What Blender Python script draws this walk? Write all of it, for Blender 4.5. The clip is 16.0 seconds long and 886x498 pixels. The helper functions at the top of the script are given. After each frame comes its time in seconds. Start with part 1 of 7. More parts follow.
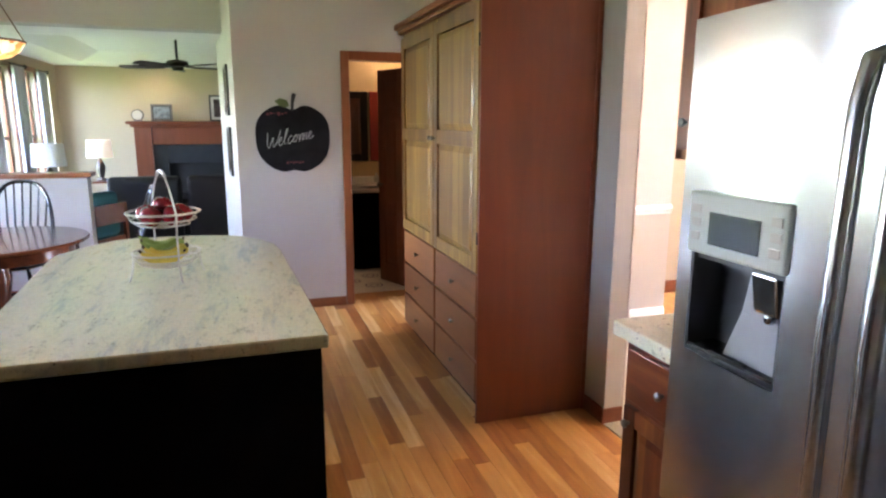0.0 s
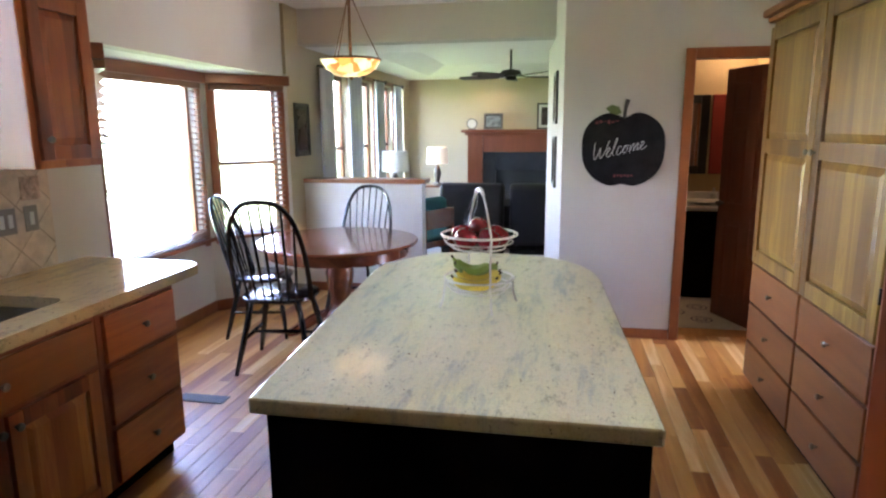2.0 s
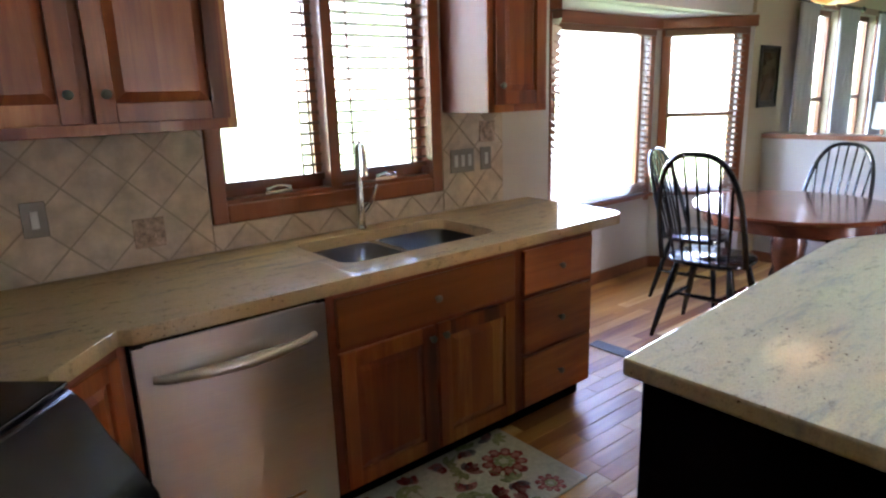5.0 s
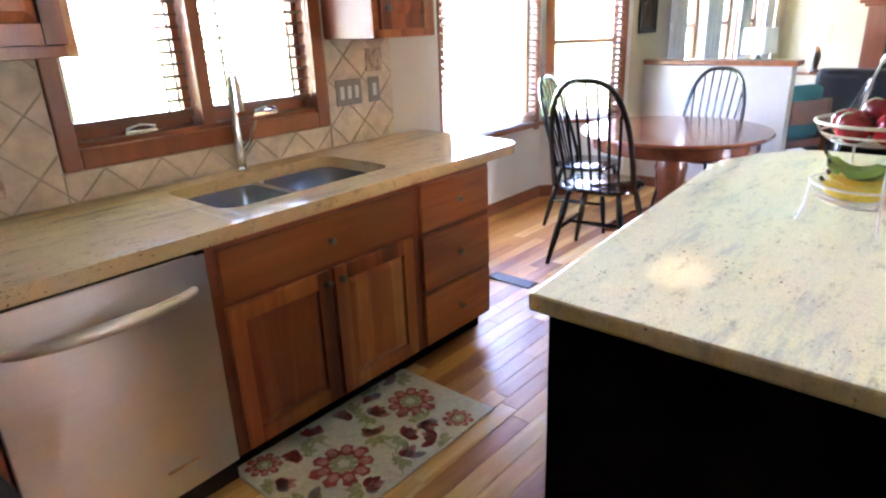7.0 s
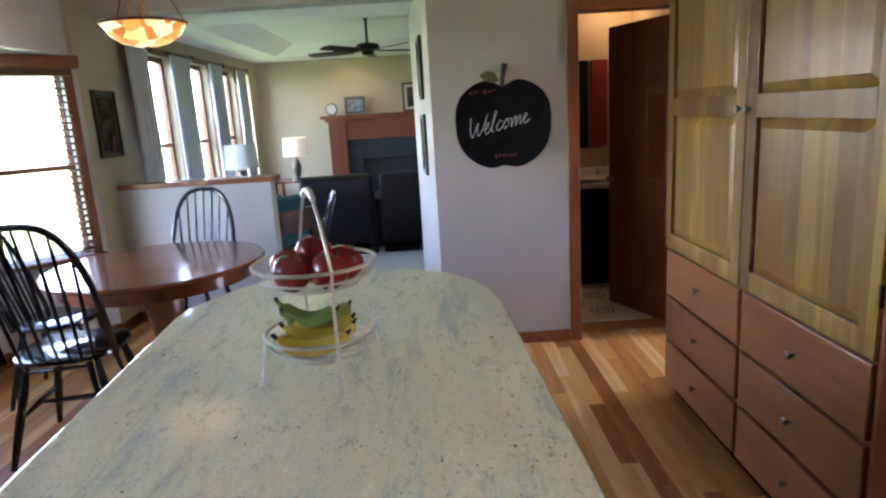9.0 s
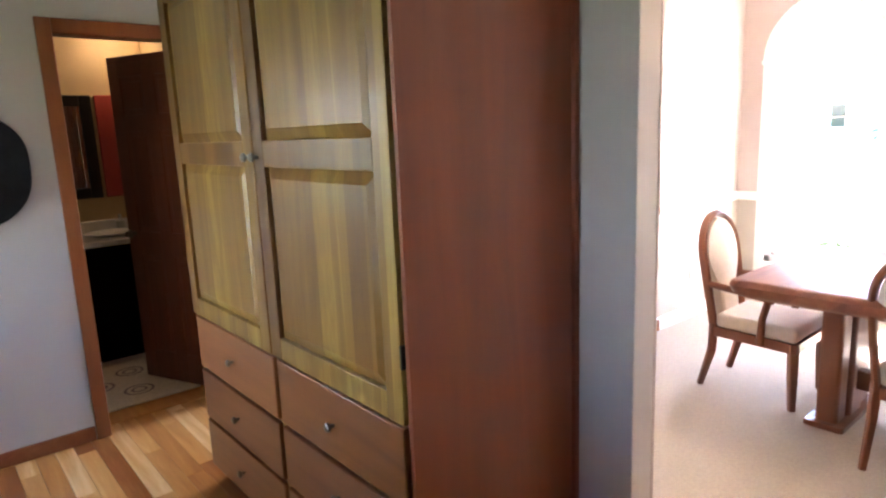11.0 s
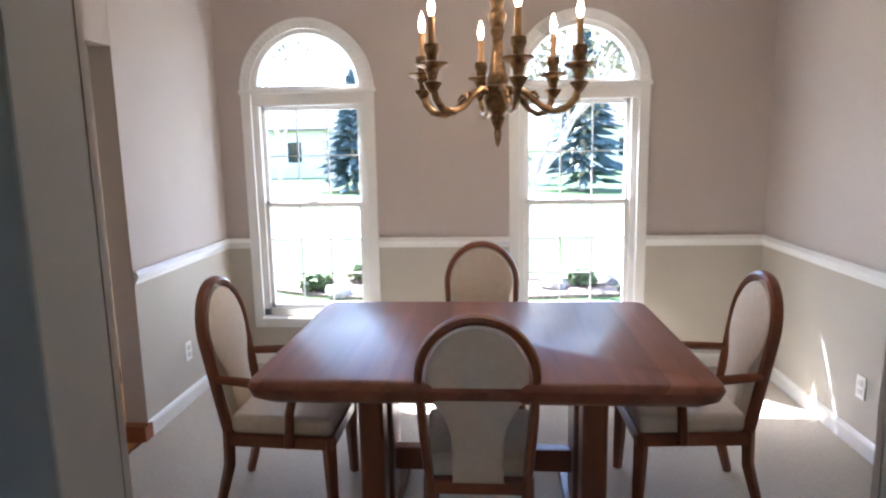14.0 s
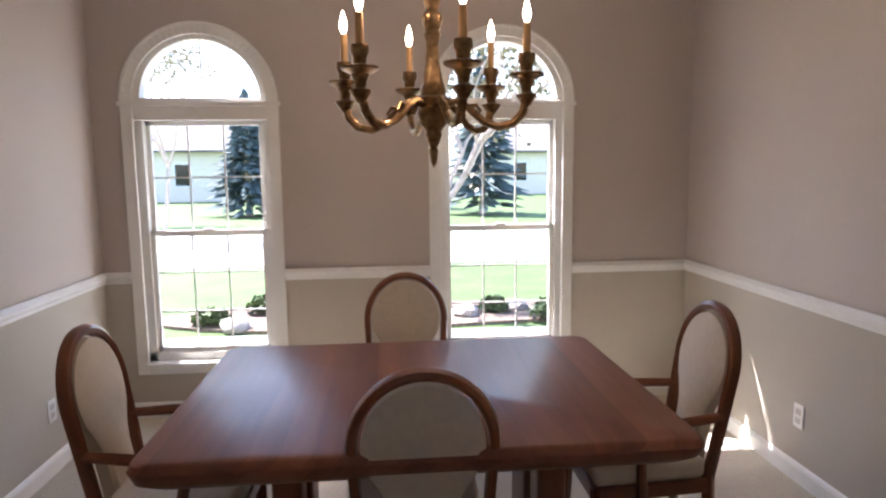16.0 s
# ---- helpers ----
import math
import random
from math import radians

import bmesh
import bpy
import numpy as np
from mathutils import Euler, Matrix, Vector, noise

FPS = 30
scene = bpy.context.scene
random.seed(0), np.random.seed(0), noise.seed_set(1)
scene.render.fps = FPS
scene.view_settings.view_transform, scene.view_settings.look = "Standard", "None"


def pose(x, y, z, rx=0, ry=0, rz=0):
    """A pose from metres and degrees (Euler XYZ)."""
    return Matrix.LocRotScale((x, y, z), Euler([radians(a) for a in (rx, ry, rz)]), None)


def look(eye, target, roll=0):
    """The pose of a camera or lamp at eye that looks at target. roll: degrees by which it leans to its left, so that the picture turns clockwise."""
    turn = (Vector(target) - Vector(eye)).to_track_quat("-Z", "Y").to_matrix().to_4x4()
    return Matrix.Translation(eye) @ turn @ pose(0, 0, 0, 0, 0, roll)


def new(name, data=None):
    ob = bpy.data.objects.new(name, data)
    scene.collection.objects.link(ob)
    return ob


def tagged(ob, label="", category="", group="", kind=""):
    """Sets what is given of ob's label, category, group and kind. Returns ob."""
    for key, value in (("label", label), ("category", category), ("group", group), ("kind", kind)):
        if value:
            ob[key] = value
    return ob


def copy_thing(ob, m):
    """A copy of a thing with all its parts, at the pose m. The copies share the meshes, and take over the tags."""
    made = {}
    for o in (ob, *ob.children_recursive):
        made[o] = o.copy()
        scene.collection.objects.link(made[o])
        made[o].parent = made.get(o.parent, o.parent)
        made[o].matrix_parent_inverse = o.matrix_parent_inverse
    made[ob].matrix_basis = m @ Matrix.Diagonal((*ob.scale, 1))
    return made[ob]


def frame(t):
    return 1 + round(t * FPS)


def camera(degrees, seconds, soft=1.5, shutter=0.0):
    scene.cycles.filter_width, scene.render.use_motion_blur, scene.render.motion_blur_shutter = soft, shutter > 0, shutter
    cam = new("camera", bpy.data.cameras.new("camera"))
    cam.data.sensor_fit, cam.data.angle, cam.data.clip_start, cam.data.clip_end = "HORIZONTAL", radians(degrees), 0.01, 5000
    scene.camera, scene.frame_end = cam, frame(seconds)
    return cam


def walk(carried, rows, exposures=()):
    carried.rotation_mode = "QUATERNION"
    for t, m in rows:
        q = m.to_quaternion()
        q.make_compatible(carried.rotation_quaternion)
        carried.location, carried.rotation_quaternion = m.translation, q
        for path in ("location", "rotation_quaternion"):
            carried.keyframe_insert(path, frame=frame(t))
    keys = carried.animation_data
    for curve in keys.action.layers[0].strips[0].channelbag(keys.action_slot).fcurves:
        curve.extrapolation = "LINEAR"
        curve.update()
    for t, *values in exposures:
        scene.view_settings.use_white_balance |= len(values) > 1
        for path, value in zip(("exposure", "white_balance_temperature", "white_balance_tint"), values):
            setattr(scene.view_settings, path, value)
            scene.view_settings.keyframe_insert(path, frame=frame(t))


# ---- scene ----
cam = camera(70.6, 16.0, soft=2.3)
PATH = [
    (0, pose(1.215, 0.233, 1.550, 78.51, -0.17, -17.92)),
    (0.5, pose(1.249, 0.335, 1.566, 78.51, 0.24, -12.30)),
    (1, pose(1.270, 0.454, 1.576, 78.65, 0.34, -4.92)),
    (1.5, pose(1.215, 0.609, 1.574, 78.85, 0.34, 2.27)),
    (2, pose(1.196, 0.716, 1.573, 79.06, 0.34, 10.48)),
    (2.5, pose(1.264, 0.803, 1.583, 79.24, 0.26, 20.83)),
    (3, pose(1.281, 0.858, 1.566, 79.56, 0.29, 30.28)),
    (3.5, pose(1.285, 0.870, 1.562, 79.62, 0.46, 38.52)),
    (4, pose(1.250, 0.867, 1.548, 79.09, 0.71, 44.90)),
    (4.5, pose(1.227, 0.902, 1.524, 77.62, 1.07, 50.33)),
    (7, pose(1.127, 1.013, 1.472, 70.05, 2.06, 40.54)),
    (7.5, pose(1.093, 1.111, 1.485, 72.10, 1.57, 29.36)),
    (8, pose(1.079, 1.246, 1.482, 75.00, 1.89, 18.15)),
    (8.5, pose(1.124, 1.417, 1.502, 76.47, 2.69, 7.79)),
    (9, pose(1.196, 1.581, 1.506, 77.66, 3.35, -1.21)),
    (9.5, pose(1.219, 1.822, 1.503, 77.46, 3.62, -11.32)),
    (10, pose(1.263, 1.887, 1.499, 78.26, 1.90, -20.18)),
    (10.2, pose(1.277, 1.862, 1.505, 78.78, 2.10, -23.91)),
    (11.3, pose(1.565, 1.985, 1.515, 79.2, 2.05, -47.0)),
    (12.5, pose(1.882, 2.272, 1.533, 79.68, 1.93, -69.30)),
    (13, pose(2.141, 2.350, 1.538, 80.05, 1.87, -76.38)),
    (13.5, pose(2.256, 2.395, 1.539, 80.47, 1.48, -81.94)),
    (14, pose(2.420, 2.446, 1.530, 80.89, 1.04, -85.88)),
    (14.5, pose(2.559, 2.481, 1.534, 81.18, 0.92, -88.93)),
    (15, pose(2.663, 2.538, 1.542, 81.21, 0.69, -91.96)),
    (15.5, pose(2.707, 2.553, 1.529, 82.06, 0.59, -93.67)),
    (16, pose(2.773, 2.576, 1.518, 82.93, 0.61, -95.16)),
]
walk(cam, PATH, exposures=[(0, 5.5, 6250, 29), (3.0, 5.4, 6300, 29), (4.5, 5.15, 6300, 29), (7.0, 6.25, 6300, 30), (8.0, 5.45, 6200, 29), (9.0, 4.95, 6100, 28), (9.5, 4.85, 6000, 28), (10.2, 5.4, 6200, 28), (12.3, 4.3, 5750, 18), (13.0, 3.65, 5700, 17), (13.8, 3.2, 5600, 16), (14.6, 2.7, 5400, 14), (15.5, 2.48, 5300, 14), (16.0, 2.45, 6100, 21)])

# ---- world, sun and window light ----
SUN_WAY = Vector((-1.0, -1.13, -1.9)).normalized()
world = bpy.data.worlds.new("sky")
scene.world = world
world.use_nodes = True
wn = world.node_tree
sky = wn.nodes.new("ShaderNodeTexSky")
sky.sky_type = "NISHITA"
sky.sun_disc = False
sky.sun_elevation = math.asin(-SUN_WAY.z)
sky.sun_rotation = math.atan2(-SUN_WAY.x, -SUN_WAY.y)
wn.links.new(sky.outputs[0], wn.nodes["Background"].inputs[0])
wn.nodes["Background"].inputs[1].default_value = 0.15
sun = new("sun", bpy.data.lights.new("sun", "SUN"))
sun.data.energy, sun.data.angle, sun.data.color = 5.0, radians(0.5), (1.0, 0.95, 0.88)
sun.matrix_world = look((0, 0, 20), Vector((0, 0, 20)) + SUN_WAY)


def area(name, eye, target, w, h, watts, color=(0.86, 0.94, 1.0)):
    ob = new(name, bpy.data.lights.new(name, "AREA"))
    ob.data.shape, ob.data.size, ob.data.size_y, ob.data.energy, ob.data.color = "RECTANGLE", w, h, watts, color
    ob.matrix_world = look(eye, target)
    return ob


def point(name, at, watts, color=(1.0, 0.72, 0.4), radius=0.04):
    ob = new(name, bpy.data.lights.new(name, "POINT"))
    ob.data.energy, ob.data.color, ob.data.shadow_soft_size = watts, color, radius
    ob.location = at
    return ob


area("sky_light_sink_window", (-1.52, 2.32, 1.66), (0, 2.32, 1.5), 1.25, 1.3, 0.2)
area("sky_light_bay_middle", (-1.98, 4.9, 1.32), (0, 4.9, 1.2), 1.5, 1.5, 0.25)
area("sky_light_bay_far", (-1.72, 6.08, 1.32), (-0.5, 4.9, 1.2), 0.95, 1.5, 0.15)
area("sky_light_bay_near", (-1.72, 3.72, 1.32), (-0.5, 4.9, 1.2), 0.95, 1.5, 0.15)
area("sky_light_living", (-1.62, 8.8, 1.4), (0, 8.8, 1.2), 3.4, 1.7, 0.2)
area("sky_light_foyer", (6.76, 5.35, 1.3), (3.0, 5.0, 0.9), 1.0, 2.4, 6)
point("bulb_bowl_lamp", (-0.24, 5.0, 2.09), 0.15)
point("bulb_bath", (2.74, 6.95, 2.3), 0.13, radius=0.05)
point("bulb_table_lamp", (-0.62, 10.05, 1.27), 0.06)
point("bulb_sink_pendant", (-1.0, 2.33, 2.2), 1.6, (1.0, 0.6, 0.3))
wash = new("bulb_mantel_spot", bpy.data.lights.new("bulb_mantel_spot", "SPOT"))
wash.data.energy, wash.data.color, wash.data.spot_size, wash.data.spot_blend = 0.42, (1.0, 0.75, 0.42), radians(95), 0.7
wash.data.shadow_soft_size = 0.04
wash.matrix_world = look((0.1, 10.25, 2.31), (0.12, 10.8, 1.75))

# ---- materials ----


def shader(name):
    m = bpy.data.materials.new(name)
    m.use_nodes = True
    return m, m.node_tree, m.node_tree.nodes["Principled BSDF"]


def nd(t, kind, **kw):
    n = t.nodes.new(kind)
    for k, v in kw.items():
        n.inputs[k].default_value = v
    return n


def math_node(t, op, a, b=None):
    n = t.nodes.new("ShaderNodeMath")
    n.operation = op
    for i, v in enumerate((a, b)):
        if v is None:
            continue
        if isinstance(v, (int, float)):
            n.inputs[i].default_value = v
        else:
            t.links.new(v, n.inputs[i])
    return n.outputs[0]


def ramp(t, fac, stops):
    n = t.nodes.new("ShaderNodeValToRGB")
    el = n.color_ramp.elements
    while len(el) < len(stops):
        el.new(0.5)
    for e, (p, c) in zip(el, stops):
        e.position, e.color = p, (*c, 1)
    t.links.new(fac, n.inputs[0])
    return n.outputs[0]


def mix(t, fac, a, b, kind="MIX"):
    n = t.nodes.new("ShaderNodeMixRGB")
    n.blend_type = kind
    for i, v in enumerate((fac, a, b)):
        if isinstance(v, (int, float)):
            n.inputs[i].default_value = v
        elif isinstance(v, tuple):
            n.inputs[i].default_value = (*v, 1)
        else:
            t.links.new(v, n.inputs[i])
    return n.outputs[0]


def bump(t, p, height, strength=0.2, distance=0.002):
    n = nd(t, "ShaderNodeBump", Strength=strength, Distance=distance)
    t.links.new(height, n.inputs["Height"])
    t.links.new(n.outputs[0], p.inputs["Normal"])


def noise_at(t, scale, detail=3.0, stretch=None, rough=0.55):
    c = t.nodes.new("ShaderNodeTexCoord")
    v = c.outputs["Object"]
    if stretch:
        mp = t.nodes.new("ShaderNodeMapping")
        mp.inputs["Scale"].default_value = stretch
        t.links.new(v, mp.inputs[0])
        v = mp.outputs[0]
    n = nd(t, "ShaderNodeTexNoise", Scale=scale, Detail=detail, Roughness=rough)
    t.links.new(v, n.inputs["Vector"])
    return n.outputs["Fac"]


def plain(name, color, rough=0.5, metal=0.0, vary=0.06, scale=6.0, relief=0.0, relief_scale=250.0, coat=0.0, spec=0.5):
    m, t, p = shader(name)
    n = noise_at(t, scale, 4.0)
    lo = tuple(c * (1 - vary) for c in color)
    hi = tuple(min(1, c * (1 + vary)) for c in color)
    t.links.new(ramp(t, n, [(0.3, lo), (0.7, hi)]), p.inputs["Base Color"])
    p.inputs["Metallic"].default_value = metal
    p.inputs["Coat Weight"].default_value = coat
    p.inputs["Specular IOR Level"].default_value = spec
    r = noise_at(t, scale * 2.3, 3.0)
    t.links.new(math_node(t, "ADD", math_node(t, "MULTIPLY", r, 0.12), rough - 0.06), p.inputs["Roughness"])
    if relief:
        bump(t, p, noise_at(t, relief_scale, 2.0), relief)
    return m


def wood(name, tones, grain="z", strip=0.0, rough=0.34, coat=0.15, per_object=0.35):
    """Sawn wood: tones from dark to light; grain runs along one axis; strip: width of the boards it is glued from."""
    m, t, p = shader(name)
    c = t.nodes.new("ShaderNodeTexCoord")
    info = t.nodes.new("ShaderNodeObjectInfo")
    geo = t.nodes.new("ShaderNodeNewGeometry")
    sep = t.nodes.new("ShaderNodeSeparateXYZ")
    t.links.new(c.outputs["Object"], sep.inputs[0])
    ax = {"x": ("Y", "Z"), "y": ("X", "Z"), "z": ("X", "Y")}[grain]
    across = math_node(t, "ADD", sep.outputs[ax[0]], sep.outputs[ax[1]])
    rnd = math_node(t, "ADD", info.outputs["Random"], geo.outputs["Random Per Island"])
    rnd = math_node(t, "FRACT", rnd)
    st = {"x": (1.2, 14, 14), "y": (14, 1.2, 14), "z": (14, 14, 1.2)}[grain]
    mp = t.nodes.new("ShaderNodeMapping")
    mp.inputs["Scale"].default_value = st
    off = t.nodes.new("ShaderNodeCombineXYZ")
    for i in range(3):
        t.links.new(math_node(t, "MULTIPLY", rnd, 9.0 + i), off.inputs[i])
    t.links.new(off.outputs[0], mp.inputs["Location"])
    t.links.new(c.outputs["Object"], mp.inputs[0])
    n1 = nd(t, "ShaderNodeTexNoise", Scale=1.0, Detail=5.0, Roughness=0.6, Distortion=0.6)
    n2 = nd(t, "ShaderNodeTexNoise", Scale=7.0, Detail=3.0, Roughness=0.7)
    t.links.new(mp.outputs[0], n1.inputs["Vector"])
    t.links.new(mp.outputs[0], n2.inputs["Vector"])
    v = math_node(t, "MULTIPLY", n1.outputs["Fac"], 0.75)
    v = math_node(t, "ADD", v, math_node(t, "MULTIPLY", n2.outputs["Fac"], 0.14))
    v = math_node(t, "ADD", v, math_node(t, "MULTIPLY", math_node(t, "SUBTRACT", rnd, 0.5), per_object))
    if strip:
        wn_ = t.nodes.new("ShaderNodeTexWhiteNoise")
        wn_.noise_dimensions = "1D"
        cell = math_node(t, "FLOOR", math_node(t, "DIVIDE", math_node(t, "ADD", across, math_node(t, "MULTIPLY", rnd, 3.0)), strip))
        t.links.new(math_node(t, "ADD", cell, math_node(t, "MULTIPLY", rnd, 17.0)), wn_.inputs["W"])
        v = math_node(t, "ADD", v, math_node(t, "MULTIPLY", math_node(t, "SUBTRACT", wn_.outputs["Value"], 0.5), 0.32))
    k = len(tones) - 1
    col = ramp(t, v, [(0.12 + 0.76 * i / k, tn) for i, tn in enumerate(tones)])
    t.links.new(col, p.inputs["Base Color"])
    t.links.new(math_node(t, "ADD", math_node(t, "MULTIPLY", n2.outputs["Fac"], 0.06), rough - 0.03), p.inputs["Roughness"])
    p.inputs["Coat Weight"].default_value = coat
    p.inputs["Coat Roughness"].default_value = 0.12
    bump(t, p, n2.outputs["Fac"], 0.01, 0.0003)
    return m


def granite(name, tone=(1.0, 1.0, 1.0)):
    """Polished granite: cream ground with grey-green drifts along y, quartz blotches and dark garnet specks."""
    m, t, p = shader(name)
    flow = noise_at(t, 2.4, 8.0, (3.6, 0.55, 1.0), 0.72)
    base = ramp(t, flow, [(0.30, (0.44, 0.53, 0.56)), (0.39, (0.66, 0.71, 0.62)), (0.46, (0.84, 0.85, 0.66)), (0.60, (0.90, 0.88, 0.70)), (0.72, (0.78, 0.66, 0.42))])
    blotch = ramp(t, noise_at(t, 27.0, 7.0, (1, 0.45, 1), 0.78), [(0.34, (0.64, 0.65, 0.62)), (0.45, (1.0, 1.0, 0.97)), (0.56, (1.0, 0.98, 0.93)), (0.68, (1.12, 1.10, 1.04))])
    col = mix(t, 1.0, base, blotch, "MULTIPLY")
    fine = ramp(t, noise_at(t, 210.0, 2.0, None, 0.6), [(0.35, (0.86, 0.84, 0.80)), (0.50, (1.0, 1.0, 1.0))])
    col = mix(t, 1.0, col, fine, "MULTIPLY")
    speck = noise_at(t, 85.0, 2.0, (1, 0.7, 1), 0.6)
    dark = ramp(t, speck, [(0.29, (1, 1, 1)), (0.35, (0, 0, 0))])
    patch = ramp(t, noise_at(t, 6.0, 3.0), [(0.45, (0.15, 0.15, 0.15)), (0.58, (1.0, 1.0, 1.0))])
    col = mix(t, mix(t, 1.0, dark, patch, "MULTIPLY"), col, (0.15, 0.10, 0.06))
    col = mix(t, 1.0, col, tone, "MULTIPLY")
    t.links.new(col, p.inputs["Base Color"])
    t.links.new(math_node(t, "ADD", math_node(t, "MULTIPLY", speck, 0.06), 0.05), p.inputs["Roughness"])
    return m


def steel(name, color=(0.66, 0.675, 0.69), rough=0.24, stretch=(1, 1, 90)):
    m, t, p = shader(name)
    n = noise_at(t, 3.0, 3.0, stretch)
    t.links.new(ramp(t, n, [(0.3, tuple(c * 0.93 for c in color)), (0.7, color)]), p.inputs["Base Color"])
    p.inputs["Metallic"].default_value = 1.0
    t.links.new(math_node(t, "ADD", math_node(t, "MULTIPLY", n, 0.1), rough - 0.05), p.inputs["Roughness"])
    bump(t, p, n, 0.015, 0.001)
    return m


def glass(name):
    m, t, p = shader(name)
    p.inputs["Base Color"].default_value = (1, 1, 1, 1)
    p.inputs["Transmission Weight"].default_value = 1.0
    p.inputs["Roughness"].default_value = 0.0
    p.inputs["IOR"].default_value = 1.05
    return m


def glow(name, color, strength, blotch=None):
    m, t, p = shader(name)
    p.inputs["Base Color"].default_value = (*color, 1)
    p.inputs["Emission Color"].default_value = (*color, 1)
    p.inputs["Emission Strength"].default_value = strength
    if blotch:
        v = t.nodes.new("ShaderNodeTexVoronoi")
        v.inputs["Scale"].default_value = blotch
        c = t.nodes.new("ShaderNodeTexCoord")
        t.links.new(c.outputs["Object"], v.inputs["Vector"])
        s = t.nodes.new("ShaderNodeSeparateColor")
        t.links.new(v.outputs["Color"], s.inputs[0])
        col = ramp(t, s.outputs[0], [(0.15, (0.55, 0.16, 0.02)), (0.4, (0.9, 0.42, 0.08)), (0.6, (1.0, 0.72, 0.28)), (0.9, (1.0, 0.82, 0.45))])
        t.links.new(col, p.inputs["Base Color"])
        t.links.new(col, p.inputs["Emission Color"])
    return m


CHERRY = [(0.10, 0.02, 0.007), (0.24, 0.055, 0.015), (0.40, 0.12, 0.03), (0.62, 0.29, 0.08)]
HICKORY = [(0.085, 0.028, 0.005), (0.15, 0.066, 0.010), (0.22, 0.115, 0.018), (0.40, 0.26, 0.055)]
M_WALL = plain("wall_paint", (0.52, 0.50, 0.465), 0.6, vary=0.02, scale=2.0, relief=0.08)
M_WALL_WARM = plain("living_wall_paint", (0.46, 0.385, 0.26), 0.6, vary=0.03, scale=2.0, relief=0.08)
M_WALL_DINING = plain("dining_wall_paint", (0.50, 0.44, 0.40), 0.6, vary=0.02, scale=2.0, relief=0.08)
M_WALL_LOW = plain("dining_low_wall_paint", (0.47, 0.43, 0.36), 0.6, vary=0.02, scale=2.0, relief=0.08)
M_CEIL = plain("ceiling_paint", (0.82, 0.81, 0.80), 0.7, vary=0.02, relief=0.15, relief_scale=120)
M_WHITE = plain("white_trim_paint", (0.80, 0.80, 0.77), 0.3, vary=0.02)
M_TRIM = wood("oak_trim", [(0.13, 0.036, 0.012), (0.22, 0.067, 0.022), (0.30, 0.108, 0.037)], "z", rough=0.32)
M_TRIM_H = wood("oak_trim_lengthwise", [(0.13, 0.036, 0.012), (0.22, 0.067, 0.022), (0.30, 0.108, 0.037)], "y", rough=0.32)
M_CAB = wood("cabinet_wood", CHERRY, "z", strip=0.12)
M_CAB_H = wood("drawer_wood", CHERRY, "x", strip=0.0)
M_CAB_SIDE = wood("cabinet_side_veneer", [(0.15, 0.034, 0.012), (0.20, 0.048, 0.016), (0.25, 0.068, 0.022)], "z", rough=0.42, coat=0.0, per_object=0.05)
M_PAN = wood("pantry_door_wood", HICKORY, "z", strip=0.085)
M_PAN_H = wood("pantry_drawer_wood", [(0.12, 0.036, 0.009), (0.2, 0.066, 0.016), (0.28, 0.105, 0.027)], "x")
M_FLOOR = wood("floor_planks", [(0.30, 0.10, 0.026), (0.50, 0.22, 0.055), (0.64, 0.33, 0.10), (0.86, 0.60, 0.29)], "y", rough=0.38, coat=0.04, per_object=0.62)
M_FLOOR.node_tree.nodes["Principled BSDF"].inputs["Specular IOR Level"].default_value = 0.3
M_TABLE = wood("table_wood", [(0.07, 0.018, 0.009), (0.13, 0.036, 0.015), (0.19, 0.06, 0.024)], "y", rough=0.18, coat=0.5, strip=0.11)
M_DINE = wood("dining_table_wood", [(0.11, 0.034, 0.02), (0.22, 0.078, 0.042), (0.34, 0.145, 0.085)], "x", rough=0.4, coat=0.08, strip=0.085, per_object=0.1)
M_CHAIRW = wood("dining_chair_wood", [(0.10, 0.028, 0.012), (0.17, 0.052, 0.02), (0.24, 0.085, 0.034)], "z", rough=0.3)
M_DOOR = wood("door_wood", [(0.10, 0.026, 0.012), (0.17, 0.045, 0.018), (0.24, 0.075, 0.03)], "z", per_object=0.1)
M_GRANITE = granite("granite")
# same granite darkened to brown: shade on the slab's edge put into the colour
M_GRANITE_EDGE_SHADED = granite("shaded_granite_edge", (0.58, 0.45, 0.30))
# same granite toned dark and warm: backlight and tile reflection painted into the colour
M_GRANITE_BACKLIT = granite("backlit_granite", (0.62, 0.46, 0.33))
M_BLACKPAINT = plain("black_painted_wood", (0.0025, 0.002, 0.002), 0.6, vary=0.2, spec=0.03)
M_CHAIRBLACK = plain("black_lacquer", (0.008, 0.009, 0.01), 0.16, vary=0.2, coat=0.4)
M_STEEL = steel("brushed_steel", (0.60, 0.61, 0.625), 0.23)
M_STEEL_DW = steel("brushed_steel_panel", (0.78, 0.79, 0.80), 0.3)
M_STEEL_H = steel("brushed_steel_flat", (0.52, 0.53, 0.54), 0.22, (90, 1, 1))
M_CHROME = plain("polished_chrome", (0.78, 0.79, 0.8), 0.1, 1.0, 0.03)
M_KNOB = plain("pewter", (0.17, 0.16, 0.15), 0.32, 1.0, 0.1)
M_DARKMETAL = plain("dark_bronze", (0.02, 0.016, 0.013), 0.4, 0.6, 0.2)
M_BRASS = plain("antique_brass", (0.26, 0.165, 0.085), 0.3, 1.0, 0.45, 40.0, 0.2, 90.0)
M_PLATE = plain("brushed_pewter_plate", (0.22, 0.21, 0.19), 0.35, 1.0, 0.08)
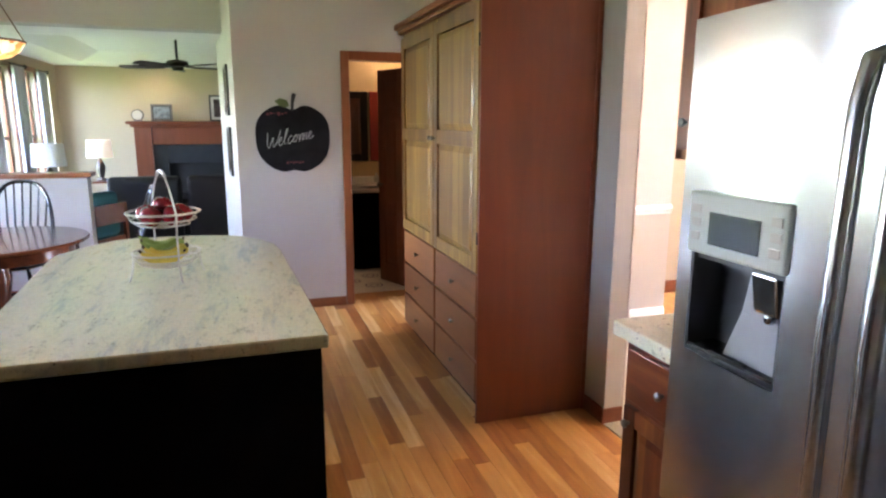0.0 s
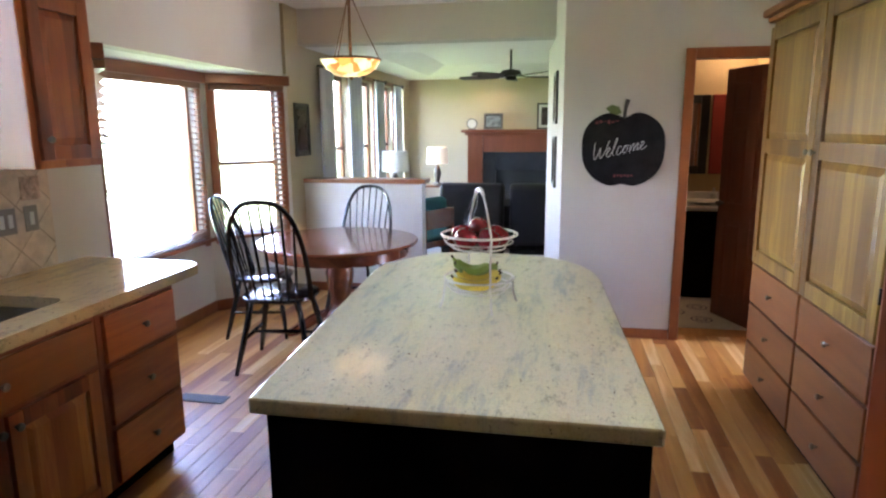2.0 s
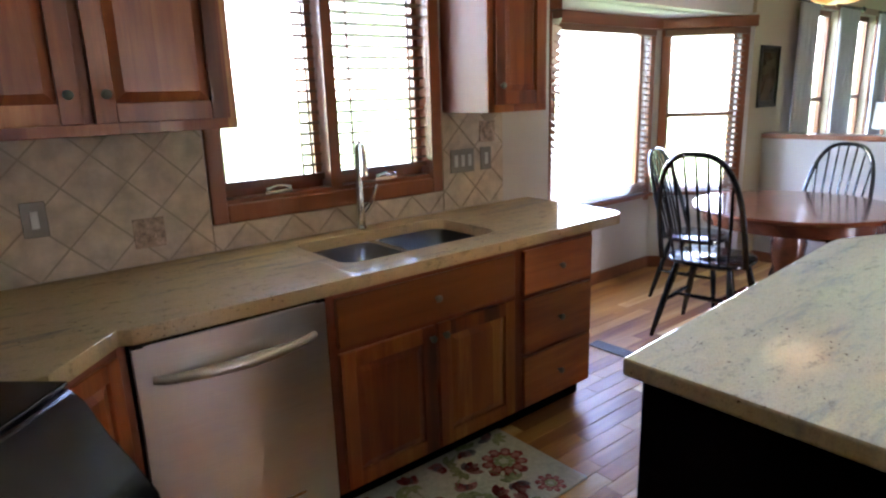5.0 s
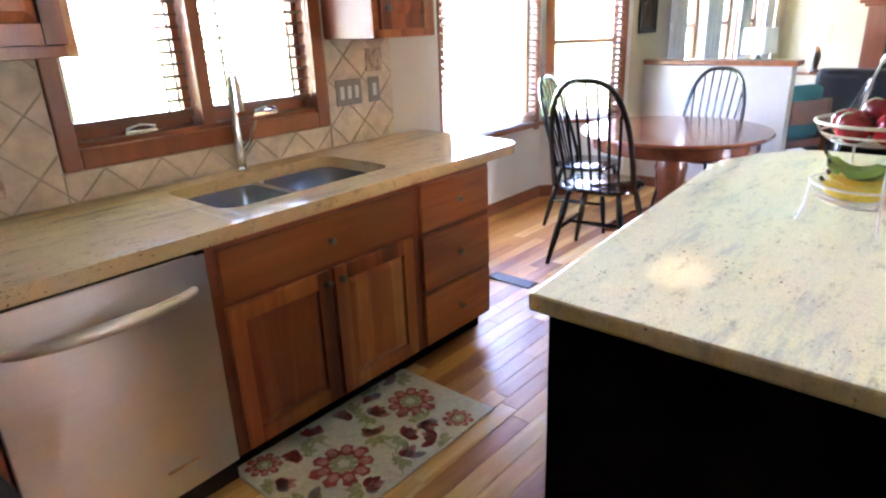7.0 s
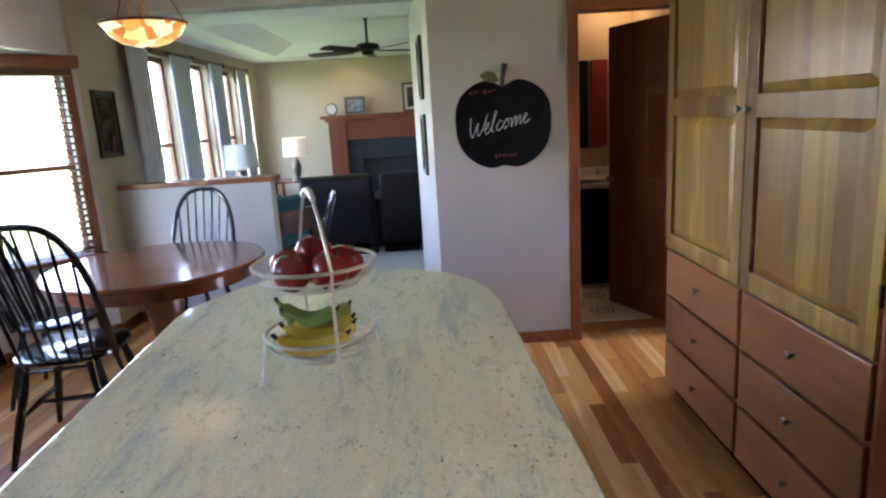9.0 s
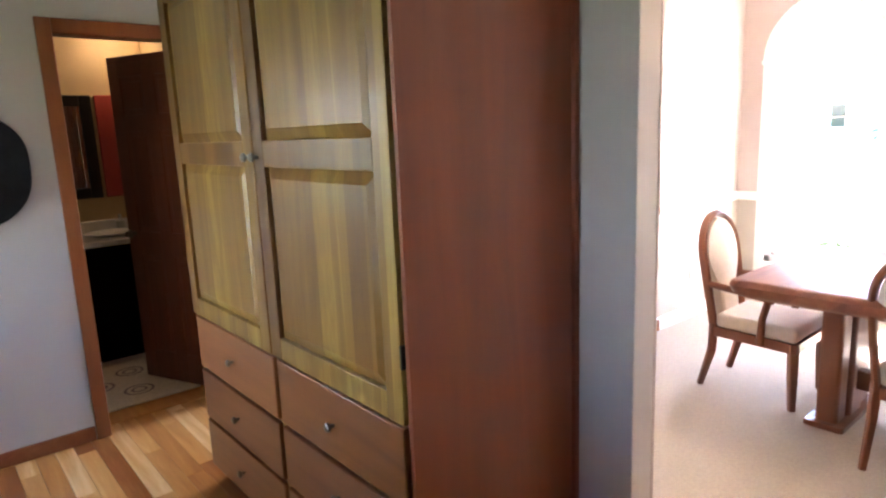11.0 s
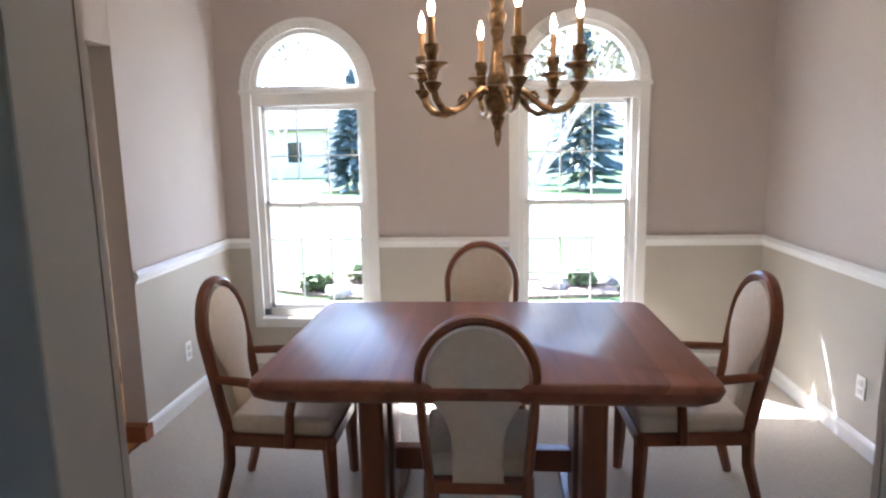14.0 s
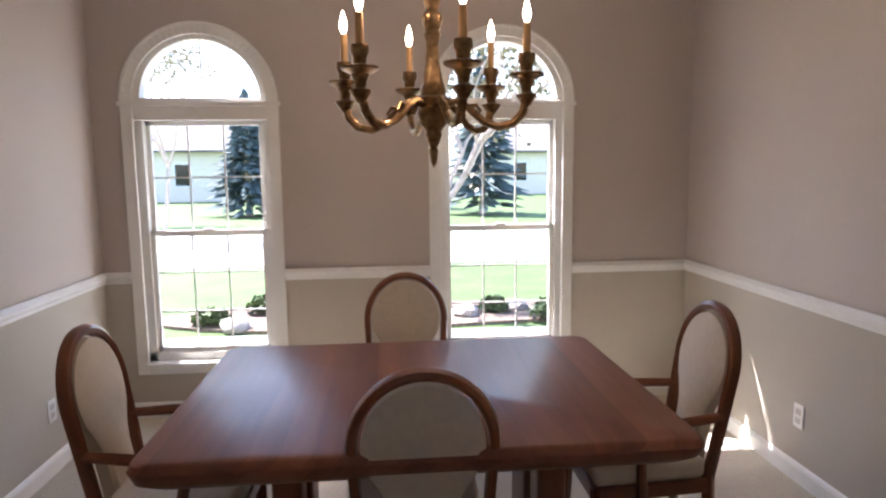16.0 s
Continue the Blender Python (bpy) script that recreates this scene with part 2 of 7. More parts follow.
M_RANGE = plain("black_enamel", (0.004, 0.004, 0.0045), 0.22, vary=0.2, spec=0.3)
M_WIRE = plain("satin_nickel_wire", (0.60, 0.58, 0.54), 0.42, 1.0, 0.05)
M_PLASTIC = plain("grey_plastic", (0.55, 0.58, 0.54), 0.35)
M_DARKPLASTIC = plain("black_plastic", (0.012, 0.013, 0.014), 0.25)
M_SCREEN = plain("dark_screen", (0.01, 0.014, 0.016), 0.08)
M_CREAM = plain("cream_upholstery", (0.60, 0.53, 0.43), 0.85, vary=0.05, scale=30, relief=0.4, relief_scale=500)
M_CARPET = plain("beige_carpet", (0.50, 0.46, 0.38), 0.95, vary=0.09, scale=90, relief=0.9, relief_scale=420)
M_LCARPET = plain("pale_carpet", (0.52, 0.50, 0.47), 0.95, vary=0.08, scale=90, relief=0.9, relief_scale=420)
M_LEATHER = plain("dark_brown_leather", (0.008, 0.0055, 0.006), 0.5, spec=0.25, vary=0.3, scale=14, relief=0.25, relief_scale=180)
M_CURTAIN = plain("pale_grey_curtain", (0.6, 0.6, 0.63), 0.9, vary=0.06, relief=0.3)
M_SHADE = glow("lit_lamp_shade", (1.0, 0.86, 0.66), 0.011)
M_BOWL = glow("stained_glass_bowl", (1.0, 0.66, 0.25), 0.036, 16.0)
M_FLAME = glow("lit_flame_bulb", (1.0, 0.80, 0.55), 4.0)
M_GLASS = glass("window_glass")
M_BLIND = plain("dark_wood_blind", (0.14, 0.06, 0.028), 0.4)
M_BOARD = plain("chalkboard", (0.007, 0.007, 0.008), 0.8, spec=0.2, vary=0.5, scale=9)
M_CHALK = plain("chalk", (0.4, 0.4, 0.39), 0.95, vary=0.2, scale=120)
M_CHALKRED = plain("red_chalk", (0.13, 0.03, 0.03), 0.95, vary=0.3, scale=60)
M_LEAF = plain("dull_green_leaf", (0.10, 0.13, 0.04), 0.6, vary=0.3)
M_TILE = plain("tumbled_stone_tile", (0.50, 0.42, 0.32), 0.6, vary=0.22, scale=14, relief=0.35, relief_scale=60)
M_GROUT = plain("grout", (0.34, 0.29, 0.22), 0.9, vary=0.1)
M_TILEDECO = plain("carved_stone_tile", (0.38, 0.28, 0.21), 0.6, vary=0.5, scale=40, relief=0.9, relief_scale=45)
M_STONE = plain("slate_surround", (0.016, 0.019, 0.023), 0.4, vary=0.35, spec=0.3)
M_FIREBOX = plain("soot", (0.006, 0.006, 0.006), 0.8)
M_RED = plain("red_cloth", (0.28, 0.03, 0.02), 0.8)
M_TEAL = plain("teal_cushion", (0.02, 0.11, 0.13), 0.9)
M_PHOTO = plain("photo_print", (0.16, 0.2, 0.22), 0.3, vary=0.7, scale=16)
M_PHOTODARK = plain("dark_picture_print", (0.05, 0.035, 0.03), 0.25, vary=0.8, scale=9)
M_MAT = plain("picture_mount", (0.55, 0.53, 0.48), 0.8)
M_FRAMEBLACK = plain("black_frame", (0.01, 0.009, 0.008), 0.3)
M_MIRROR = plain("mirror_glass", (0.85, 0.85, 0.85), 0.02, 1.0, 0.0)
M_PORC = plain("white_porcelain", (0.78, 0.78, 0.76), 0.12, vary=0.02)
M_BANANA = plain("banana_skin", (0.60, 0.45, 0.055), 0.45, vary=0.18, scale=22)
M_BANANAGREEN = plain("green_banana_skin", (0.17, 0.24, 0.035), 0.45, vary=0.25, scale=16)
M_APPLE = plain("red_apple_skin", (0.20, 0.012, 0.016), 0.2, vary=0.5, scale=28, coat=0.3)
M_STEM = plain("brown_stem", (0.05, 0.03, 0.015), 0.7)
M_STICKER = plain("blue_sticker", (0.15, 0.22, 0.5), 0.4)

# ---- mesh tools ----


def box(bm, a, b, mat_index=0):
    x0, y0, z0 = (min(p, q) for p, q in zip(a, b))
    x1, y1, z1 = (max(p, q) for p, q in zip(a, b))
    v = [bm.verts.new(c) for c in ((x0, y0, z0), (x1, y0, z0), (x1, y1, z0), (x0, y1, z0), (x0, y0, z1), (x1, y0, z1), (x1, y1, z1), (x0, y1, z1))]
    for f in ((0, 3, 2, 1), (4, 5, 6, 7), (0, 1, 5, 4), (1, 2, 6, 5), (2, 3, 7, 6), (3, 0, 4, 7)):
        bm.faces.new([v[i] for i in f]).material_index = mat_index


def prism(bm, pts, lo, hi, axis="z", mat_index=0):
    """A flat outline, pushed from lo to hi along an axis; pts are the other two coordinates in order."""
    def at(p, h):
        return {"z": (p[0], p[1], h), "x": (h, p[0], p[1]), "y": (p[0], h, p[1])}[axis]
    a = [bm.verts.new(at(p, lo)) for p in pts]
    b = [bm.verts.new(at(p, hi)) for p in pts]
    n = len(pts)
    fs = [bm.faces.new(a), bm.faces.new(b)] + [bm.faces.new((a[i], a[(i + 1) % n], b[(i + 1) % n], b[i])) for i in range(n)]
    for f in fs:
        f.material_index = mat_index


def tube(bm, pts, radii, seg=8, closed=False, mat_index=0, squash=1.0):
    pts = [Vector(p) for p in pts]
    n = len(pts)
    if isinstance(radii, (int, float)):
        radii = [radii] * n
    rings, ref = [], None
    for i, p in enumerate(pts):
        a = pts[(i - 1) % n] if (closed or i > 0) else p
        b = pts[(i + 1) % n] if (closed or i < n - 1) else p
        d = (b - a).normalized()
        if ref is None:
            ref = Vector((0, 0, 1)) if abs(d.z) < 0.9 else Vector((1, 0, 0))
        u = (ref - d * ref.dot(d)).normalized()
        ref = u
        w = d.cross(u)
        rings.append([bm.verts.new(p + radii[i] * (math.cos(t) * u + squash * math.sin(t) * w)) for t in (2 * math.pi * k / seg for k in range(seg))])
    for i in range(n if closed else n - 1):
        r, s = rings[i], rings[(i + 1) % n]
        for k in range(seg):
            bm.faces.new((r[k], r[(k + 1) % seg], s[(k + 1) % seg], s[k])).material_index = mat_index
    if not closed:
        bm.faces.new(rings[0][::-1]).material_index = mat_index
        bm.faces.new(rings[-1]).material_index = mat_index


def lathe(bm, prof, at=(0, 0, 0), seg=24, mat_index=0):
    rings = []
    for r, z in prof:
        rings.append([bm.verts.new((at[0] + max(r, 0.0005) * math.cos(2 * math.pi * k / seg), at[1] + max(r, 0.0005) * math.sin(2 * math.pi * k / seg), at[2] + z)) for k in range(seg)])
    for r, s in zip(rings, rings[1:]):
        for k in range(seg):
            bm.faces.new((r[k], r[(k + 1) % seg], s[(k + 1) % seg], s[k])).material_index = mat_index
    bm.faces.new(rings[0][::-1]).material_index = mat_index
    bm.faces.new(rings[-1]).material_index = mat_index


def done(name, bm, mats, parent=None, bevel=0.0, smooth=False, label="", category="", kind="", group="", segs=2):
    bmesh.ops.recalc_face_normals(bm, faces=bm.faces)
    me = bpy.data.meshes.new(name)
    bm.to_mesh(me)
    bm.free()
    for m in (mats if isinstance(mats, (list, tuple)) else [mats]):
        me.materials.append(m)
    ob = new(name, me)
    if smooth:
        for p in me.polygons:
            p.use_smooth = True
        me.set_sharp_from_angle(angle=radians(38))
    if bevel:
        b = ob.modifiers.new("bevel", "BEVEL")
        b.width, b.segments, b.limit_method, b.angle_limit = bevel, segs, "ANGLE", radians(40)
    ob.parent = parent
    return tagged(ob, label, category, group, kind)


def boxes(name, items, mats, parent=None, bevel=0.003, **kw):
    bm = bmesh.new()
    for it in items:
        box(bm, it[0], it[1], it[2] if len(it) > 2 else 0)
    return done(name, bm, mats, parent, bevel, **kw)


def thing(name, m, label, category, group=""):
    ob = new(name)
    ob.empty_display_size = 0.1
    ob.matrix_world = m
    return tagged(ob, label, category, group)


def arc(cx, cy, r, a0, a1, n, ry=None):
    ry = r if ry is None else ry
    return [(cx + r * math.cos(radians(a0 + (a1 - a0) * i / n)), cy + ry * math.sin(radians(a0 + (a1 - a0) * i / n))) for i in range(n + 1)]


# ---- the large structure ----
WX, EX = -1.25, 2.955          # kitchen walls
NY, SY = 5.453, -0.85
LX = -1.22                     # wall beside the bay and the living room
KC = 2.65                      # kitchen ceiling
DX0, DX1, DY0, DY1, DC = 3.06, 6.71, 0.614, 4.304, 2.80

S = "structure"
boxes("floor", [((-2.6, -1.0, -0.12), (2.95, 6.48, -0.012))], plain("subfloor", (0.05, 0.025, 0.01), 0.8), bevel=0, kind=S, label="natural hickory strip floor with mixed light and brown planks", category="floor")
KFLOOR = bpy.data.objects["floor"]
boxes("floor_living", [((-1.4, 6.48, -0.1), (3.3, 11.0, 0.004))], M_LCARPET, bevel=0, kind=S, label="pale carpet of the living room", category="floor")
boxes("floor_dining", [((2.95, 0.5, -0.1), (6.85, 4.304, 0.006))], M_CARPET, bevel=0, kind=S, label="beige cut-pile carpet of the dining room", category="floor")
boxes("floor_foyer", [((2.95, 4.304, -0.1), (6.85, 7.4, 0.0))], M_FLOOR, bevel=0, kind=S, label="wood floor of the foyer", category="floor")
boxes("floor_bath", [((1.9, 5.58, -0.08), (3.3, 7.4, 0.003))], M_FLOOR, bevel=0, kind=S, label="wood floor of the small bathroom", category="floor")
boxes("ceiling", [((-2.6, -1.0, KC), (3.05, 6.42, KC + 0.1))], M_CEIL, bevel=0, kind=S, label="white kitchen ceiling", category="ceiling")
boxes("ceiling_dining", [((2.95, 0.5, DC), (6.85, 4.42, DC + 0.1))], M_CEIL, bevel=0, kind=S, label="white dining room ceiling", category="ceiling")
boxes("ceiling_foyer", [((2.95, 4.42, DC), (6.85, 7.4, DC + 0.1)), ((1.2, 5.57, 2.42), (2.95, 7.4, 2.5))], M_CEIL, bevel=0, kind=S, label="white ceiling of the foyer and bathroom", category="ceiling")

# living room ceiling with a raised tray
bm = bmesh.new()
o = [(-1.36, 6.56), (3.3, 6.56), (3.3, 10.9), (-1.3, 10.9)]
i1 = [(-0.75, 7.15), (2.8, 7.15), (2.8, 10.1), (-0.75, 10.1)]
i2 = [(-0.45, 7.45), (2.5, 7.45), (2.5, 9.8), (-0.45, 9.8)]
lv = [[bm.verts.new((x, y, z)) for x, y in r] for r, z in ((o, 2.33), (i1, 2.33), (i2, 2.45))]
for r, s in zip(lv, lv[1:]):
    for k in range(4):
        bm.faces.new((r[k], r[(k + 1) % 4], s[(k + 1) % 4], s[k]))
bm.faces.new(lv[2])
done("ceiling_living", bm, M_CEIL, kind=S, label="white tray ceiling of the living room", category="ceiling")
boxes("beam", [((-1.36, 6.42, 2.338), (3.25, 6.64, 2.75))], M_WALL, bevel=0.002, kind=S, label="painted beam between kitchen and living room", category="beam")

# west wall of the kitchen with the sink window; opening y 1.80-2.86, z 1.08-2.24
boxes("wall_west", [((WX - 0.14, SY - 0.1, 0), (WX, 1.80, KC)), ((WX - 0.14, 2.88, 0), (WX, 3.74, KC)), ((WX - 0.14, 1.80, 0), (WX, 2.88, 1.09)), ((WX - 0.14, 1.80, 2.25), (WX, 2.88, KC)),
                    ((WX - 0.14, 3.74, 2.03), (WX, 6.12, KC))], M_WALL, bevel=0, kind=S, label="painted kitchen wall with window and bay openings", category="wall")
boxes("wall_west_living", [((LX - 0.14, 6.12, 0), (LX, 7.05, KC)), ((LX - 0.14, 7.05, 0), (LX, 10.4, 0.55)), ((LX - 0.14, 7.05, 2.15), (LX, 10.4, KC)), ((LX - 0.14, 10.4, 0), (LX, 10.9, KC)),
                           ((LX - 0.14, 7.75, 0.55), (LX, 8.0, 2.15)), ((LX - 0.14, 8.75, 0.55), (LX, 9.0, 2.15)), ((LX - 0.14, 9.7, 0.55), (LX, 9.85, 2.15))], M_WALL_WARM, bevel=0, kind=S, label="warm painted living room wall with tall windows", category="wall")
boxes("wall_south", [((-1.4, SY - 0.12, 0), (3.05, SY, KC))], M_WALL, bevel=0, kind=S, label="painted wall closing the kitchen", category="wall")
boxes("wall_living_far", [((-1.4, 10.8, 0), (3.4, 10.95, 2.6))], M_WALL_WARM, bevel=0, kind=S, label="warm cream living room wall behind the fireplace", category="wall")
boxes("wall_living_east", [((3.2, 7.4, 0), (3.35, 10.9, 2.6))], M_WALL_WARM, bevel=0, kind=S, label="cream wall closing the living room", category="wall")
# wall between kitchen and dining room; doorway y 2.04-2.865
boxes("wall_east", [((EX, SY, 0), (DX0, 2.04, DC)), ((EX, 2.866, 0), (DX0, 4.56, DC)), ((EX, 2.04, 2.36), (DX0, 2.866, DC)), ((EX, 4.56, 2.2), (DX0, 5.57, DC))], M_WALL, bevel=0.004, kind=S, label="painted wall with a cased opening to the dining room", category="wall")
bm = bmesh.new()
prism(bm, [(1.21, NY), (2.06, NY), (2.06, NY + 0.11), (1.3, NY + 0.11), (1.20, 7.4), (1.06, 7.4)], 0, KC)
prism(bm, [(2.06, NY), (2.84, NY), (2.84, NY + 0.11), (2.06, NY + 0.11)], 2.07, KC)
prism(bm, [(2.84, NY), (EX + 0.2, NY), (EX + 0.2, NY + 0.11), (2.84, NY + 0.11)], 0, KC)
done("wall_north", bm, M_WALL, kind=S, label="pale painted wall with the bathroom doorway", category="wall")
boxes("wall_bath", [((1.2, 7.2, 0), (3.3, 7.32, 2.5)), ((2.98, NY + 0.11, 0), (3.1, 7.2, 2.5))], plain("bath_wall_paint", (0.56, 0.42, 0.22), 0.6, vary=0.04), bevel=0, kind=S, label="warm yellow bathroom walls", category="wall")
boxes("wall_half", [((LX, 6.42, 0), (-0.06, 6.56, 1.065))], M_WALL, bevel=0.002, kind=S, label="white half-height wall", category="half wall")
boxes("trim_half_wall_cap", [((LX, 6.385, 1.065), (-0.02, 6.595, 1.105))], M_TRIM_H, bevel=0.006, kind=S, label="oak cap on the half wall", category="trim")

# bay: three sides, from floor to a low head
BAY = [(WX - 0.0, 3.74), (-1.74, 4.25), (-1.74, 5.58), (LX, 6.12)]


def bay_side(name, a, b, w0, w1, sill, head, label, rails=True):
    """One straight side of the bay between two plan points, with a window from w0 to w1 along it, in local x along the wall and y outwards."""
    a, b = Vector((*a, 0)), Vector((*b, 0))
    d = (b - a)
    ln = d.length
    root = thing(name, pose(a.x, a.y, 0, 0, 0, math.degrees(math.atan2(d.y, d.x))), label, "window")
    tagged(root, kind=S)
    T = 0.12
    boxes("wall_panel", [((0, 0, 0), (ln, T, sill)), ((0, 0, head), (ln, T, 2.05)), ((0, 0, sill), (w0, T, head)), ((w1, 0, sill), (ln, T, head))], M_WALL, root, 0)
    c = 0.062
    boxes("casing", [((w0 - c, -0.018, sill - c), (w0, 0, head + c)), ((w1, -0.018, sill - c), (w1 + c, 0, head + c)), ((w0, -0.018, head), (w1, 0, head + c)), ((w0 - c - 0.02, -0.05, sill - 0.03), (w1 + c + 0.02, 0, sill))], M_TRIM, root, 0.004)
    f = 0.035
    fr = [((w0, 0.05, sill), (w0 + f, 0.1, head)), ((w1 - f, 0.05, sill), (w1, 0.1, head)), ((w0, 0.05, sill), (w1, 0.1, sill + f)), ((w0, 0.05, head - f), (w1, 0.1, head))]
    if rails:
        mid = sill + (head - sill) * 0.49
        fr.append(((w0, 0.045, mid - 0.018), (w1, 0.1, mid + 0.018)))
    boxes("sash", fr, M_TRIM, root, 0.003)
    g = boxes("pane", [((w0, 0.072, sill), (w1, 0.076, head))], M_GLASS, root, 0)
    g.visible_shadow = False
    boxes("baseboard", [((0, -0.014, 0), (ln, 0, 0.10))], M_TRIM_H, root, 0.003)
    return root, ln


r1, ln = bay_side("window_bay_near", BAY[0], BAY[1], 0.10, 0.60, 0.66, 1.93, "angled bay window with oak casing and dark blind")
bm = bmesh.new()
for k in range(26):
    z = 0.70 + k * 0.046
    prism(bm, [(-0.075, z), (-0.03, z + 0.022), (-0.03, z + 0.025), (-0.075, z + 0.003)], 0.06, 0.64, "x")
box(bm, (0.05, -0.075, 1.90), (0.65, -0.02, 1.95))
done("blind", bm, M_BLIND, r1, label="lowered dark wooden slat blind")
r2, ln = bay_side("window_bay_middle", BAY[1], BAY[2], 0.10, 1.23, 0.66, 1.95, "large fixed bay window with oak casing", rails=False)
bm = bmesh.new()
for k in range(26):
    z = 0.69 + k * 0.047
    for xa, xb in ((0.10, 0.15), (1.14, 1.225)):
        prism(bm, [(-0.045, z), (-0.0, z + 0.014), (-0.0, z + 0.018), (-0.045, z + 0.004)], xa, xb, "x")
for k in range(4):
    z = 0.675 + k * 0.02
    box(bm, (0.12, -0.03, z), (1.22, 0.02, z + 0.008))
for x in (0.125, 1.18):
    box(bm, (x, -0.024, 0.68), (x + 0.008, -0.020, 1.93))
box(bm, (0.08, -0.05, 1.90), (1.25, 0.0, 1.945))
done("blind", bm, M_BLIND, r2, label="dark slat blind ends")
r3, ln = bay_side("window_bay_far", BAY[2], BAY[3], 0.10, 0.65, 0.66, 1.93, "angled double-hung bay window with oak casing")
bm = bmesh.new()
for k in range(26):
    z = 0.70 + k * 0.046
    prism(bm, [(-0.05, z), (-0.004, z + 0.014), (-0.004, z + 0.018), (-0.05, z + 0.004)], 0.575, 0.67, "x")
for k in range(4):
    box(bm, (0.09, -0.05, 0.675 + k * 0.02), (0.67, -0.01, 0.683 + k * 0.02))
box(bm, (0.61, -0.028, 0.68), (0.618, -0.022, 1.93))
box(bm, (0.06, -0.055, 1.895), (0.69, 0.0, 1.94))
done("blind", bm, M_BLIND, r3, label="open dark wooden slat blind")
bm = bmesh.new()
prism(bm, [(WX - 0.12, 3.66), (-1.9, 4.2), (-1.9, 5.66), (LX - 0.12, 6.2)], 2.03, 2.09)
done("ceiling_bay", bm, M_CEIL, kind=S, label="white low ceiling of the bay", category="ceiling")
# wood head moulding round the bay
bm = bmesh.new()
for (ax, ay), (bx, by) in zip(BAY, BAY[1:]):
    d = Vector((bx - ax, by - ay, 0)).normalized()
    n = Vector((d.y, -d.x, 0))
    if n.x < 0 and abs(n.y) < 0.1:
        n = -n
    p = [Vector((ax, ay, 0)), Vector((bx, by, 0)), Vector((bx, by, 0)) + n * 0.07, Vector((ax, ay, 0)) + n * 0.07]
    prism(bm, [(q.x, q.y) for q in p], 1.945, 2.028)
done("trim_bay_head", bm, M_TRIM_H, bevel=0.004, kind=S, label="oak head moulding round the bay", category="trim")

# sink window
root = tagged(thing("window_sink", pose(WX, 0, 0), "twin casement window with oak frame over the sink", "window"), kind=S)
y0, y1, z0, z1 = 1.80, 2.88, 1.09, 2.25
boxes("casing", [((0, y0 - 0.045, z0 - 0.06), (0.022, y0 + 0.02, z1 + 0.06)), ((0, y1 - 0.02, z0 - 0.06), (0.022, y1 + 0.045, z1 + 0.06)), ((0, y0, z1), (0.022, y1, z1 + 0.06)), ((0, y0 + 0.02, z0 - 0.06), (0.022, y1 - 0.02, z0 + 0.012))], M_TRIM, root, 0.006)
boxes("jamb", [((-0.12, y0, z0), (0, y0 + 0.02, z1)), ((-0.12, y1 - 0.02, z0), (0, y1, z1)), ((-0.12, y0 + 0.02, z0), (0.0, y1 - 0.02, z0 + 0.03)), ((-0.12, y0, z1 - 0.02), (0, y1, z1)), ((-0.12, 2.295, z0 + 0.03), (0.012, 2.35, z1 - 0.02))], M_TRIM, root, 0.003)
for ya, yb in ((1.825, 2.29), (2.355, 2.855)):
    s = 0.03
    boxes("sash", [((-0.1, ya, z0 + 0.03), (-0.06, ya + s, z1 - 0.02)), ((-0.1, yb - s, z0 + 0.03), (-0.06, yb, z1 - 0.02)), ((-0.1, ya, z0 + 0.03), (-0.06, yb, z0 + 0.075)), ((-0.1, ya, z1 - 0.05), (-0.06, yb, z1 - 0.02))], M_TRIM, root, 0.003)
    boxes("pane", [((-0.082, ya, z0 + 0.05), (-0.078, yb, z1 - 0.03))], M_GLASS, root, 0).visible_shadow = False
    bm = bmesh.new()
    ym = (ya + yb) / 2
    box(bm, (-0.045, ym - 0.06, z0 + 0.031), (-0.015, ym + 0.06, z0 + 0.045))
    tube(bm, [(-0.03, ym - 0.05, z0 + 0.05), (-0.022, ym, z0 + 0.062), (-0.03, ym + 0.06, z0 + 0.05)], 0.008)
    done("crank", bm, M_CHROME, root, label="chrome window crank", smooth=True)
# blinds of the sink window: one swung to its edge, one half open
bm = bmesh.new()
for k in range(24):
    z = 1.17 + k * 0.045
    box(bm, (-0.05, 2.19, z), (-0.042, 2.285, z + 0.012))
box(bm, (-0.052, 2.19, 1.16), (-0.046, 2.198, 2.23))
box(bm, (-0.052, 2.235, 1.16), (-0.046, 2.243, 2.23))
box(bm, (-0.055, 1.83, 1.155), (-0.03, 2.285, 1.185))
for k in range(22):
    z = 1.20 + k * 0.047
    prism(bm, [(-0.056, z), (-0.012, z + 0.010), (-0.012, z + 0.014), (-0.056, z + 0.004)], 2.36, 2.85, "y")
box(bm, (-0.055, 2.36, 1.165), (-0.012, 2.85, 1.185))
for yy in (2.44, 2.77):
    box(bm, (-0.036, yy, 1.17), (-0.034, yy + 0.012, 2.23))
done("blind", bm, M_BLIND, root, label="open dark wooden slat blinds")

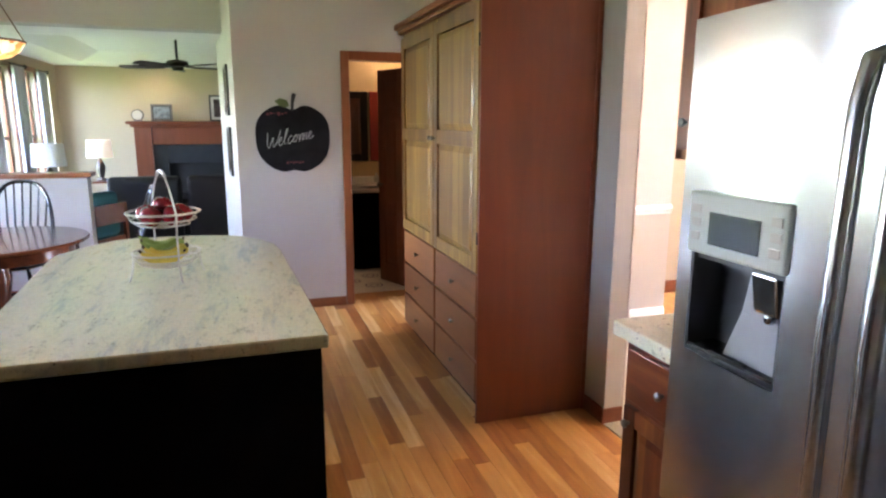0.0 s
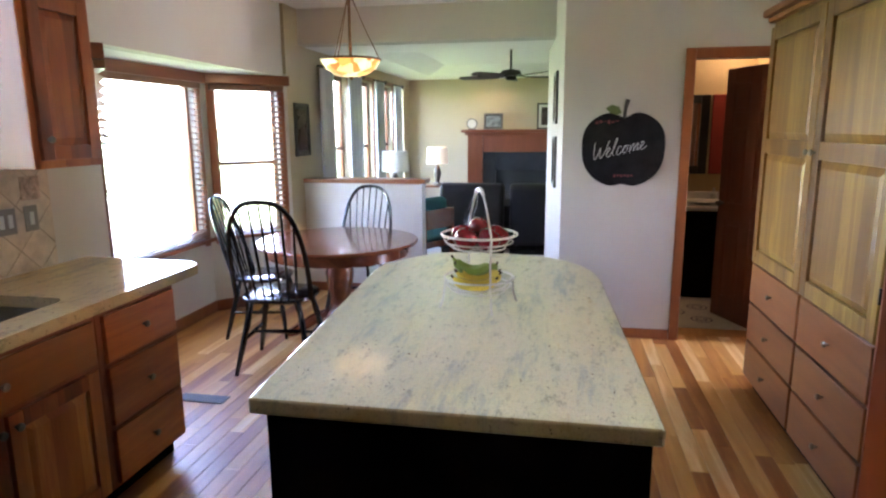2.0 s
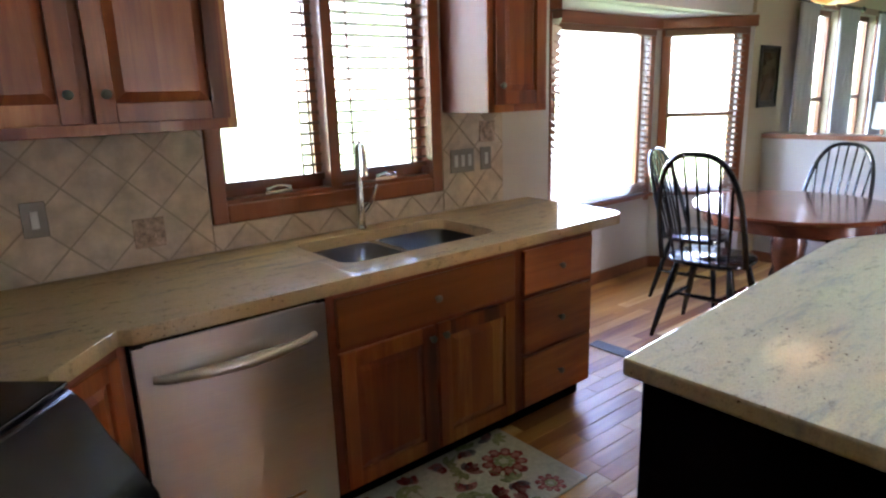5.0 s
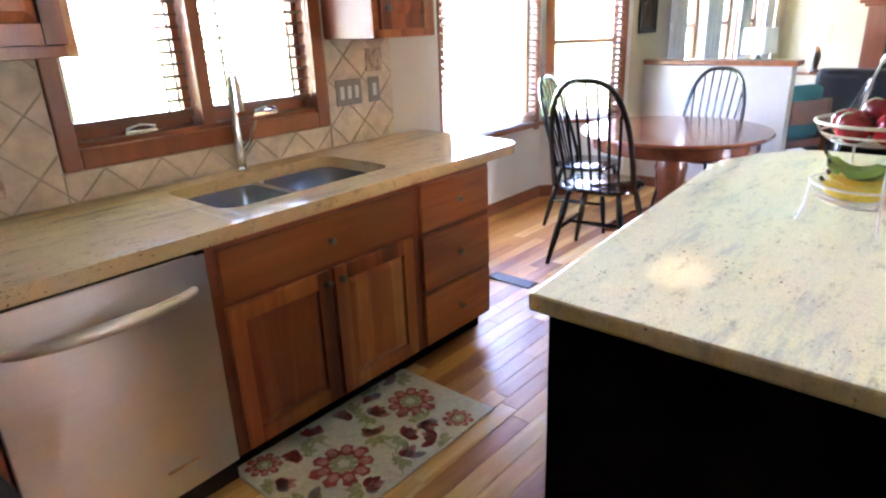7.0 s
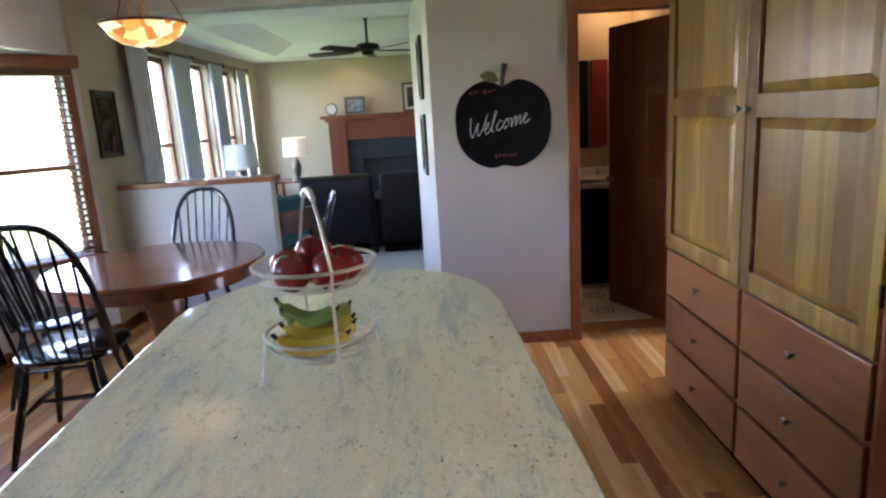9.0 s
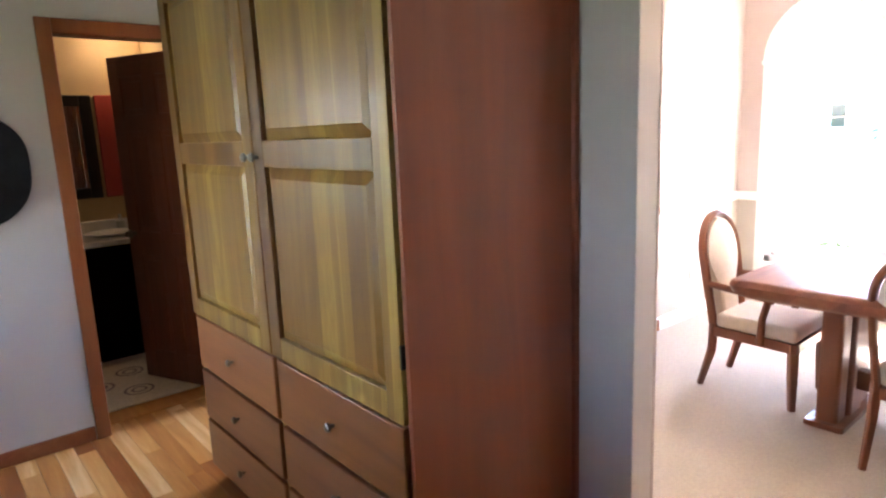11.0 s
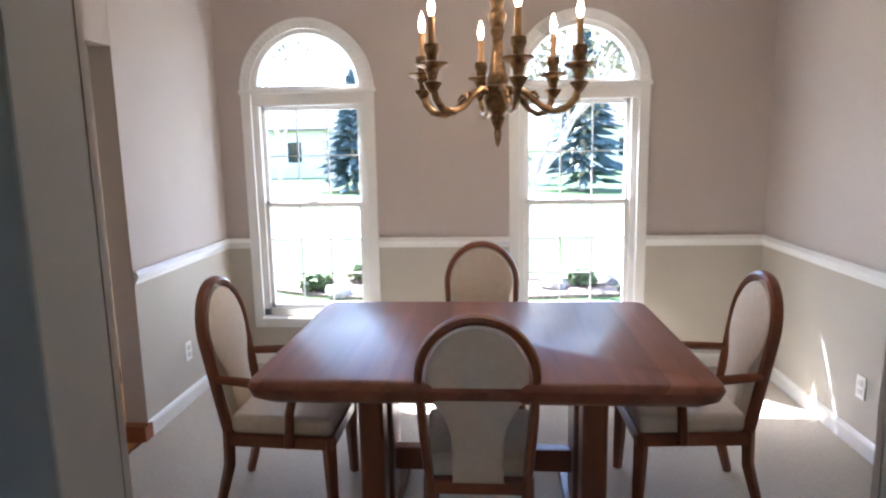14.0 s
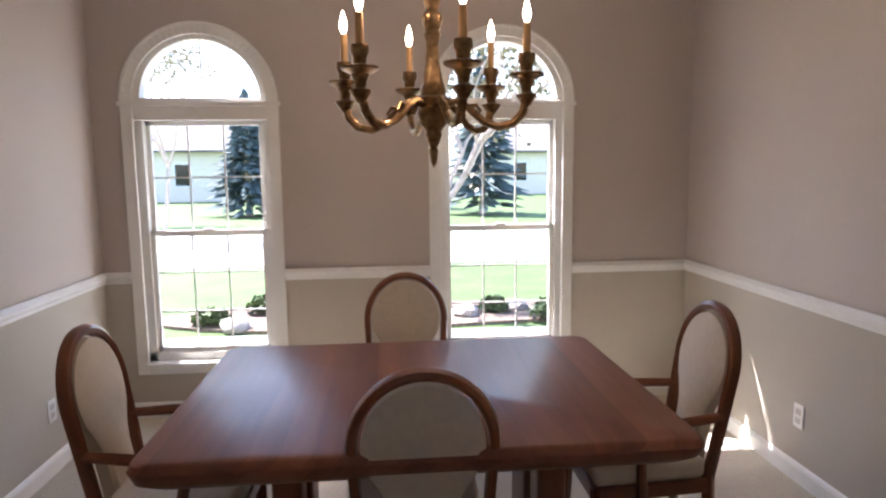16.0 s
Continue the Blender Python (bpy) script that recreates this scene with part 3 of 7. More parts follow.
# living room windows
for k, (ya, yb) in enumerate(((7.05, 7.75), (8.0, 8.75), (9.0, 9.7))):
    root = tagged(thing("window_living_%d" % (k + 1), pose(LX, 0, 0), "tall living room window with dark oak casing", "window"), kind=S)
    boxes("casing", [((0, ya - 0.06, 0.49), (0.02, ya, 2.21)), ((0, yb, 0.49), (0.02, yb + 0.06, 2.21)), ((0, ya, 2.15), (0.02, yb, 2.21)), ((0, ya, 0.49), (0.04, yb, 0.55))], M_TRIM, root)
    boxes("sash", [((-0.1, ya, 0.55), (-0.06, ya + 0.04, 2.15)), ((-0.1, yb - 0.04, 0.55), (-0.06, yb, 2.15)), ((-0.1, ya, 1.33), (-0.06, yb, 1.37)), ((-0.1, ya, 0.55), (-0.06, yb, 0.6)), ((-0.1, ya, 2.1), (-0.06, yb, 2.15))], M_TRIM, root)
    boxes("pane", [((-0.082, ya, 0.55), (-0.078, yb, 2.15))], M_GLASS, root, 0).visible_shadow = False


def curtain(y0, y1):
    bm = bmesh.new()
    n = 40
    a, b = [], []
    for i in range(n + 1):
        y = y0 + (y1 - y0) * i / n
        x = 0.075 + 0.028 * math.sin(i * 1.25) + 0.008 * math.sin(i * 0.5)
        a.append(bm.verts.new((LX + x, y, 0.03)))
        b.append(bm.verts.new((LX + x * 0.9, y, 2.16)))
    for i in range(n):
        bm.faces.new((a[i], a[i + 1], b[i + 1], b[i]))
    o = done("curtain", bm, M_CURTAIN, smooth=True, label="pale grey floor-length curtain on a dark rod", category="curtain", group="living room curtains")
    so = o.modifiers.new("thick", "SOLIDIFY")
    so.thickness = 0.004
    bm = bmesh.new()
    tube(bm, [(LX + 0.075, y0 - 0.05, 2.175), (LX + 0.075, y1 + 0.05, 2.175)], 0.012)
    lathe(bm, [(0.0, -0.03), (0.022, -0.015), (0.026, 0), (0.02, 0.018), (0, 0.03)], (LX + 0.075, y1 + 0.06, 2.175), 12)
    box(bm, (LX, y1, 2.165), (LX + 0.075, y1 + 0.015, 2.185))
    done("rod", bm, M_DARKMETAL, o, smooth=True)


for y0, y1 in ((6.75, 7.12), (7.6, 8.08), (8.65, 9.05), (9.62, 9.98)):
    curtain(y0, y1)

# baseboards and casings of the kitchen
boxes("baseboard", [((1.21, NY - 0.014, 0), (2.03, NY, 0.075)), ((EX - 0.014, 2.866, 0), (EX, 3.06, 0.085)), ((EX - 0.014, 2.852, 0), (DX0, 2.866, 0.085)), ((LX, 6.12, 0), (LX + 0.014, 6.42, 0.09)), ((LX, 6.406, 0), (-0.06, 6.42, 0.09)), ((WX, 3.55, 0), (WX + 0.014, 3.74, 0.09))], M_TRIM_H, bevel=0.004, kind=S, label="oak baseboard", category="baseboard")
root = tagged(thing("door_bath", pose(2.1, NY, 0), "dark six-panel wooden door standing open into the bathroom", "door"), kind=S)
boxes("casing", [((-0.068, -0.02, 0), (0.0, 0, 2.105)), ((0.70, -0.02, 0), (0.768, 0, 2.105)), ((0, -0.02, 2.035), (0.70, 0, 2.105)), ((-0.04, 0, 0), (0, 0.11, 2.07)), ((0.70, 0, 0), (0.74, 0.11, 2.07)), ((0, 0, 2.035), (0.70, 0.11, 2.07))], M_TRIM, root, 0.005)
bm = bmesh.new()
W, Hh, th = 0.68, 2.02, 0.036
box(bm, (0, -th / 2 + 0.006, 0.01), (W, th / 2 - 0.006, Hh))
fx = [(0, 0.1), (0.29, 0.39), (0.58, W)]
for a, b in fx:
    box(bm, (a, -th / 2, 0.01), (b, th / 2, Hh))
for a, b in ((0.01, 0.2), (0.82, 0.97), (1.58, 1.68), (1.9, Hh)):
    for xa, xb in ((0.1, 0.29), (0.39, 0.58)):
        box(bm, (xa, -th / 2, a), (xb, th / 2, b))
for a, b in ((0.2, 0.82), (0.97, 1.58), (1.68, 1.9)):
    for xa, xb in ((0.1, 0.29), (0.39, 0.58)):
        box(bm, (xa + 0.03, -th / 2 + 0.002, a + 0.03), (xb - 0.03, th / 2 - 0.002, b - 0.03))
leaf = done("leaf", bm, M_DOOR, root, 0.003)
leaf.matrix_basis = pose(0.675, 0.125, 0, 0, 0, 113)
bm = bmesh.new()
for s in (-1, 1):
    tube(bm, [(0.62, s * 0.018, 0.96), (0.62, s * 0.04, 0.96), (0.62, s * 0.05, 0.96), (0.62, s * 0.075, 0.96)], [0.012, 0.012, 0.027, 0.018], 12)
for z in (0.25, 1.0, 1.85):
    box(bm, (-0.006, -0.024, z), (0.02, 0.02, z + 0.09))
done("handle", bm, M_KNOB, root, smooth=True).matrix_basis = pose(0.675, 0.125, 0, 0, 0, 113)

# ---- dining room shell ----


def arch_wall(name, x0, x1, y0, y1, top, holes, mats, label):
    """A wall in the y-z plane with arched window holes: (centre, half width, sill, spring)."""
    bm = bmesh.new()
    y = y0
    for c, h, sill, spring in sorted(holes):
        box(bm, (x0, y, 0), (x1, c - h, top))
        box(bm, (x0, c - h, 0), (x1, c + h, sill))
        n = 28
        for i in range(n):
            a, b = c - h + 2 * h * i / n, c - h + 2 * h * (i + 1) / n
            za, zb = (spring + math.sqrt(max(0, h * h - (q - c) ** 2)) for q in (a, b))
            prism(bm, [(a, za), (b, zb), (b, top), (a, top)], x0, x1, "x")
        y = c + h
    box(bm, (x0, y, 0), (x1, y1, top))
    return done(name, bm, mats, kind=S, label=label, category="wall")


WIN = [(3.675, 0.40, 0.34, 1.94), (1.85, 0.40, 0.34, 1.94)]
arch_wall("wall_dining_east", DX1, DX1 + 0.16, 0.5, 4.42, DC, WIN, M_WALL_DINING, "taupe wall with two arched windows")
boxes("wall_dining_south", [((DX0, DY0 - 0.12, 0), (DX1 + 0.16, DY0, DC))], M_WALL_DINING, bevel=0, kind=S, label="taupe dining room wall", category="wall")
boxes("wall_dining_north", [((DX0, DY1, 0), (4.40, DY1 + 0.12, DC)), ((5.5, DY1, 0), (DX1, DY1 + 0.12, DC)), ((4.40, DY1, 2.06), (5.5, DY1 + 0.12, DC))], M_WALL_DINING, bevel=0.003, kind=S, label="taupe wall with an opening to the foyer", category="wall")
boxes("wall_dining_kitchen_side", [((DX0, DY0, 0), (DX0 + 0.012, 2.04, DC)), ((DX0, 2.866, 0), (DX0 + 0.012, DY1, DC)), ((DX0, 2.04, 2.36), (DX0 + 0.012, 2.866, DC))], M_WALL_DINING, bevel=0, kind=S, label="taupe dining room wall beside the kitchen opening", category="wall")
low = [((DX1 - 0.004, DY0, 0), (DX1, 1.39, 0.87)), ((DX1 - 0.004, 2.31, 0), (DX1, 3.215, 0.87)), ((DX1 - 0.004, 4.135, 0), (DX1, DY1, 0.87)), ((DX1 - 0.004, 1.39, 0), (DX1, 2.31, 0.27)), ((DX1 - 0.004, 3.215, 0), (DX1, 4.135, 0.27)),
       ((DX0 + 0.012, DY0, 0), (DX1 - 0.004, DY0 + 0.004, 0.87)), ((5.5, DY1 - 0.004, 0), (DX1 - 0.004, DY1, 0.87)), ((DX0 + 0.012, DY1 - 0.004, 0), (4.40, DY1, 0.87))]
boxes("wall_dining_low_paint", low, M_WALL_LOW, bevel=0, kind=S, label="cream painted wall below the chair rail", category="wall")


def rail(a, b, nx, ny, z, prof):
    """A moulding along a wall from a to b; prof: (out, up) outline."""
    bm = bmesh.new()
    va = [bm.verts.new((a[0] + nx * o, a[1] + ny * o, z + u)) for o, u in prof]
    vb = [bm.verts.new((b[0] + nx * o, b[1] + ny * o, z + u)) for o, u in prof]
    n = len(prof)
    bm.faces.new(va)
    bm.faces.new(vb)
    for i in range(n):
        bm.faces.new((va[i], va[(i + 1) % n], vb[(i + 1) % n], vb[i]))
    return bm


RAILP = [(0, -0.035), (0.008, -0.035), (0.012, -0.015), (0.022, -0.005), (0.026, 0.012), (0.02, 0.02), (0.012, 0.034), (0, 0.036)]
BASEP = [(0, 0), (0.014, 0), (0.014, 0.075), (0.008, 0.09), (0, 0.1)]
SEG = [((DX1 - 0.004, DY0), (DX1 - 0.004, 1.39), -1, 0), ((DX1 - 0.004, 2.31), (DX1 - 0.004, 3.215), -1, 0), ((DX1 - 0.004, 4.135), (DX1 - 0.004, DY1), -1, 0), ((DX0 + 0.012, DY0 + 0.004), (DX1, DY0 + 0.004), 0, 1), ((5.5, DY1 - 0.004), (DX1, DY1 - 0.004), 0, -1), ((DX0 + 0.012, DY1 - 0.004), (4.40, DY1 - 0.004), 0, -1)]
for a, b, nx, ny in SEG:
    done("trim_chair_rail", rail(a, b, nx, ny, 0.89, RAILP), M_WHITE, kind=S, label="white chair rail moulding", category="chair rail")
for a, b, nx, ny in [((DX1 - 0.004, DY0), (DX1 - 0.004, DY1), -1, 0)] + SEG[3:]:
    done("baseboard_dining", rail(a, b, nx, ny, 0, BASEP), M_WHITE, kind=S, label="white dining room baseboard", category="baseboard")
boxes("trim_foyer_corner", [((5.44, DY1 - 0.02, 0), (5.52, DY1 + 0.13, 0.09)), ((4.38, DY1 - 0.0, 0.0), (5.44, DY1 + 0.02, 0.012))], M_TRIM_H, bevel=0.004, kind=S, label="oak baseboard turning into the foyer", category="trim")


def arched_window(k, c, sill, spring, h):
    root = tagged(thing("window_dining_%d" % k, pose(DX1, c, 0), "white arched window with grilles and half-round top", "window"), kind=S)

    def ring(bm, r0, r1, xa, xb, z, n=32):
        out, inn = arc(0, z, r1, 0, 180, n), arc(0, z, r0, 0, 180, n)
        for i in range(n):
            prism(bm, [out[i], out[i + 1], inn[i + 1], inn[i]], xa, xb, "x")
    bm = bmesh.new()
    w = 0.46
    box(bm, (-0.022, -w, sill - 0.06), (0, -h + 0.01, spring))
    box(bm, (-0.022, h - 0.01, sill - 0.06), (0, w, spring))
    box(bm, (-0.03, -w - 0.012, spring - 0.02), (0, w + 0.012, spring + 0.008))
    box(bm, (-0.022, -h + 0.01, sill - 0.06), (0, h - 0.01, sill))
    box(bm, (-0.05, -h, sill - 0.004), (0.1, h, sill + 0.016))
    ring(bm, h - 0.01, w, -0.022, 0, spring + 0.008)
    ring(bm, w - 0.018, w, -0.034, -0.022, spring + 0.008)
    done("casing", bm, M_WHITE, root, 0.004)
    bm = bmesh.new()
    f = 0.05
    ring(bm, h - f, h, 0.0, 0.11, spring + 0.02)
    box(bm, (0.0, -h, spring - 0.1), (0.11, h, spring + 0.03))
    box(bm, (0.02, -h, sill), (0.11, -h + f, spring))
    box(bm, (0.02, h - f, sill), (0.11, h, spring))
    box(bm, (0.02, -h, sill), (0.11, h, sill + 0.07))
    done("frame", bm, M_WHITE, root, 0.003)
    bm = bmesh.new()
    s = 0.028
    mid, top, bot = 1.155, spring - 0.1, sill + 0.07
    g = h - f
    for za, zb, xa in ((bot, mid + 0.018, 0.035), (mid - 0.018, top, 0.065)):
        box(bm, (xa, -g, za), (xa + 0.03, -g + s, zb))
        box(bm, (xa, g - s, za), (xa + 0.03, g, zb))
        box(bm, (xa, -g, za), (xa + 0.03, g, za + s))
        box(bm, (xa, -g, zb - s), (xa + 0.03, g, zb))
    tube(bm, [(0.03, -0.03, mid + 0.024), (0.03, 0.03, mid + 0.024)], 0.008)
    done("sash", bm, M_WHITE, root, 0.002)
    bm = bmesh.new()
    m = 0.005
    for za, zb, xa, rows in ((bot, mid, 0.045, (0.34, 0.67)), (mid, top, 0.075, (0.5,))):
        for q in (-0.107, 0.107):
            box(bm, (xa, q - m, za), (xa + 0.01, q + m, zb))
        for u in rows:
            z = za + (zb - za) * u
            box(bm, (xa, -g, z - m), (xa + 0.01, g, z + m))
    zc = spring + 0.03
    for a in (60, 120):
        p, q = (0.12 * math.cos(radians(a)), zc + 0.12 * math.sin(radians(a))), (g * math.cos(radians(a)), zc + g * math.sin(radians(a)))
        tube(bm, [(0.055, *p), (0.055, *q)], 0.006, 6)
    tube(bm, [(0.055, 0, zc + 0.12), (0.055, 0, zc + g)], 0.006, 6)
    tube(bm, [(0.055, y, z) for y, z in arc(0, zc, 0.12, 0, 180, 12)], 0.006, 6)
    done("grille", bm, M_WHITE, root)
    bm = bmesh.new()
    box(bm, (0.052, -g, bot), (0.055, g, mid))
    box(bm, (0.082, -g, mid), (0.085, g, top))
    prism(bm, arc(0, zc, g, 0, 180, 24), 0.06, 0.063, "x")
    done("pane", bm, M_GLASS, root).visible_shadow = False


for k, (c, h, sill, spring) in enumerate(WIN):
    arched_window(k + 1, c, sill, spring, h)

# foyer beyond the opening
boxes("wall_foyer", [((3.0, 7.3, 0), (6.85, 7.42, DC)), ((DX1, 4.42, 0), (DX1 + 0.15, 4.75, DC)), ((DX1, 5.95, 0), (DX1 + 0.15, 7.4, DC)), ((DX1, 4.75, 2.68), (DX1 + 0.15, 5.95, DC)), ((4.75, 4.95, 0), (6.71, 5.07, DC))], M_WALL_WARM, bevel=0, kind=S, label="cream foyer walls with a tall entry opening", category="wall")
boxes("window_foyer", [((DX1 + 0.03, 4.75, 0), (DX1 + 0.09, 4.84, 2.68)), ((DX1 + 0.03, 5.86, 0), (DX1 + 0.09, 5.95, 2.68)), ((DX1 + 0.03, 4.75, 2.0), (DX1 + 0.09, 5.95, 2.08))], M_TRIM, bevel=0.003, kind=S, label="oak frame of the glazed entry", category="window")
boxes("baseboard_foyer", [((4.75, 4.935, 0), (6.71, 4.95, 0.12))], M_TRIM_H, bevel=0.004, kind=S, label="oak baseboard in the foyer", category="baseboard")
# unseen slab added above the ceilings to stop sun leaking through their joints
boxes("roof", [((-1.42, -1.0, 2.97), (6.88, 11.0, 3.05))], M_CEIL, bevel=0, kind=S, label="unseen slab over the rooms that keeps sun out", category="roof")

# ---- cabinets: local x along the front, front at y = 0 facing -y ----


def panel_door(bm, x0, z0, x1, z1, t=0.02, st=0.06, mats=(0, 0)):
    """Frame and raised panel standing in front of y = 0."""
    box(bm, (x0, -t, z0), (x0 + st, 0, z1), mats[0])
    box(bm, (x1 - st, -t, z0), (x1, 0, z1), mats[0])
    box(bm, (x0 + st, -t, z0), (x1 - st, 0, z0 + st), mats[0])
    box(bm, (x0 + st, -t, z1 - st), (x1 - st, 0, z1), mats[0])
    a, b, c, d = x0 + st, z0 + st, x1 - st, z1 - st
    i = 0.03
    lo = [bm.verts.new(p) for p in ((a, -0.006, b), (c, -0.006, b), (c, -0.006, d), (a, -0.006, d))]
    hi = [bm.verts.new(p) for p in ((a + i, -t + 0.003, b + i), (c - i, -t + 0.003, b + i), (c - i, -t + 0.003, d - i), (a + i, -t + 0.003, d - i))]
    bm.faces.new(hi).material_index = mats[1]
    for k in range(4):
        bm.faces.new((lo[k], lo[(k + 1) % 4], hi[(k + 1) % 4], hi[k])).material_index = mats[1]


def knob(parent, x, z, y=-0.02):
    bm = bmesh.new()
    tube(bm, [(x, y, z), (x, y - 0.012, z), (x, y - 0.016, z), (x, y - 0.024, z), (x, y - 0.028, z)], [0.006, 0.006, 0.014, 0.014, 0.008], 12)
    done("knob", bm, M_KNOB, parent, smooth=True, label="round pewter knob")


def add_door(root, x0, z0, x1, z1, kx=None, kz=None, mat=None):
    bm = bmesh.new()
    panel_door(bm, x0, z0, x1, z1)
    o = done("door", bm, mat or M_CAB, root, 0.0025)
    if kx is not None:
        knob(root, kx, kz)
    return o


def add_drawer(root, x0, z0, x1, z1, mat=None, kn=True):
    o = boxes("drawer_front", [((x0, -0.02, z0), (x1, 0, z1))], mat or M_CAB_H, root, 0.005)
    if kn:
        knob(root, (x0 + x1) / 2, (z0 + z1) / 2)
    return o


def base_body(root, w, d=0.6, h=0.868):
    boxes("body", [((0, 0, 0.10), (w, d, h))], M_CAB_SIDE, root, 0.002)
    boxes("toe_kick", [((0, 0.07, 0), (w, d, 0.10))], M_BLACKPAINT, root, 0)


FX = -0.588                    # front of the west base cabinets
WD = FX - WX - 0.005


def west(y):
    return pose(FX, y, 0, 0, 0, 90)


# drawer base, sink base
c = thing("drawer_cabinet", west(2.79), "reddish cherry base cabinet with three drawers", "cabinet")
boxes("body", [((0, 0, 0.10), (0.51, 0.06, 0.868)), ((0, 0.06, 0.10), (0.51, WD, 0.66)), ((0.06, 0.06, 0.66), (0.51, WD, 0.868))], M_CAB_SIDE, c, 0.002)
boxes("toe_kick", [((0, 0.07, 0), (0.51, WD, 0.10))], M_BLACKPAINT, c, 0)
for z0, z1 in ((0.115, 0.355), (0.375, 0.625), (0.645, 0.845)):
    add_drawer(c, 0.03, z0, 0.49, z1)
c = thing("sink_cabinet", west(1.875), "cherry sink base cabinet with two raised-panel doors", "cabinet")
boxes("body", [((0, 0, 0.10), (0.914, 0.02, 0.868)), ((0, 0.02, 0.10), (0.02, WD, 0.66)), ((0.894, 0.02, 0.10), (0.914, WD, 0.66)), ((0.02, 0.02, 0.10), (0.894, WD, 0.12))], M_CAB_SIDE, c, 0.002)
boxes("toe_kick", [((0, 0.07, 0), (0.914, WD, 0.10))], M_BLACKPAINT, c, 0)
add_drawer(c, 0.03, 0.665, 0.885, 0.845, M_PAN_H)
add_door(c, 0.03, 0.115, 0.448, 0.645, 0.425, 0.60)
add_door(c, 0.466, 0.115, 0.885, 0.645, 0.49, 0.60)
# dishwasher
d = thing("dishwasher", west(1.262), "brushed stainless steel dishwasher with curved bar handle", "dishwasher")
bm = bmesh.new()
prism(bm, [(0.004, -0.022)] + [(0.004 + 0.596 * i / 10, -0.022 - 0.012 * math.sin(math.pi * i / 10)) for i in range(1, 10)] + [(0.6, -0.022), (0.6, 0.0), (0.004, 0.0)], 0.11, 0.858)
done("front", bm, M_STEEL_DW, d, 0.003, smooth=True)
boxes("body", [((0.004, 0.002, 0.02), (0.60, WD, 0.86))], M_DARKPLASTIC, d, 0.002)
boxes("kick_plate", [((0.004, 0.03, 0.0), (0.60, 0.05, 0.10))], M_DARKPLASTIC, d, 0)
bm = bmesh.new()
tube(bm, [(0.05 + 0.5 * i / 12, -0.03 - 0.055 * math.sin(math.pi * i / 12) ** 0.6, 0.752) for i in range(13)], [0.012 + 0.008 * math.sin(math.pi * i / 12) for i in range(13)], 10, squash=1.0)
done("handle", bm, M_WIRE, d, smooth=True, label="curved steel bar handle")
boxes("badge", [((0.36, -0.034, 0.2), (0.47, -0.031, 0.212))], M_CHROME, d, 0.001)
boxes("vent_line", [((0.004, -0.024, 0.852), (0.60, 0.0, 0.862))], M_DARKPLASTIC, d, 0)
# diagonal corner: small cabinet, then the range
bm = bmesh.new()
prism(bm, [(WX + 0.005, SY + 0.005), (-0.40, SY + 0.005), (-0.40, 1.06), (FX, 1.235), (FX, 1.258), (WX + 0.005, 1.258)], 0.1, 0.868)
c = tagged(thing("corner_cabinet", pose(0, 0, 0), "cherry corner base cabinet with an angled door", "cabinet"))
done("body", bm, M_CAB_SIDE, c)
bm = bmesh.new()
prism(bm, [(WX + 0.005, SY + 0.005), (-0.46, SY + 0.005), (-0.46, 1.03), (-0.64, 1.2), (-0.64, 1.258), (WX + 0.005, 1.258)], 0.0, 0.1)
done("toe_kick", bm, M_BLACKPAINT, c)
bm = bmesh.new()
panel_door(bm, 0.16, 0.115, 0.39, 0.845, st=0.05)
dd = done("door", bm, M_CAB, c, 0.0025)
dd.matrix_basis = pose(FX, 1.235, 0, 0, 0, -45.7) @ pose(0, 0, 0, 0, 0, 180) @ pose(-0.41, 0, 0)
bm = bmesh.new()
tube(bm, [(-0.36, 0.04, 0.80), (-0.36, 0.05, 0.80)], 0.014, 10)
done("knob", bm, M_KNOB, c).matrix_basis = pose(FX, 1.235, 0, 0, 0, -45.7) @ pose(0.6, -0.02, -0.1)
r = thing("range", pose(-0.273, 1.085, 0, 0, 0, -43), "black kitchen range with a glossy bowed front", "range")
PROF = [(-0.64, 0.02), (0.06, 0.02), (0.13, 0.10), (0.185, 0.30), (0.19, 0.50), (0.165, 0.66), (0.115, 0.745), (0.075, 0.80), (0.03, 0.885), (0.0, 0.915), (-0.64, 0.915)]
bm = bmesh.new()
prism(bm, PROF, 0.0, 0.76, "x")
done("body", bm, M_RANGE, r, 0.012, smooth=True, segs=3)
boxes("cooktop", [((0.0, -0.64, 0.917), (0.76, -0.005, 0.928))], M_RANGE, r, 0.004)
for cx, cy, q in ((0.2, -0.18, 0.1), (0.56, -0.18, 0.08), (0.2, -0.46, 0.08), (0.56, -0.46, 0.1)):
    bm = bmesh.new()
    tube(bm, [(cx + q * math.cos(a), cy + q * math.sin(a), 0.9285) for a in (2 * math.pi * k / 28 for k in range(28))], 0.0015, 4, closed=True)
    done("burner_ring", bm, M_PLASTIC, r)
bm = bmesh.new()
tube(bm, [(0.10, 0.16, 0.66), (0.11, 0.205, 0.655), (0.65, 0.205, 0.655), (0.66, 0.16, 0.66)], 0.012, 10)
done("handle", bm, M_CHAIRBLACK, r, smooth=True)

# counter with an undermount sink cut out of it
SX0, SX1, SY0, SY1 = -1.13, -0.70, 2.03, 2.80
CTOP, CBOT = 0.92, 0.873


def rounded(x0, y0, x1, y1, r, n=5):
    p = []
    for cx, cy, a in ((x1 - r, y0 + r, -90), (x1 - r, y1 - r, 0), (x0 + r, y1 - r, 90), (x0 + r, y0 + r, 180)):
        p += arc(cx, cy, r, a, a + 90, n)
    return p


bm = bmesh.new()
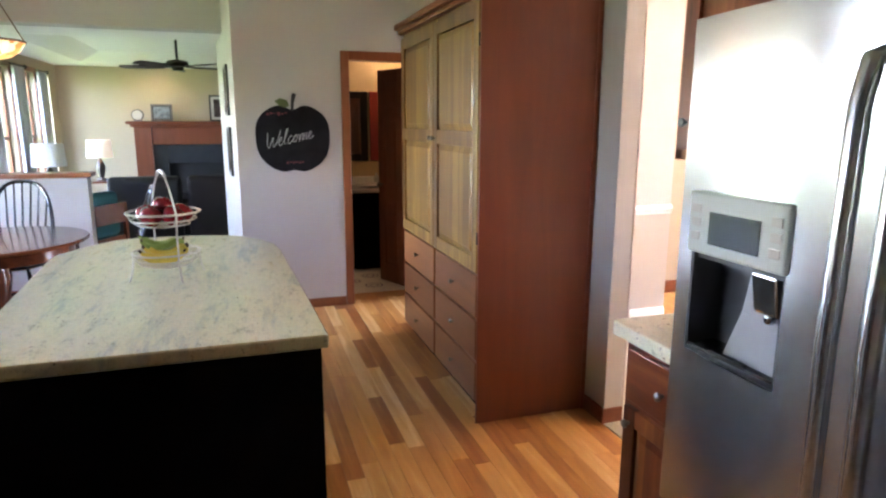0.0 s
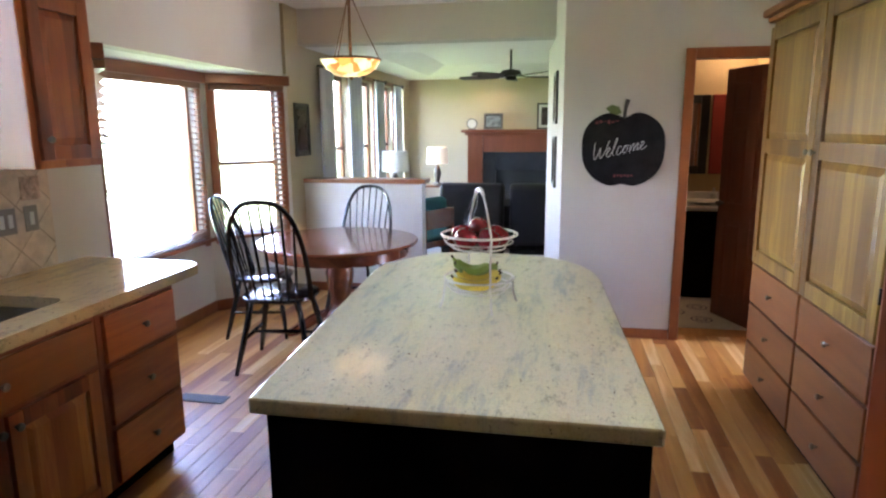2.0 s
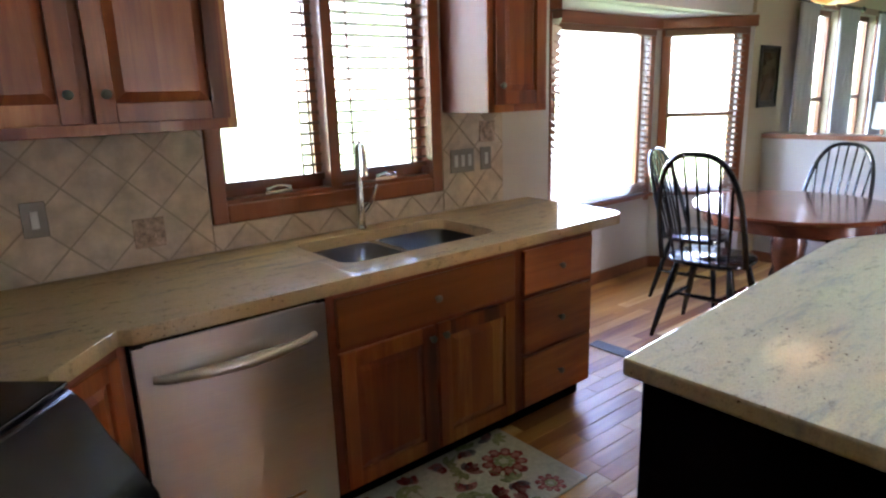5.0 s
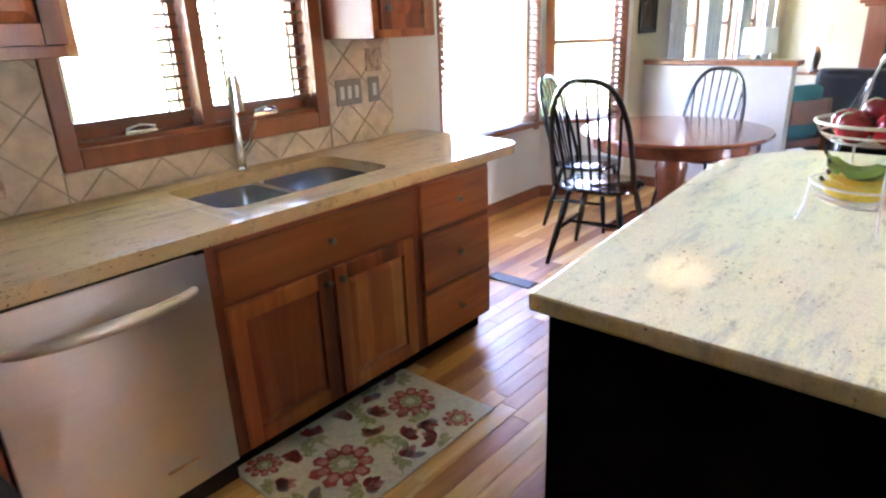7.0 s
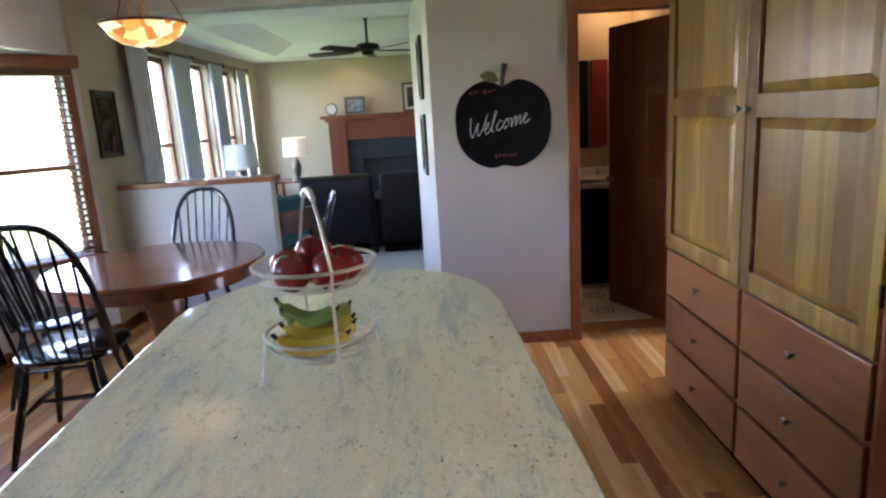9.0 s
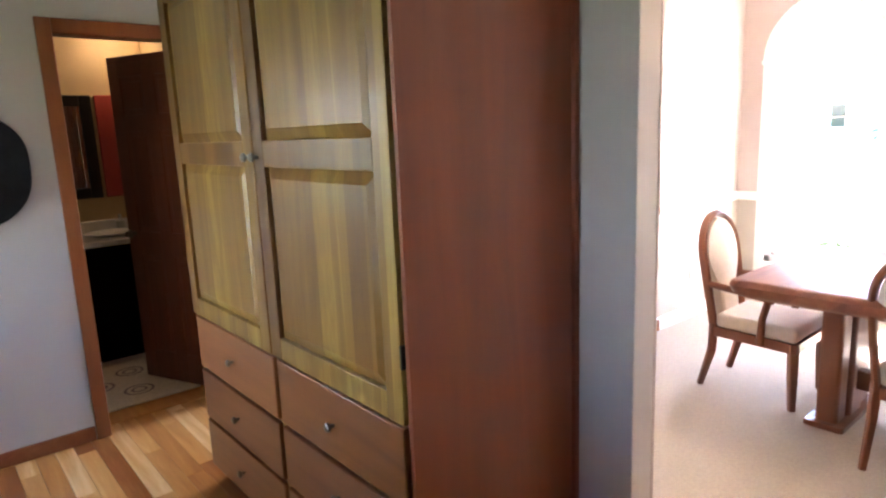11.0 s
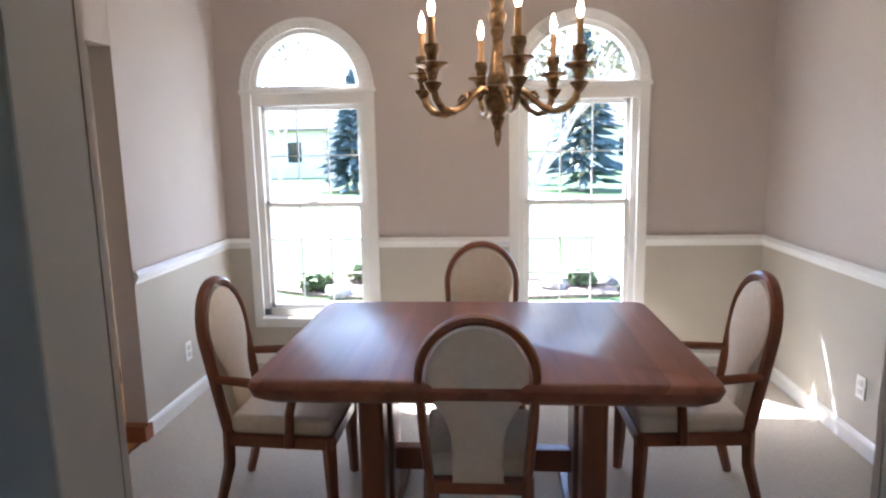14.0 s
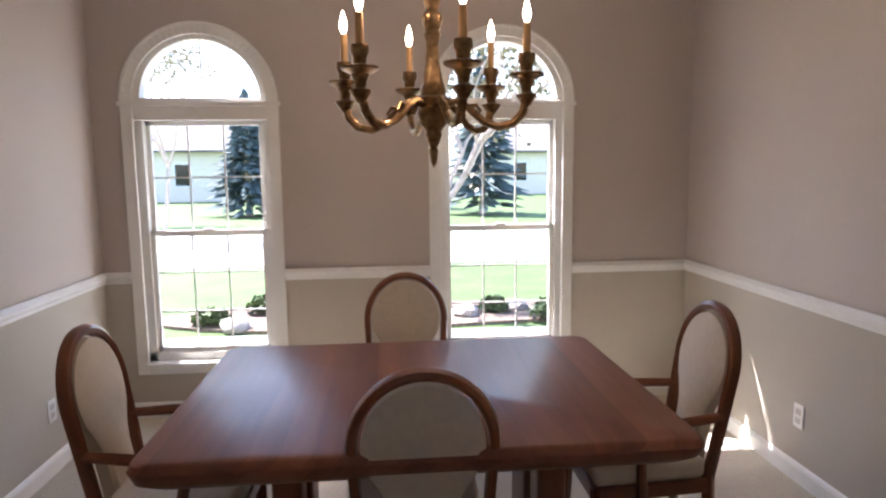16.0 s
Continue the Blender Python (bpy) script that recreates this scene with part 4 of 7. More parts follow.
hole = rounded(SX0, SY0, SX1, SY1, 0.07)
FE = FX + 0.045


def slab_piece(bm, pts):
    prism(bm, pts, CBOT, CTOP)


slab_piece(bm, [(WX, SY + 0.005), (-0.36, SY + 0.005), (-0.36, 1.055), (FE - 0.02, 1.24), (FE, 1.27), (FE, SY0 - 0.05), (WX, SY0 - 0.05)])
slab_piece(bm, [(WX, SY1 + 0.05), (FE, SY1 + 0.05)] + [(FE - 0.12 + 0.12 * math.cos(radians(a)), 3.43 + 0.10 * math.sin(radians(a))) for a in (0, 22, 45, 67, 90)] + [(WX, 3.56)])
# strips behind and in front of the sink, and the rounded corners of its hole
slab_piece(bm, [(WX, SY0 - 0.05), (FE, SY0 - 0.05), (FE, SY0), (WX, SY0)])
slab_piece(bm, [(WX, SY1), (FE, SY1), (FE, SY1 + 0.05), (WX, SY1 + 0.05)])
slab_piece(bm, [(WX, SY0), (SX0, SY0), (SX0, SY1), (WX, SY1)])
slab_piece(bm, [(SX1, SY0), (FE, SY0), (FE, SY1), (SX1, SY1)])
for hx, hy, ccx, ccy, a0 in ((SX1, SY0, SX1 - 0.07, SY0 + 0.07, -90), (SX1, SY1, SX1 - 0.07, SY1 - 0.07, 0), (SX0, SY1, SX0 + 0.07, SY1 - 0.07, 90), (SX0, SY0, SX0 + 0.07, SY0 + 0.07, 180)):
    slab_piece(bm, [(hx, hy)] + arc(ccx, ccy, 0.07, a0, a0 + 90, 6)[::-1])
# west counter wears the backlit copy; its darker tone is painted shade
done("countertop", bm, M_GRANITE_BACKLIT, bevel=0.006, label="polished granite counter with rounded end, toned down as backlit", category="countertop")
bm = bmesh.new()
for y0, y1 in ((SY0 - 0.01, 2.40), (2.43, SY1 + 0.01)):
    for (ra, za), (rb, zb) in zip(((0.0, 0.872), (0.012, 0.76), (0.05, 0.69)), ((0.012, 0.76), (0.05, 0.69), (0.13, 0.685))):
        A, Bq = rounded(SX0 - 0.01 + ra, y0 + ra, SX1 + 0.01 - ra, y1 - ra, 0.07), rounded(SX0 - 0.01 + rb, y0 + rb, SX1 + 0.01 - rb, y1 - rb, 0.045)
        va, vb = [bm.verts.new((*p, za)) for p in A], [bm.verts.new((*p, zb)) for p in Bq]
        for i in range(len(A)):
            bm.faces.new((va[i], va[(i + 1) % len(A)], vb[(i + 1) % len(A)], vb[i]))
    bm.faces.new(vb)
box(bm, (SX0 - 0.01, 2.398, 0.80), (SX1 + 0.01, 2.432, 0.872))
done("sink", bm, M_STEEL_H, smooth=True, label="double-bowl undermount stainless steel sink", category="sink")
bm = bmesh.new()
lathe(bm, [(0.03, 0), (0.03, 0.012), (0.022, 0.02), (0.02, 0.12), (0.017, 0.22)], (-1.185, 2.40, CTOP))
tube(bm, [(-1.185, 2.40, CTOP + 0.2), (-1.185, 2.40, 1.26), (-1.178, 2.40, 1.29), (-1.155, 2.395, 1.31), (-1.125, 2.39, 1.30), (-1.108, 2.385, 1.26), (-1.10, 2.38, 1.17)], [0.014, 0.013, 0.013, 0.013, 0.013, 0.015, 0.018], 10)
tube(bm, [(-1.185, 2.415, 1.0), (-1.18, 2.455, 1.04), (-1.17, 2.485, 1.12)], [0.013, 0.011, 0.008], 8)
done("faucet", bm, M_CHROME, smooth=True, label="tall chrome pull-down faucet behind the sink", category="faucet")

# backsplash of diagonal stone tiles
boxes("backsplash", [((WX, 0.30, 0.923), (WX + 0.006, 1.75, 1.425)), ((WX, 1.75, 0.923), (WX + 0.006, 2.93, 1.028)), ((WX, 2.93, 0.923), (WX + 0.006, 3.36, 1.425))], M_GROUT, bevel=0, kind=S, label="tumbled stone tile backsplash laid diagonally", category="backsplash")
SPLASH = bpy.data.objects["backsplash"]


def clip(poly, ax, lim, keep_less):
    out = []
    for i in range(len(poly)):
        p, q = poly[i], poly[(i + 1) % len(poly)]
        ip, iq = (p[ax] < lim) == keep_less, (q[ax] < lim) == keep_less
        if ip:
            out.append(p)
        if ip != iq:
            s = (lim - p[ax]) / (q[ax] - p[ax])
            out.append((p[0] + s * (q[0] - p[0]), p[1] + s * (q[1] - p[1])))
    return out


def tiles(y0, y1, z0, z1):
    hd = 0.105
    i0, i1 = int(y0 / hd) - 2, int(y1 / hd) + 2
    for i in range(i0, i1):
        for j in range(-1, 8):
            if (i + j) % 2:
                continue
            cyy, cz = i * hd, 0.92 + j * hd
            g = hd - 0.005
            poly = [(cyy - g, cz), (cyy, cz - g), (cyy + g, cz), (cyy, cz + g)]
            for a, lim, k in ((0, y0, False), (0, y1, True), (1, z0, False), (1, z1, True)):
                poly = clip(poly, a, lim, k)
                if len(poly) < 3:
                    break
            if len(poly) < 3 or (max(p[0] for p in poly) - min(p[0] for p in poly)) < 0.015:
                continue
            bm = bmesh.new()
            prism(bm, poly, WX + 0.003, WX + 0.011 + random.uniform(0, 0.0015), "x")
            done("tile", bm, M_TILE, SPLASH)


tiles(0.62, 1.75, 0.925, 1.423)
tiles(1.755, 2.925, 0.925, 1.024)
tiles(2.935, 3.355, 0.925, 1.423)
for y, z in ((1.52, 1.04), (3.24, 1.31)):
    bm = bmesh.new()
    box(bm, (WX + 0.003, y - 0.055, z - 0.055), (WX + 0.016, y + 0.055, z + 0.055))
    for k in range(5):
        a = k * 1.3
        tube(bm, [(WX + 0.016, y + 0.035 * math.cos(a + s * 2.2) * (1 - s * 0.5), z + 0.035 * math.sin(a + s * 2.2) * (1 - s * 0.5)) for s in (0, 0.25, 0.5, 0.75, 1)], 0.006, 6)
    done("tile", bm, M_TILEDECO, SPLASH, 0.003, label="carved accent tile")
for y, w, n, z in ((1.17, 0.075, 1, 1.14), (3.06, 0.16, 3, 1.17), (3.225, 0.075, 1, 1.17)):
    o = thing("switch_plate", pose(WX + 0.0125, y, z), "grey metal switch plate on the tiled backsplash", "switch plate", "backsplash switch plates")
    boxes("plate", [((0, -w / 2, -0.06), (0.006, w / 2, 0.06))], M_PLATE, o, 0.003)
    for k in range(n):
        yc = (k - (n - 1) / 2) * 0.046
        boxes("switch", [((0.006, yc - 0.012, -0.03), (0.010, yc + 0.012, 0.03))], M_PLASTIC, o, 0.002)

# small pendant over the sink
pl = thing("pendant_lamp", pose(-1.0, 2.33, 2.12), "small glass pendant lamp over the sink", "ceiling lamp")
bm = bmesh.new()
lathe(bm, [(0.05, 0.0), (0.075, 0.03), (0.07, 0.10), (0.03, 0.15), (0.026, 0.15), (0.064, 0.10), (0.068, 0.03), (0.044, 0.0)], seg=20)
done("shade", bm, M_SHADE, pl, smooth=True)
bm = bmesh.new()
tube(bm, [(0, 0, 0.15), (0, 0, 0.529)], 0.008, 8)
lathe(bm, [(0.0, -0.03), (0.012, -0.02), (0.016, -0.005), (0.006, 0.0), (0.004, 0.15), (0.03, 0.155), (0.025, 0.17), (0.0, 0.175)], seg=12)
done("rod", bm, M_DARKMETAL, pl, smooth=True)

# wall cabinets


def wall_cabinet(name, m, w, z0, z1, doors, label, d=0.33):
    c = thing(name, m, label, "cabinet")
    boxes("body", [((0, 0.0, z0), (w, d, z1))], M_CAB_SIDE, c, 0.003)
    boxes("face_frame", [((0, -0.004, z0), (0.035, 0, z1)), ((w - 0.035, -0.004, z0), (w, 0, z1)), ((0, -0.004, z0), (w, 0, z0 + 0.035))], M_CAB, c, 0.002)
    boxes("crown", [((-0.015, -0.03, z1), (w + 0.015, d, z1 + 0.025)), ((-0.03, -0.05, z1 + 0.025), (w + 0.03, d, z1 + 0.05))], M_TRIM, c, 0.006)
    n = len(doors)
    for x0, x1, kx in doors:
        bm = bmesh.new()
        panel_door(bm, x0, z0 + 0.035, x1, z1 - 0.03)
        o = done("door", bm, M_CAB, c, 0.0025)
        o.location = (0, -0.005, 0)
        knob(c, kx, z0 + 0.12, -0.025)
    return c


UP = pose(-0.915, 2.945, 0, 0, 0, 90)
wall_cabinet("wall_cabinet", UP, 0.39, 1.415, 2.15, [(0.03, 0.36, 0.06)], "cherry wall cabinet with one raised-panel door")
wall_cabinet("wall_cabinet", pose(-0.915, 0.87, 0, 0, 0, 90), 0.90, 1.415, 2.15, [(0.03, 0.435, 0.40), (0.465, 0.87, 0.50)], "cherry wall cabinet with two raised-panel doors")

# east side: base cabinet, counter, fridge, wall cabinet
c = thing("base_cabinet", pose(2.385, 1.885, 0, 0, 0, -90), "cherry base cabinet with drawer and door beside the fridge", "cabinet")
base_body(c, 0.42, 0.565)
add_drawer(c, 0.025, 0.67, 0.40, 0.845)
add_door(c, 0.025, 0.115, 0.40, 0.65, 0.06, 0.6)
bm = bmesh.new()
prism(bm, rounded(2.345, 1.455, EX - 0.001, 1.925, 0.012, 2), CBOT, CTOP)
done("countertop", bm, M_GRANITE, bevel=0.004, label="short granite counter beside the fridge", category="countertop")
wall_cabinet("wall_cabinet", pose(2.62, 2.02, 0, 0, 0, -90), 0.54, 1.43, 2.15, [(0.03, 0.51, 0.07)], "cherry wall cabinet beside the dining opening")
boxes("wall_tile_strip", [((EX - 0.008, 1.46, 0.922), (EX, 2.03, 1.43))], M_TILE, bevel=0.002, kind=S, label="stone tile backsplash", category="backsplash")

f = thing("refrigerator", pose(2.2, 1.435, 0, 0, 0, -90), "stainless steel side-by-side refrigerator with water dispenser", "refrigerator")
boxes("body", [((0.0, 0.07, 0.03), (0.92, 0.75, 1.77))], plain("grey_fridge_side", (0.22, 0.22, 0.23), 0.4), f, 0.006)
boxes("grille", [((0.01, 0.03, 0.02), (0.91, 0.06, 0.10))], M_DARKPLASTIC, f, 0.003)


def fridge_front(name, x0, x1, z0, z1, hole_box=None):
    """A door whose front bulges outwards; hole_box cuts the dispenser recess."""
    bm = bmesh.new()

    def y(x):
        s = min(1, max(0, (x - x0) / (x1 - x0)))
        return -0.004 - 0.03 * math.sin(math.pi * (0.12 + 0.76 * s))
    xs = [x0 + (x1 - x0) * i / 16 for i in range(17)]
    zs = [z0, z1]
    if hole_box:
        xs = sorted(set(xs + [hole_box[0], hole_box[1]]))
        zs = sorted({z0, hole_box[2], hole_box[3], z1})
    g = {(x, z): bm.verts.new((x, y(x), z)) for x in xs for z in zs}
    for xa, xb in zip(xs, xs[1:]):
        for za, zb in zip(zs, zs[1:]):
            if hole_box and xa >= hole_box[0] - 1e-6 and xb <= hole_box[1] + 1e-6 and za >= hole_box[2] - 1e-6 and zb <= hole_box[3] + 1e-6:
                continue
            bm.faces.new((g[xa, za], g[xb, za], g[xb, zb], g[xa, zb]))
    bk = {x: [bm.verts.new((x, 0.066, z)) for z in (z0, z1)] for x in (x0, x1)}
    for x in (x0, x1):
        bm.faces.new([g[x, z] for z in zs] + [bk[x][1], bk[x][0]])
    for z, k in ((z0, 0), (z1, 1)):
        bm.faces.new([g[x, z] for x in xs] + [bk[x1][k], bk[x0][k]])
    return done(name, bm, M_STEEL, f, smooth=True)


HB = (0.065, 0.325, 1.04, 1.40)
fridge_front("door", 0.004, 0.495, 0.62, 1.77, HB)
fridge_front("door", 0.502, 0.916, 0.62, 1.77)
fridge_front("drawer_front", 0.004, 0.916, 0.11, 0.61)
bm = bmesh.new()
x0, x1, z0, z1 = HB
box(bm, (x0, 0.055, z0), (x1, 0.06, 1.27))
box(bm, (x0 - 0.001, -0.028, z0), (x0 + 0.006, 0.055, 1.27))
box(bm, (x1 - 0.006, -0.030, z0), (x1 + 0.001, 0.055, 1.27))
box(bm, (x0, -0.026, z0), (x1, 0.055, z0 + 0.012))
box(bm, (x0, -0.015, 1.255), (x1, 0.055, 1.27))
done("dispenser_recess", bm, plain("recess_dark_grey", (0.07, 0.072, 0.075), 0.4, 0.3), f)
boxes("dispenser_panel", [((x0 - 0.004, -0.041, 1.27), (x1 + 0.004, 0.0, 1.405))], M_PLASTIC, f, 0.006)
boxes("display", [((x0 + 0.06, -0.0425, 1.295), (x1 - 0.06, -0.0405, 1.365))], M_RANGE, f, 0.001)
for k in range(3):
    for xx in (x0 + 0.022, x1 - 0.022):
        boxes("button", [((xx - 0.013, -0.0435, 1.30 + k * 0.03), (xx + 0.013, -0.0405, 1.318 + k * 0.03))], M_MAT, f, 0.001)
bm = bmesh.new()
prism(bm, [(0.054, 1.235), (0.046, 1.235), (0.03, 1.15), (-0.005, 1.075), (-0.012, 1.056), (0.054, 1.056)], x0 + 0.10, x1 - 0.008, "x")
done("sloping_back", bm, plain("satin_grey_plastic", (0.33, 0.34, 0.36), 0.5, 0.0, 0.05), f, 0.003, label="satin grey sloping back of the dispenser")
bm = bmesh.new()
prism(bm, [(-0.012, 1.255), (0.045, 1.255), (0.042, 1.18), (0.028, 1.165), (0.004, 1.17)], x0 + 0.155, x0 + 0.222, "x")
tube(bm, [(x0 + 0.19, 0.016, 1.17), (x0 + 0.19, 0.014, 1.15)], [0.014, 0.01], 10)
done("spout", bm, M_STEEL_H, f, 0.006)
boxes("drip_tray", [((x0 + 0.01, -0.03, z0 + 0.012), (x1 - 0.01, 0.045, z0 + 0.018)), ((x0 + 0.08, -0.032, z0 + 0.018), (x0 + 0.18, -0.02, z0 + 0.024))], M_DARKPLASTIC, f, 0.001)
for xx in (0.472, 0.545):
    bm = bmesh.new()
    tube(bm, [(xx, -0.02, 0.66), (xx, -0.07, 0.68), (xx, -0.085, 0.80), (xx, -0.092, 1.2), (xx, -0.085, 1.58), (xx, -0.07, 1.645), (xx, -0.02, 1.66)], 0.017, 12)
    done("handle", bm, M_STEEL, f, smooth=True, label="long round steel handle")
boxes("cabinet_over_fridge", [((2.45, 0.5, 1.86), (EX - 0.002, 1.45, 2.2))], M_CAB_SIDE, bevel=0.004, label="cherry cabinet above the refrigerator", category="cabinet")

# pantry: two tall doors over six drawers
PW = 4.60 - 3.062
p = thing("pantry_cabinet", pose(2.345, 4.60, 0, 0, 0, -90), "tall hickory pantry cabinet with two doors and six drawers", "cabinet")
boxes("body", [((0, 0.0, 0.09), (PW - 0.045, EX - 2.35, 2.13)), ((PW - 0.045, 0.05, 0.09), (PW - 0.013, EX - 2.35, 2.13))], M_CAB_SIDE, p, 0.002)
boxes("toe_kick", [((0.0, 0.05, 0), (PW - 0.012, EX - 2.35, 0.09))], M_BLACKPAINT, p, 0)
boxes("side_panel", [((PW - 0.012, -0.03, 0.0), (PW + 0.002, EX - 2.352, 2.13))], M_CAB_SIDE, p, 0.001)
boxes("side_trim", [((PW - 0.01, EX - 2.352 - 0.022, 0.0), (PW + 0.014, EX - 2.351, 2.13))], M_CAB_SIDE, p, 0.003)
boxes("face_frame", [((0, -0.006, 0.09), (0.03, 0, 2.13)), ((PW / 2 - 0.02, -0.006, 0.09), (PW / 2 + 0.02, 0, 2.13)), ((0.03, -0.006, 2.08), (PW - 0.013, 0, 2.13))], M_PAN, p, 0.001)
boxes("crown", [((-0.02, -0.04, 2.13), (PW + 0.01, EX - 2.352, 2.16)), ((-0.035, -0.065, 2.16), (PW + 0.02, EX - 2.352, 2.20))], M_PAN_H, p, 0.01)
half = PW / 2
for x0, x1, kx in ((0.022, half - 0.004, half - 0.03), (half + 0.004, PW - 0.035, half + 0.03)):
    bm = bmesh.new()
    st, t = 0.07, 0.022
    box(bm, (x0, -t, 0.80), (x0 + st, 0, 2.10))
    box(bm, (x1 - st, -t, 0.80), (x1, 0, 2.10))
    for za, zb in ((0.80, 0.875), (1.425, 1.505), (2.03, 2.10)):
        box(bm, (x0 + st, -t, za), (x1 - st, 0, zb))
    for za, zb in ((0.875, 1.425), (1.505, 2.03)):
        a, cc = x0 + st, x1 - st
        i = 0.035
        lo = [bm.verts.new(q) for q in ((a, -0.005, za), (cc, -0.005, za), (cc, -0.005, zb), (a, -0.005, zb))]
        hi = [bm.verts.new(q) for q in ((a + i, -t + 0.002, za + i), (cc - i, -t + 0.002, za + i), (cc - i, -t + 0.002, zb - i), (a + i, -t + 0.002, zb - i))]
        bm.faces.new(hi)
        for k in range(4):
            bm.faces.new((lo[k], lo[(k + 1) % 4], hi[(k + 1) % 4], hi[k]))
    done("door", bm, M_PAN, p, 0.0025).location = (0, -0.006, 0)
    knob(p, kx, 1.455, -0.028)
for x0, x1 in ((0.022, half - 0.012), (half + 0.012, PW - 0.05)):
    for z0, z1 in ((0.10, 0.315), (0.33, 0.545), (0.56, 0.785)):
        o = add_drawer(p, x0, z0, x1, z1, M_PAN_H)
for z in (0.95, 1.9):
    boxes("hinge", [((PW - 0.036, -0.03, z), (PW - 0.026, -0.004, z + 0.06))], M_DARKMETAL, p, 0.001)

# island
isl = thing("kitchen_island", pose(0, 0, 0), "black kitchen island with a curved granite top", "island")
out = [(0.446, 2.062), (1.445, 2.062), (1.43, 2.5), (1.39, 3.45)] + [(1.37, 3.60), (1.32, 3.74), (1.24, 3.86), (1.13, 3.94), (0.98, 3.985), (0.80, 3.99), (0.65, 3.985), (0.55, 3.95), (0.44, 3.80), (0.35, 3.60), (0.345, 3.5)]
bm = bmesh.new()
prism(bm, out, 0.872, 0.916)
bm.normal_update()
# side faces take the darker copy, painting in the shade below the top
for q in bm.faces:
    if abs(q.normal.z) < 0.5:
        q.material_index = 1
done("countertop", bm, [M_GRANITE, M_GRANITE_EDGE_SHADED], isl, 0.008, label="polished cream and grey-green granite top", segs=3)
body = [(0.475, 2.10), (1.425, 2.10), (1.375, 3.3), (1.30, 3.55), (0.55, 3.55), (0.44, 3.35)]
bm = bmesh.new()
prism(bm, body, 0.0, 0.872)
done("body", bm, M_BLACKPAINT, isl, 0.004)
bm = bmesh.new()
for z in (0.83, 0.60, 0.35):
    box(bm, (1.40, 2.16, z - 0.2), (1.432, 2.75, z - 0.005))
done("drawer_front", bm, M_BLACKPAINT, isl, 0.004)

# ---- fruit stand on the island ----
fb = thing("fruit_basket", pose(0.91, 2.99, 0.916, 0, 0, -65), "two-tier nickel wire fruit basket on the island", "fruit basket")
bm = bmesh.new()


def hoop(r, z, rad=0.003):
    tube(bm, [(r * math.cos(a), r * math.sin(a), z) for a in (2 * math.pi * k / 40 for k in range(40))], rad, 6, closed=True)


for r_, z_, w_ in ((0.130, 0.108, 0.0042), (0.118, 0.080, 0.003), (0.095, 0.058, 0.003), (0.045, 0.046, 0.003)):
    hoop(r_, z_, w_)
for r_, z_, w_ in ((0.140, 0.272, 0.0045), (0.124, 0.243, 0.003), (0.098, 0.222, 0.003), (0.045, 0.212, 0.003)):
    hoop(r_, z_, w_)
for k in range(4):
    cs, sn = math.cos(k * math.pi / 2), math.sin(k * math.pi / 2)
    tube(bm, [(q * cs, q * sn, z) for q, z in ((0.157, 0.0035), (0.150, 0.004), (0.141, 0.03), (0.134, 0.075), (0.131, 0.108), (0.121, 0.083), (0.098, 0.06), (0.05, 0.048), (0.0, 0.046))], 0.0036, 6)
    tube(bm, [(q * cs, q * sn, z) for q, z in ((0.141, 0.272), (0.127, 0.245), (0.1, 0.224), (0.05, 0.214), (0.0, 0.212))], 0.0032, 6)
# handle: two posts from the lower rim, through the upper one, meeting in a narrow arch
tube(bm, [(0.131, 0, 0.105), (0.128, 0, 0.19), (0.141, 0, 0.272), (0.112, 0, 0.325), (0.078, 0, 0.378), (0.042, 0, 0.42), (0.0, 0, 0.437), (-0.042, 0, 0.42), (-0.078, 0, 0.378), (-0.112, 0, 0.325), (-0.141, 0, 0.272), (-0.128, 0, 0.19), (-0.131, 0, 0.105)], 0.0038, 8)
tube(bm, [(0.042, 0, 0.42), (0.022, 0, 0.433), (0.0, 0, 0.437), (-0.022, 0, 0.433), (-0.042, 0, 0.42)], 0.0075, 8)
done("wire_frame", bm, M_WIRE, fb, smooth=True)


def apple_fruit(at, r=0.042, tilt=0):
    bm = bmesh.new()
    prof = [(0.004, -0.72), (0.28, -0.85), (0.55, -0.78), (0.82, -0.45), (0.99, 0.02), (0.97, 0.38), (0.75, 0.72), (0.42, 0.84), (0.16, 0.72), (0.02, 0.58)]
    lathe(bm, [(a * r, b * r) for a, b in prof], seg=16)
    tube(bm, [(0, 0, 0.55 * r), (0.003, 0, 0.85 * r), (0.008, 0.003, 1.1 * r)], 0.0022, 6, mat_index=1)
    o = done("apple", bm, [M_APPLE, M_STEM], smooth=True, label="shiny red apple in the upper wire basket", category="apple", group="apples in the basket")
    o.matrix_world = pose(0.91 + at[0], 2.99 + at[1], 0.923 + at[2], tilt, tilt * 0.6, tilt * 3)
    return o


for k in range(5):
    a = k * 1.257 + 0.3
    apple_fruit((0.068 * math.cos(a), 0.068 * math.sin(a), 0.252), 0.045, 15 * (k - 2))
apple_fruit((0.0, 0.0, 0.285), 0.043, 20)


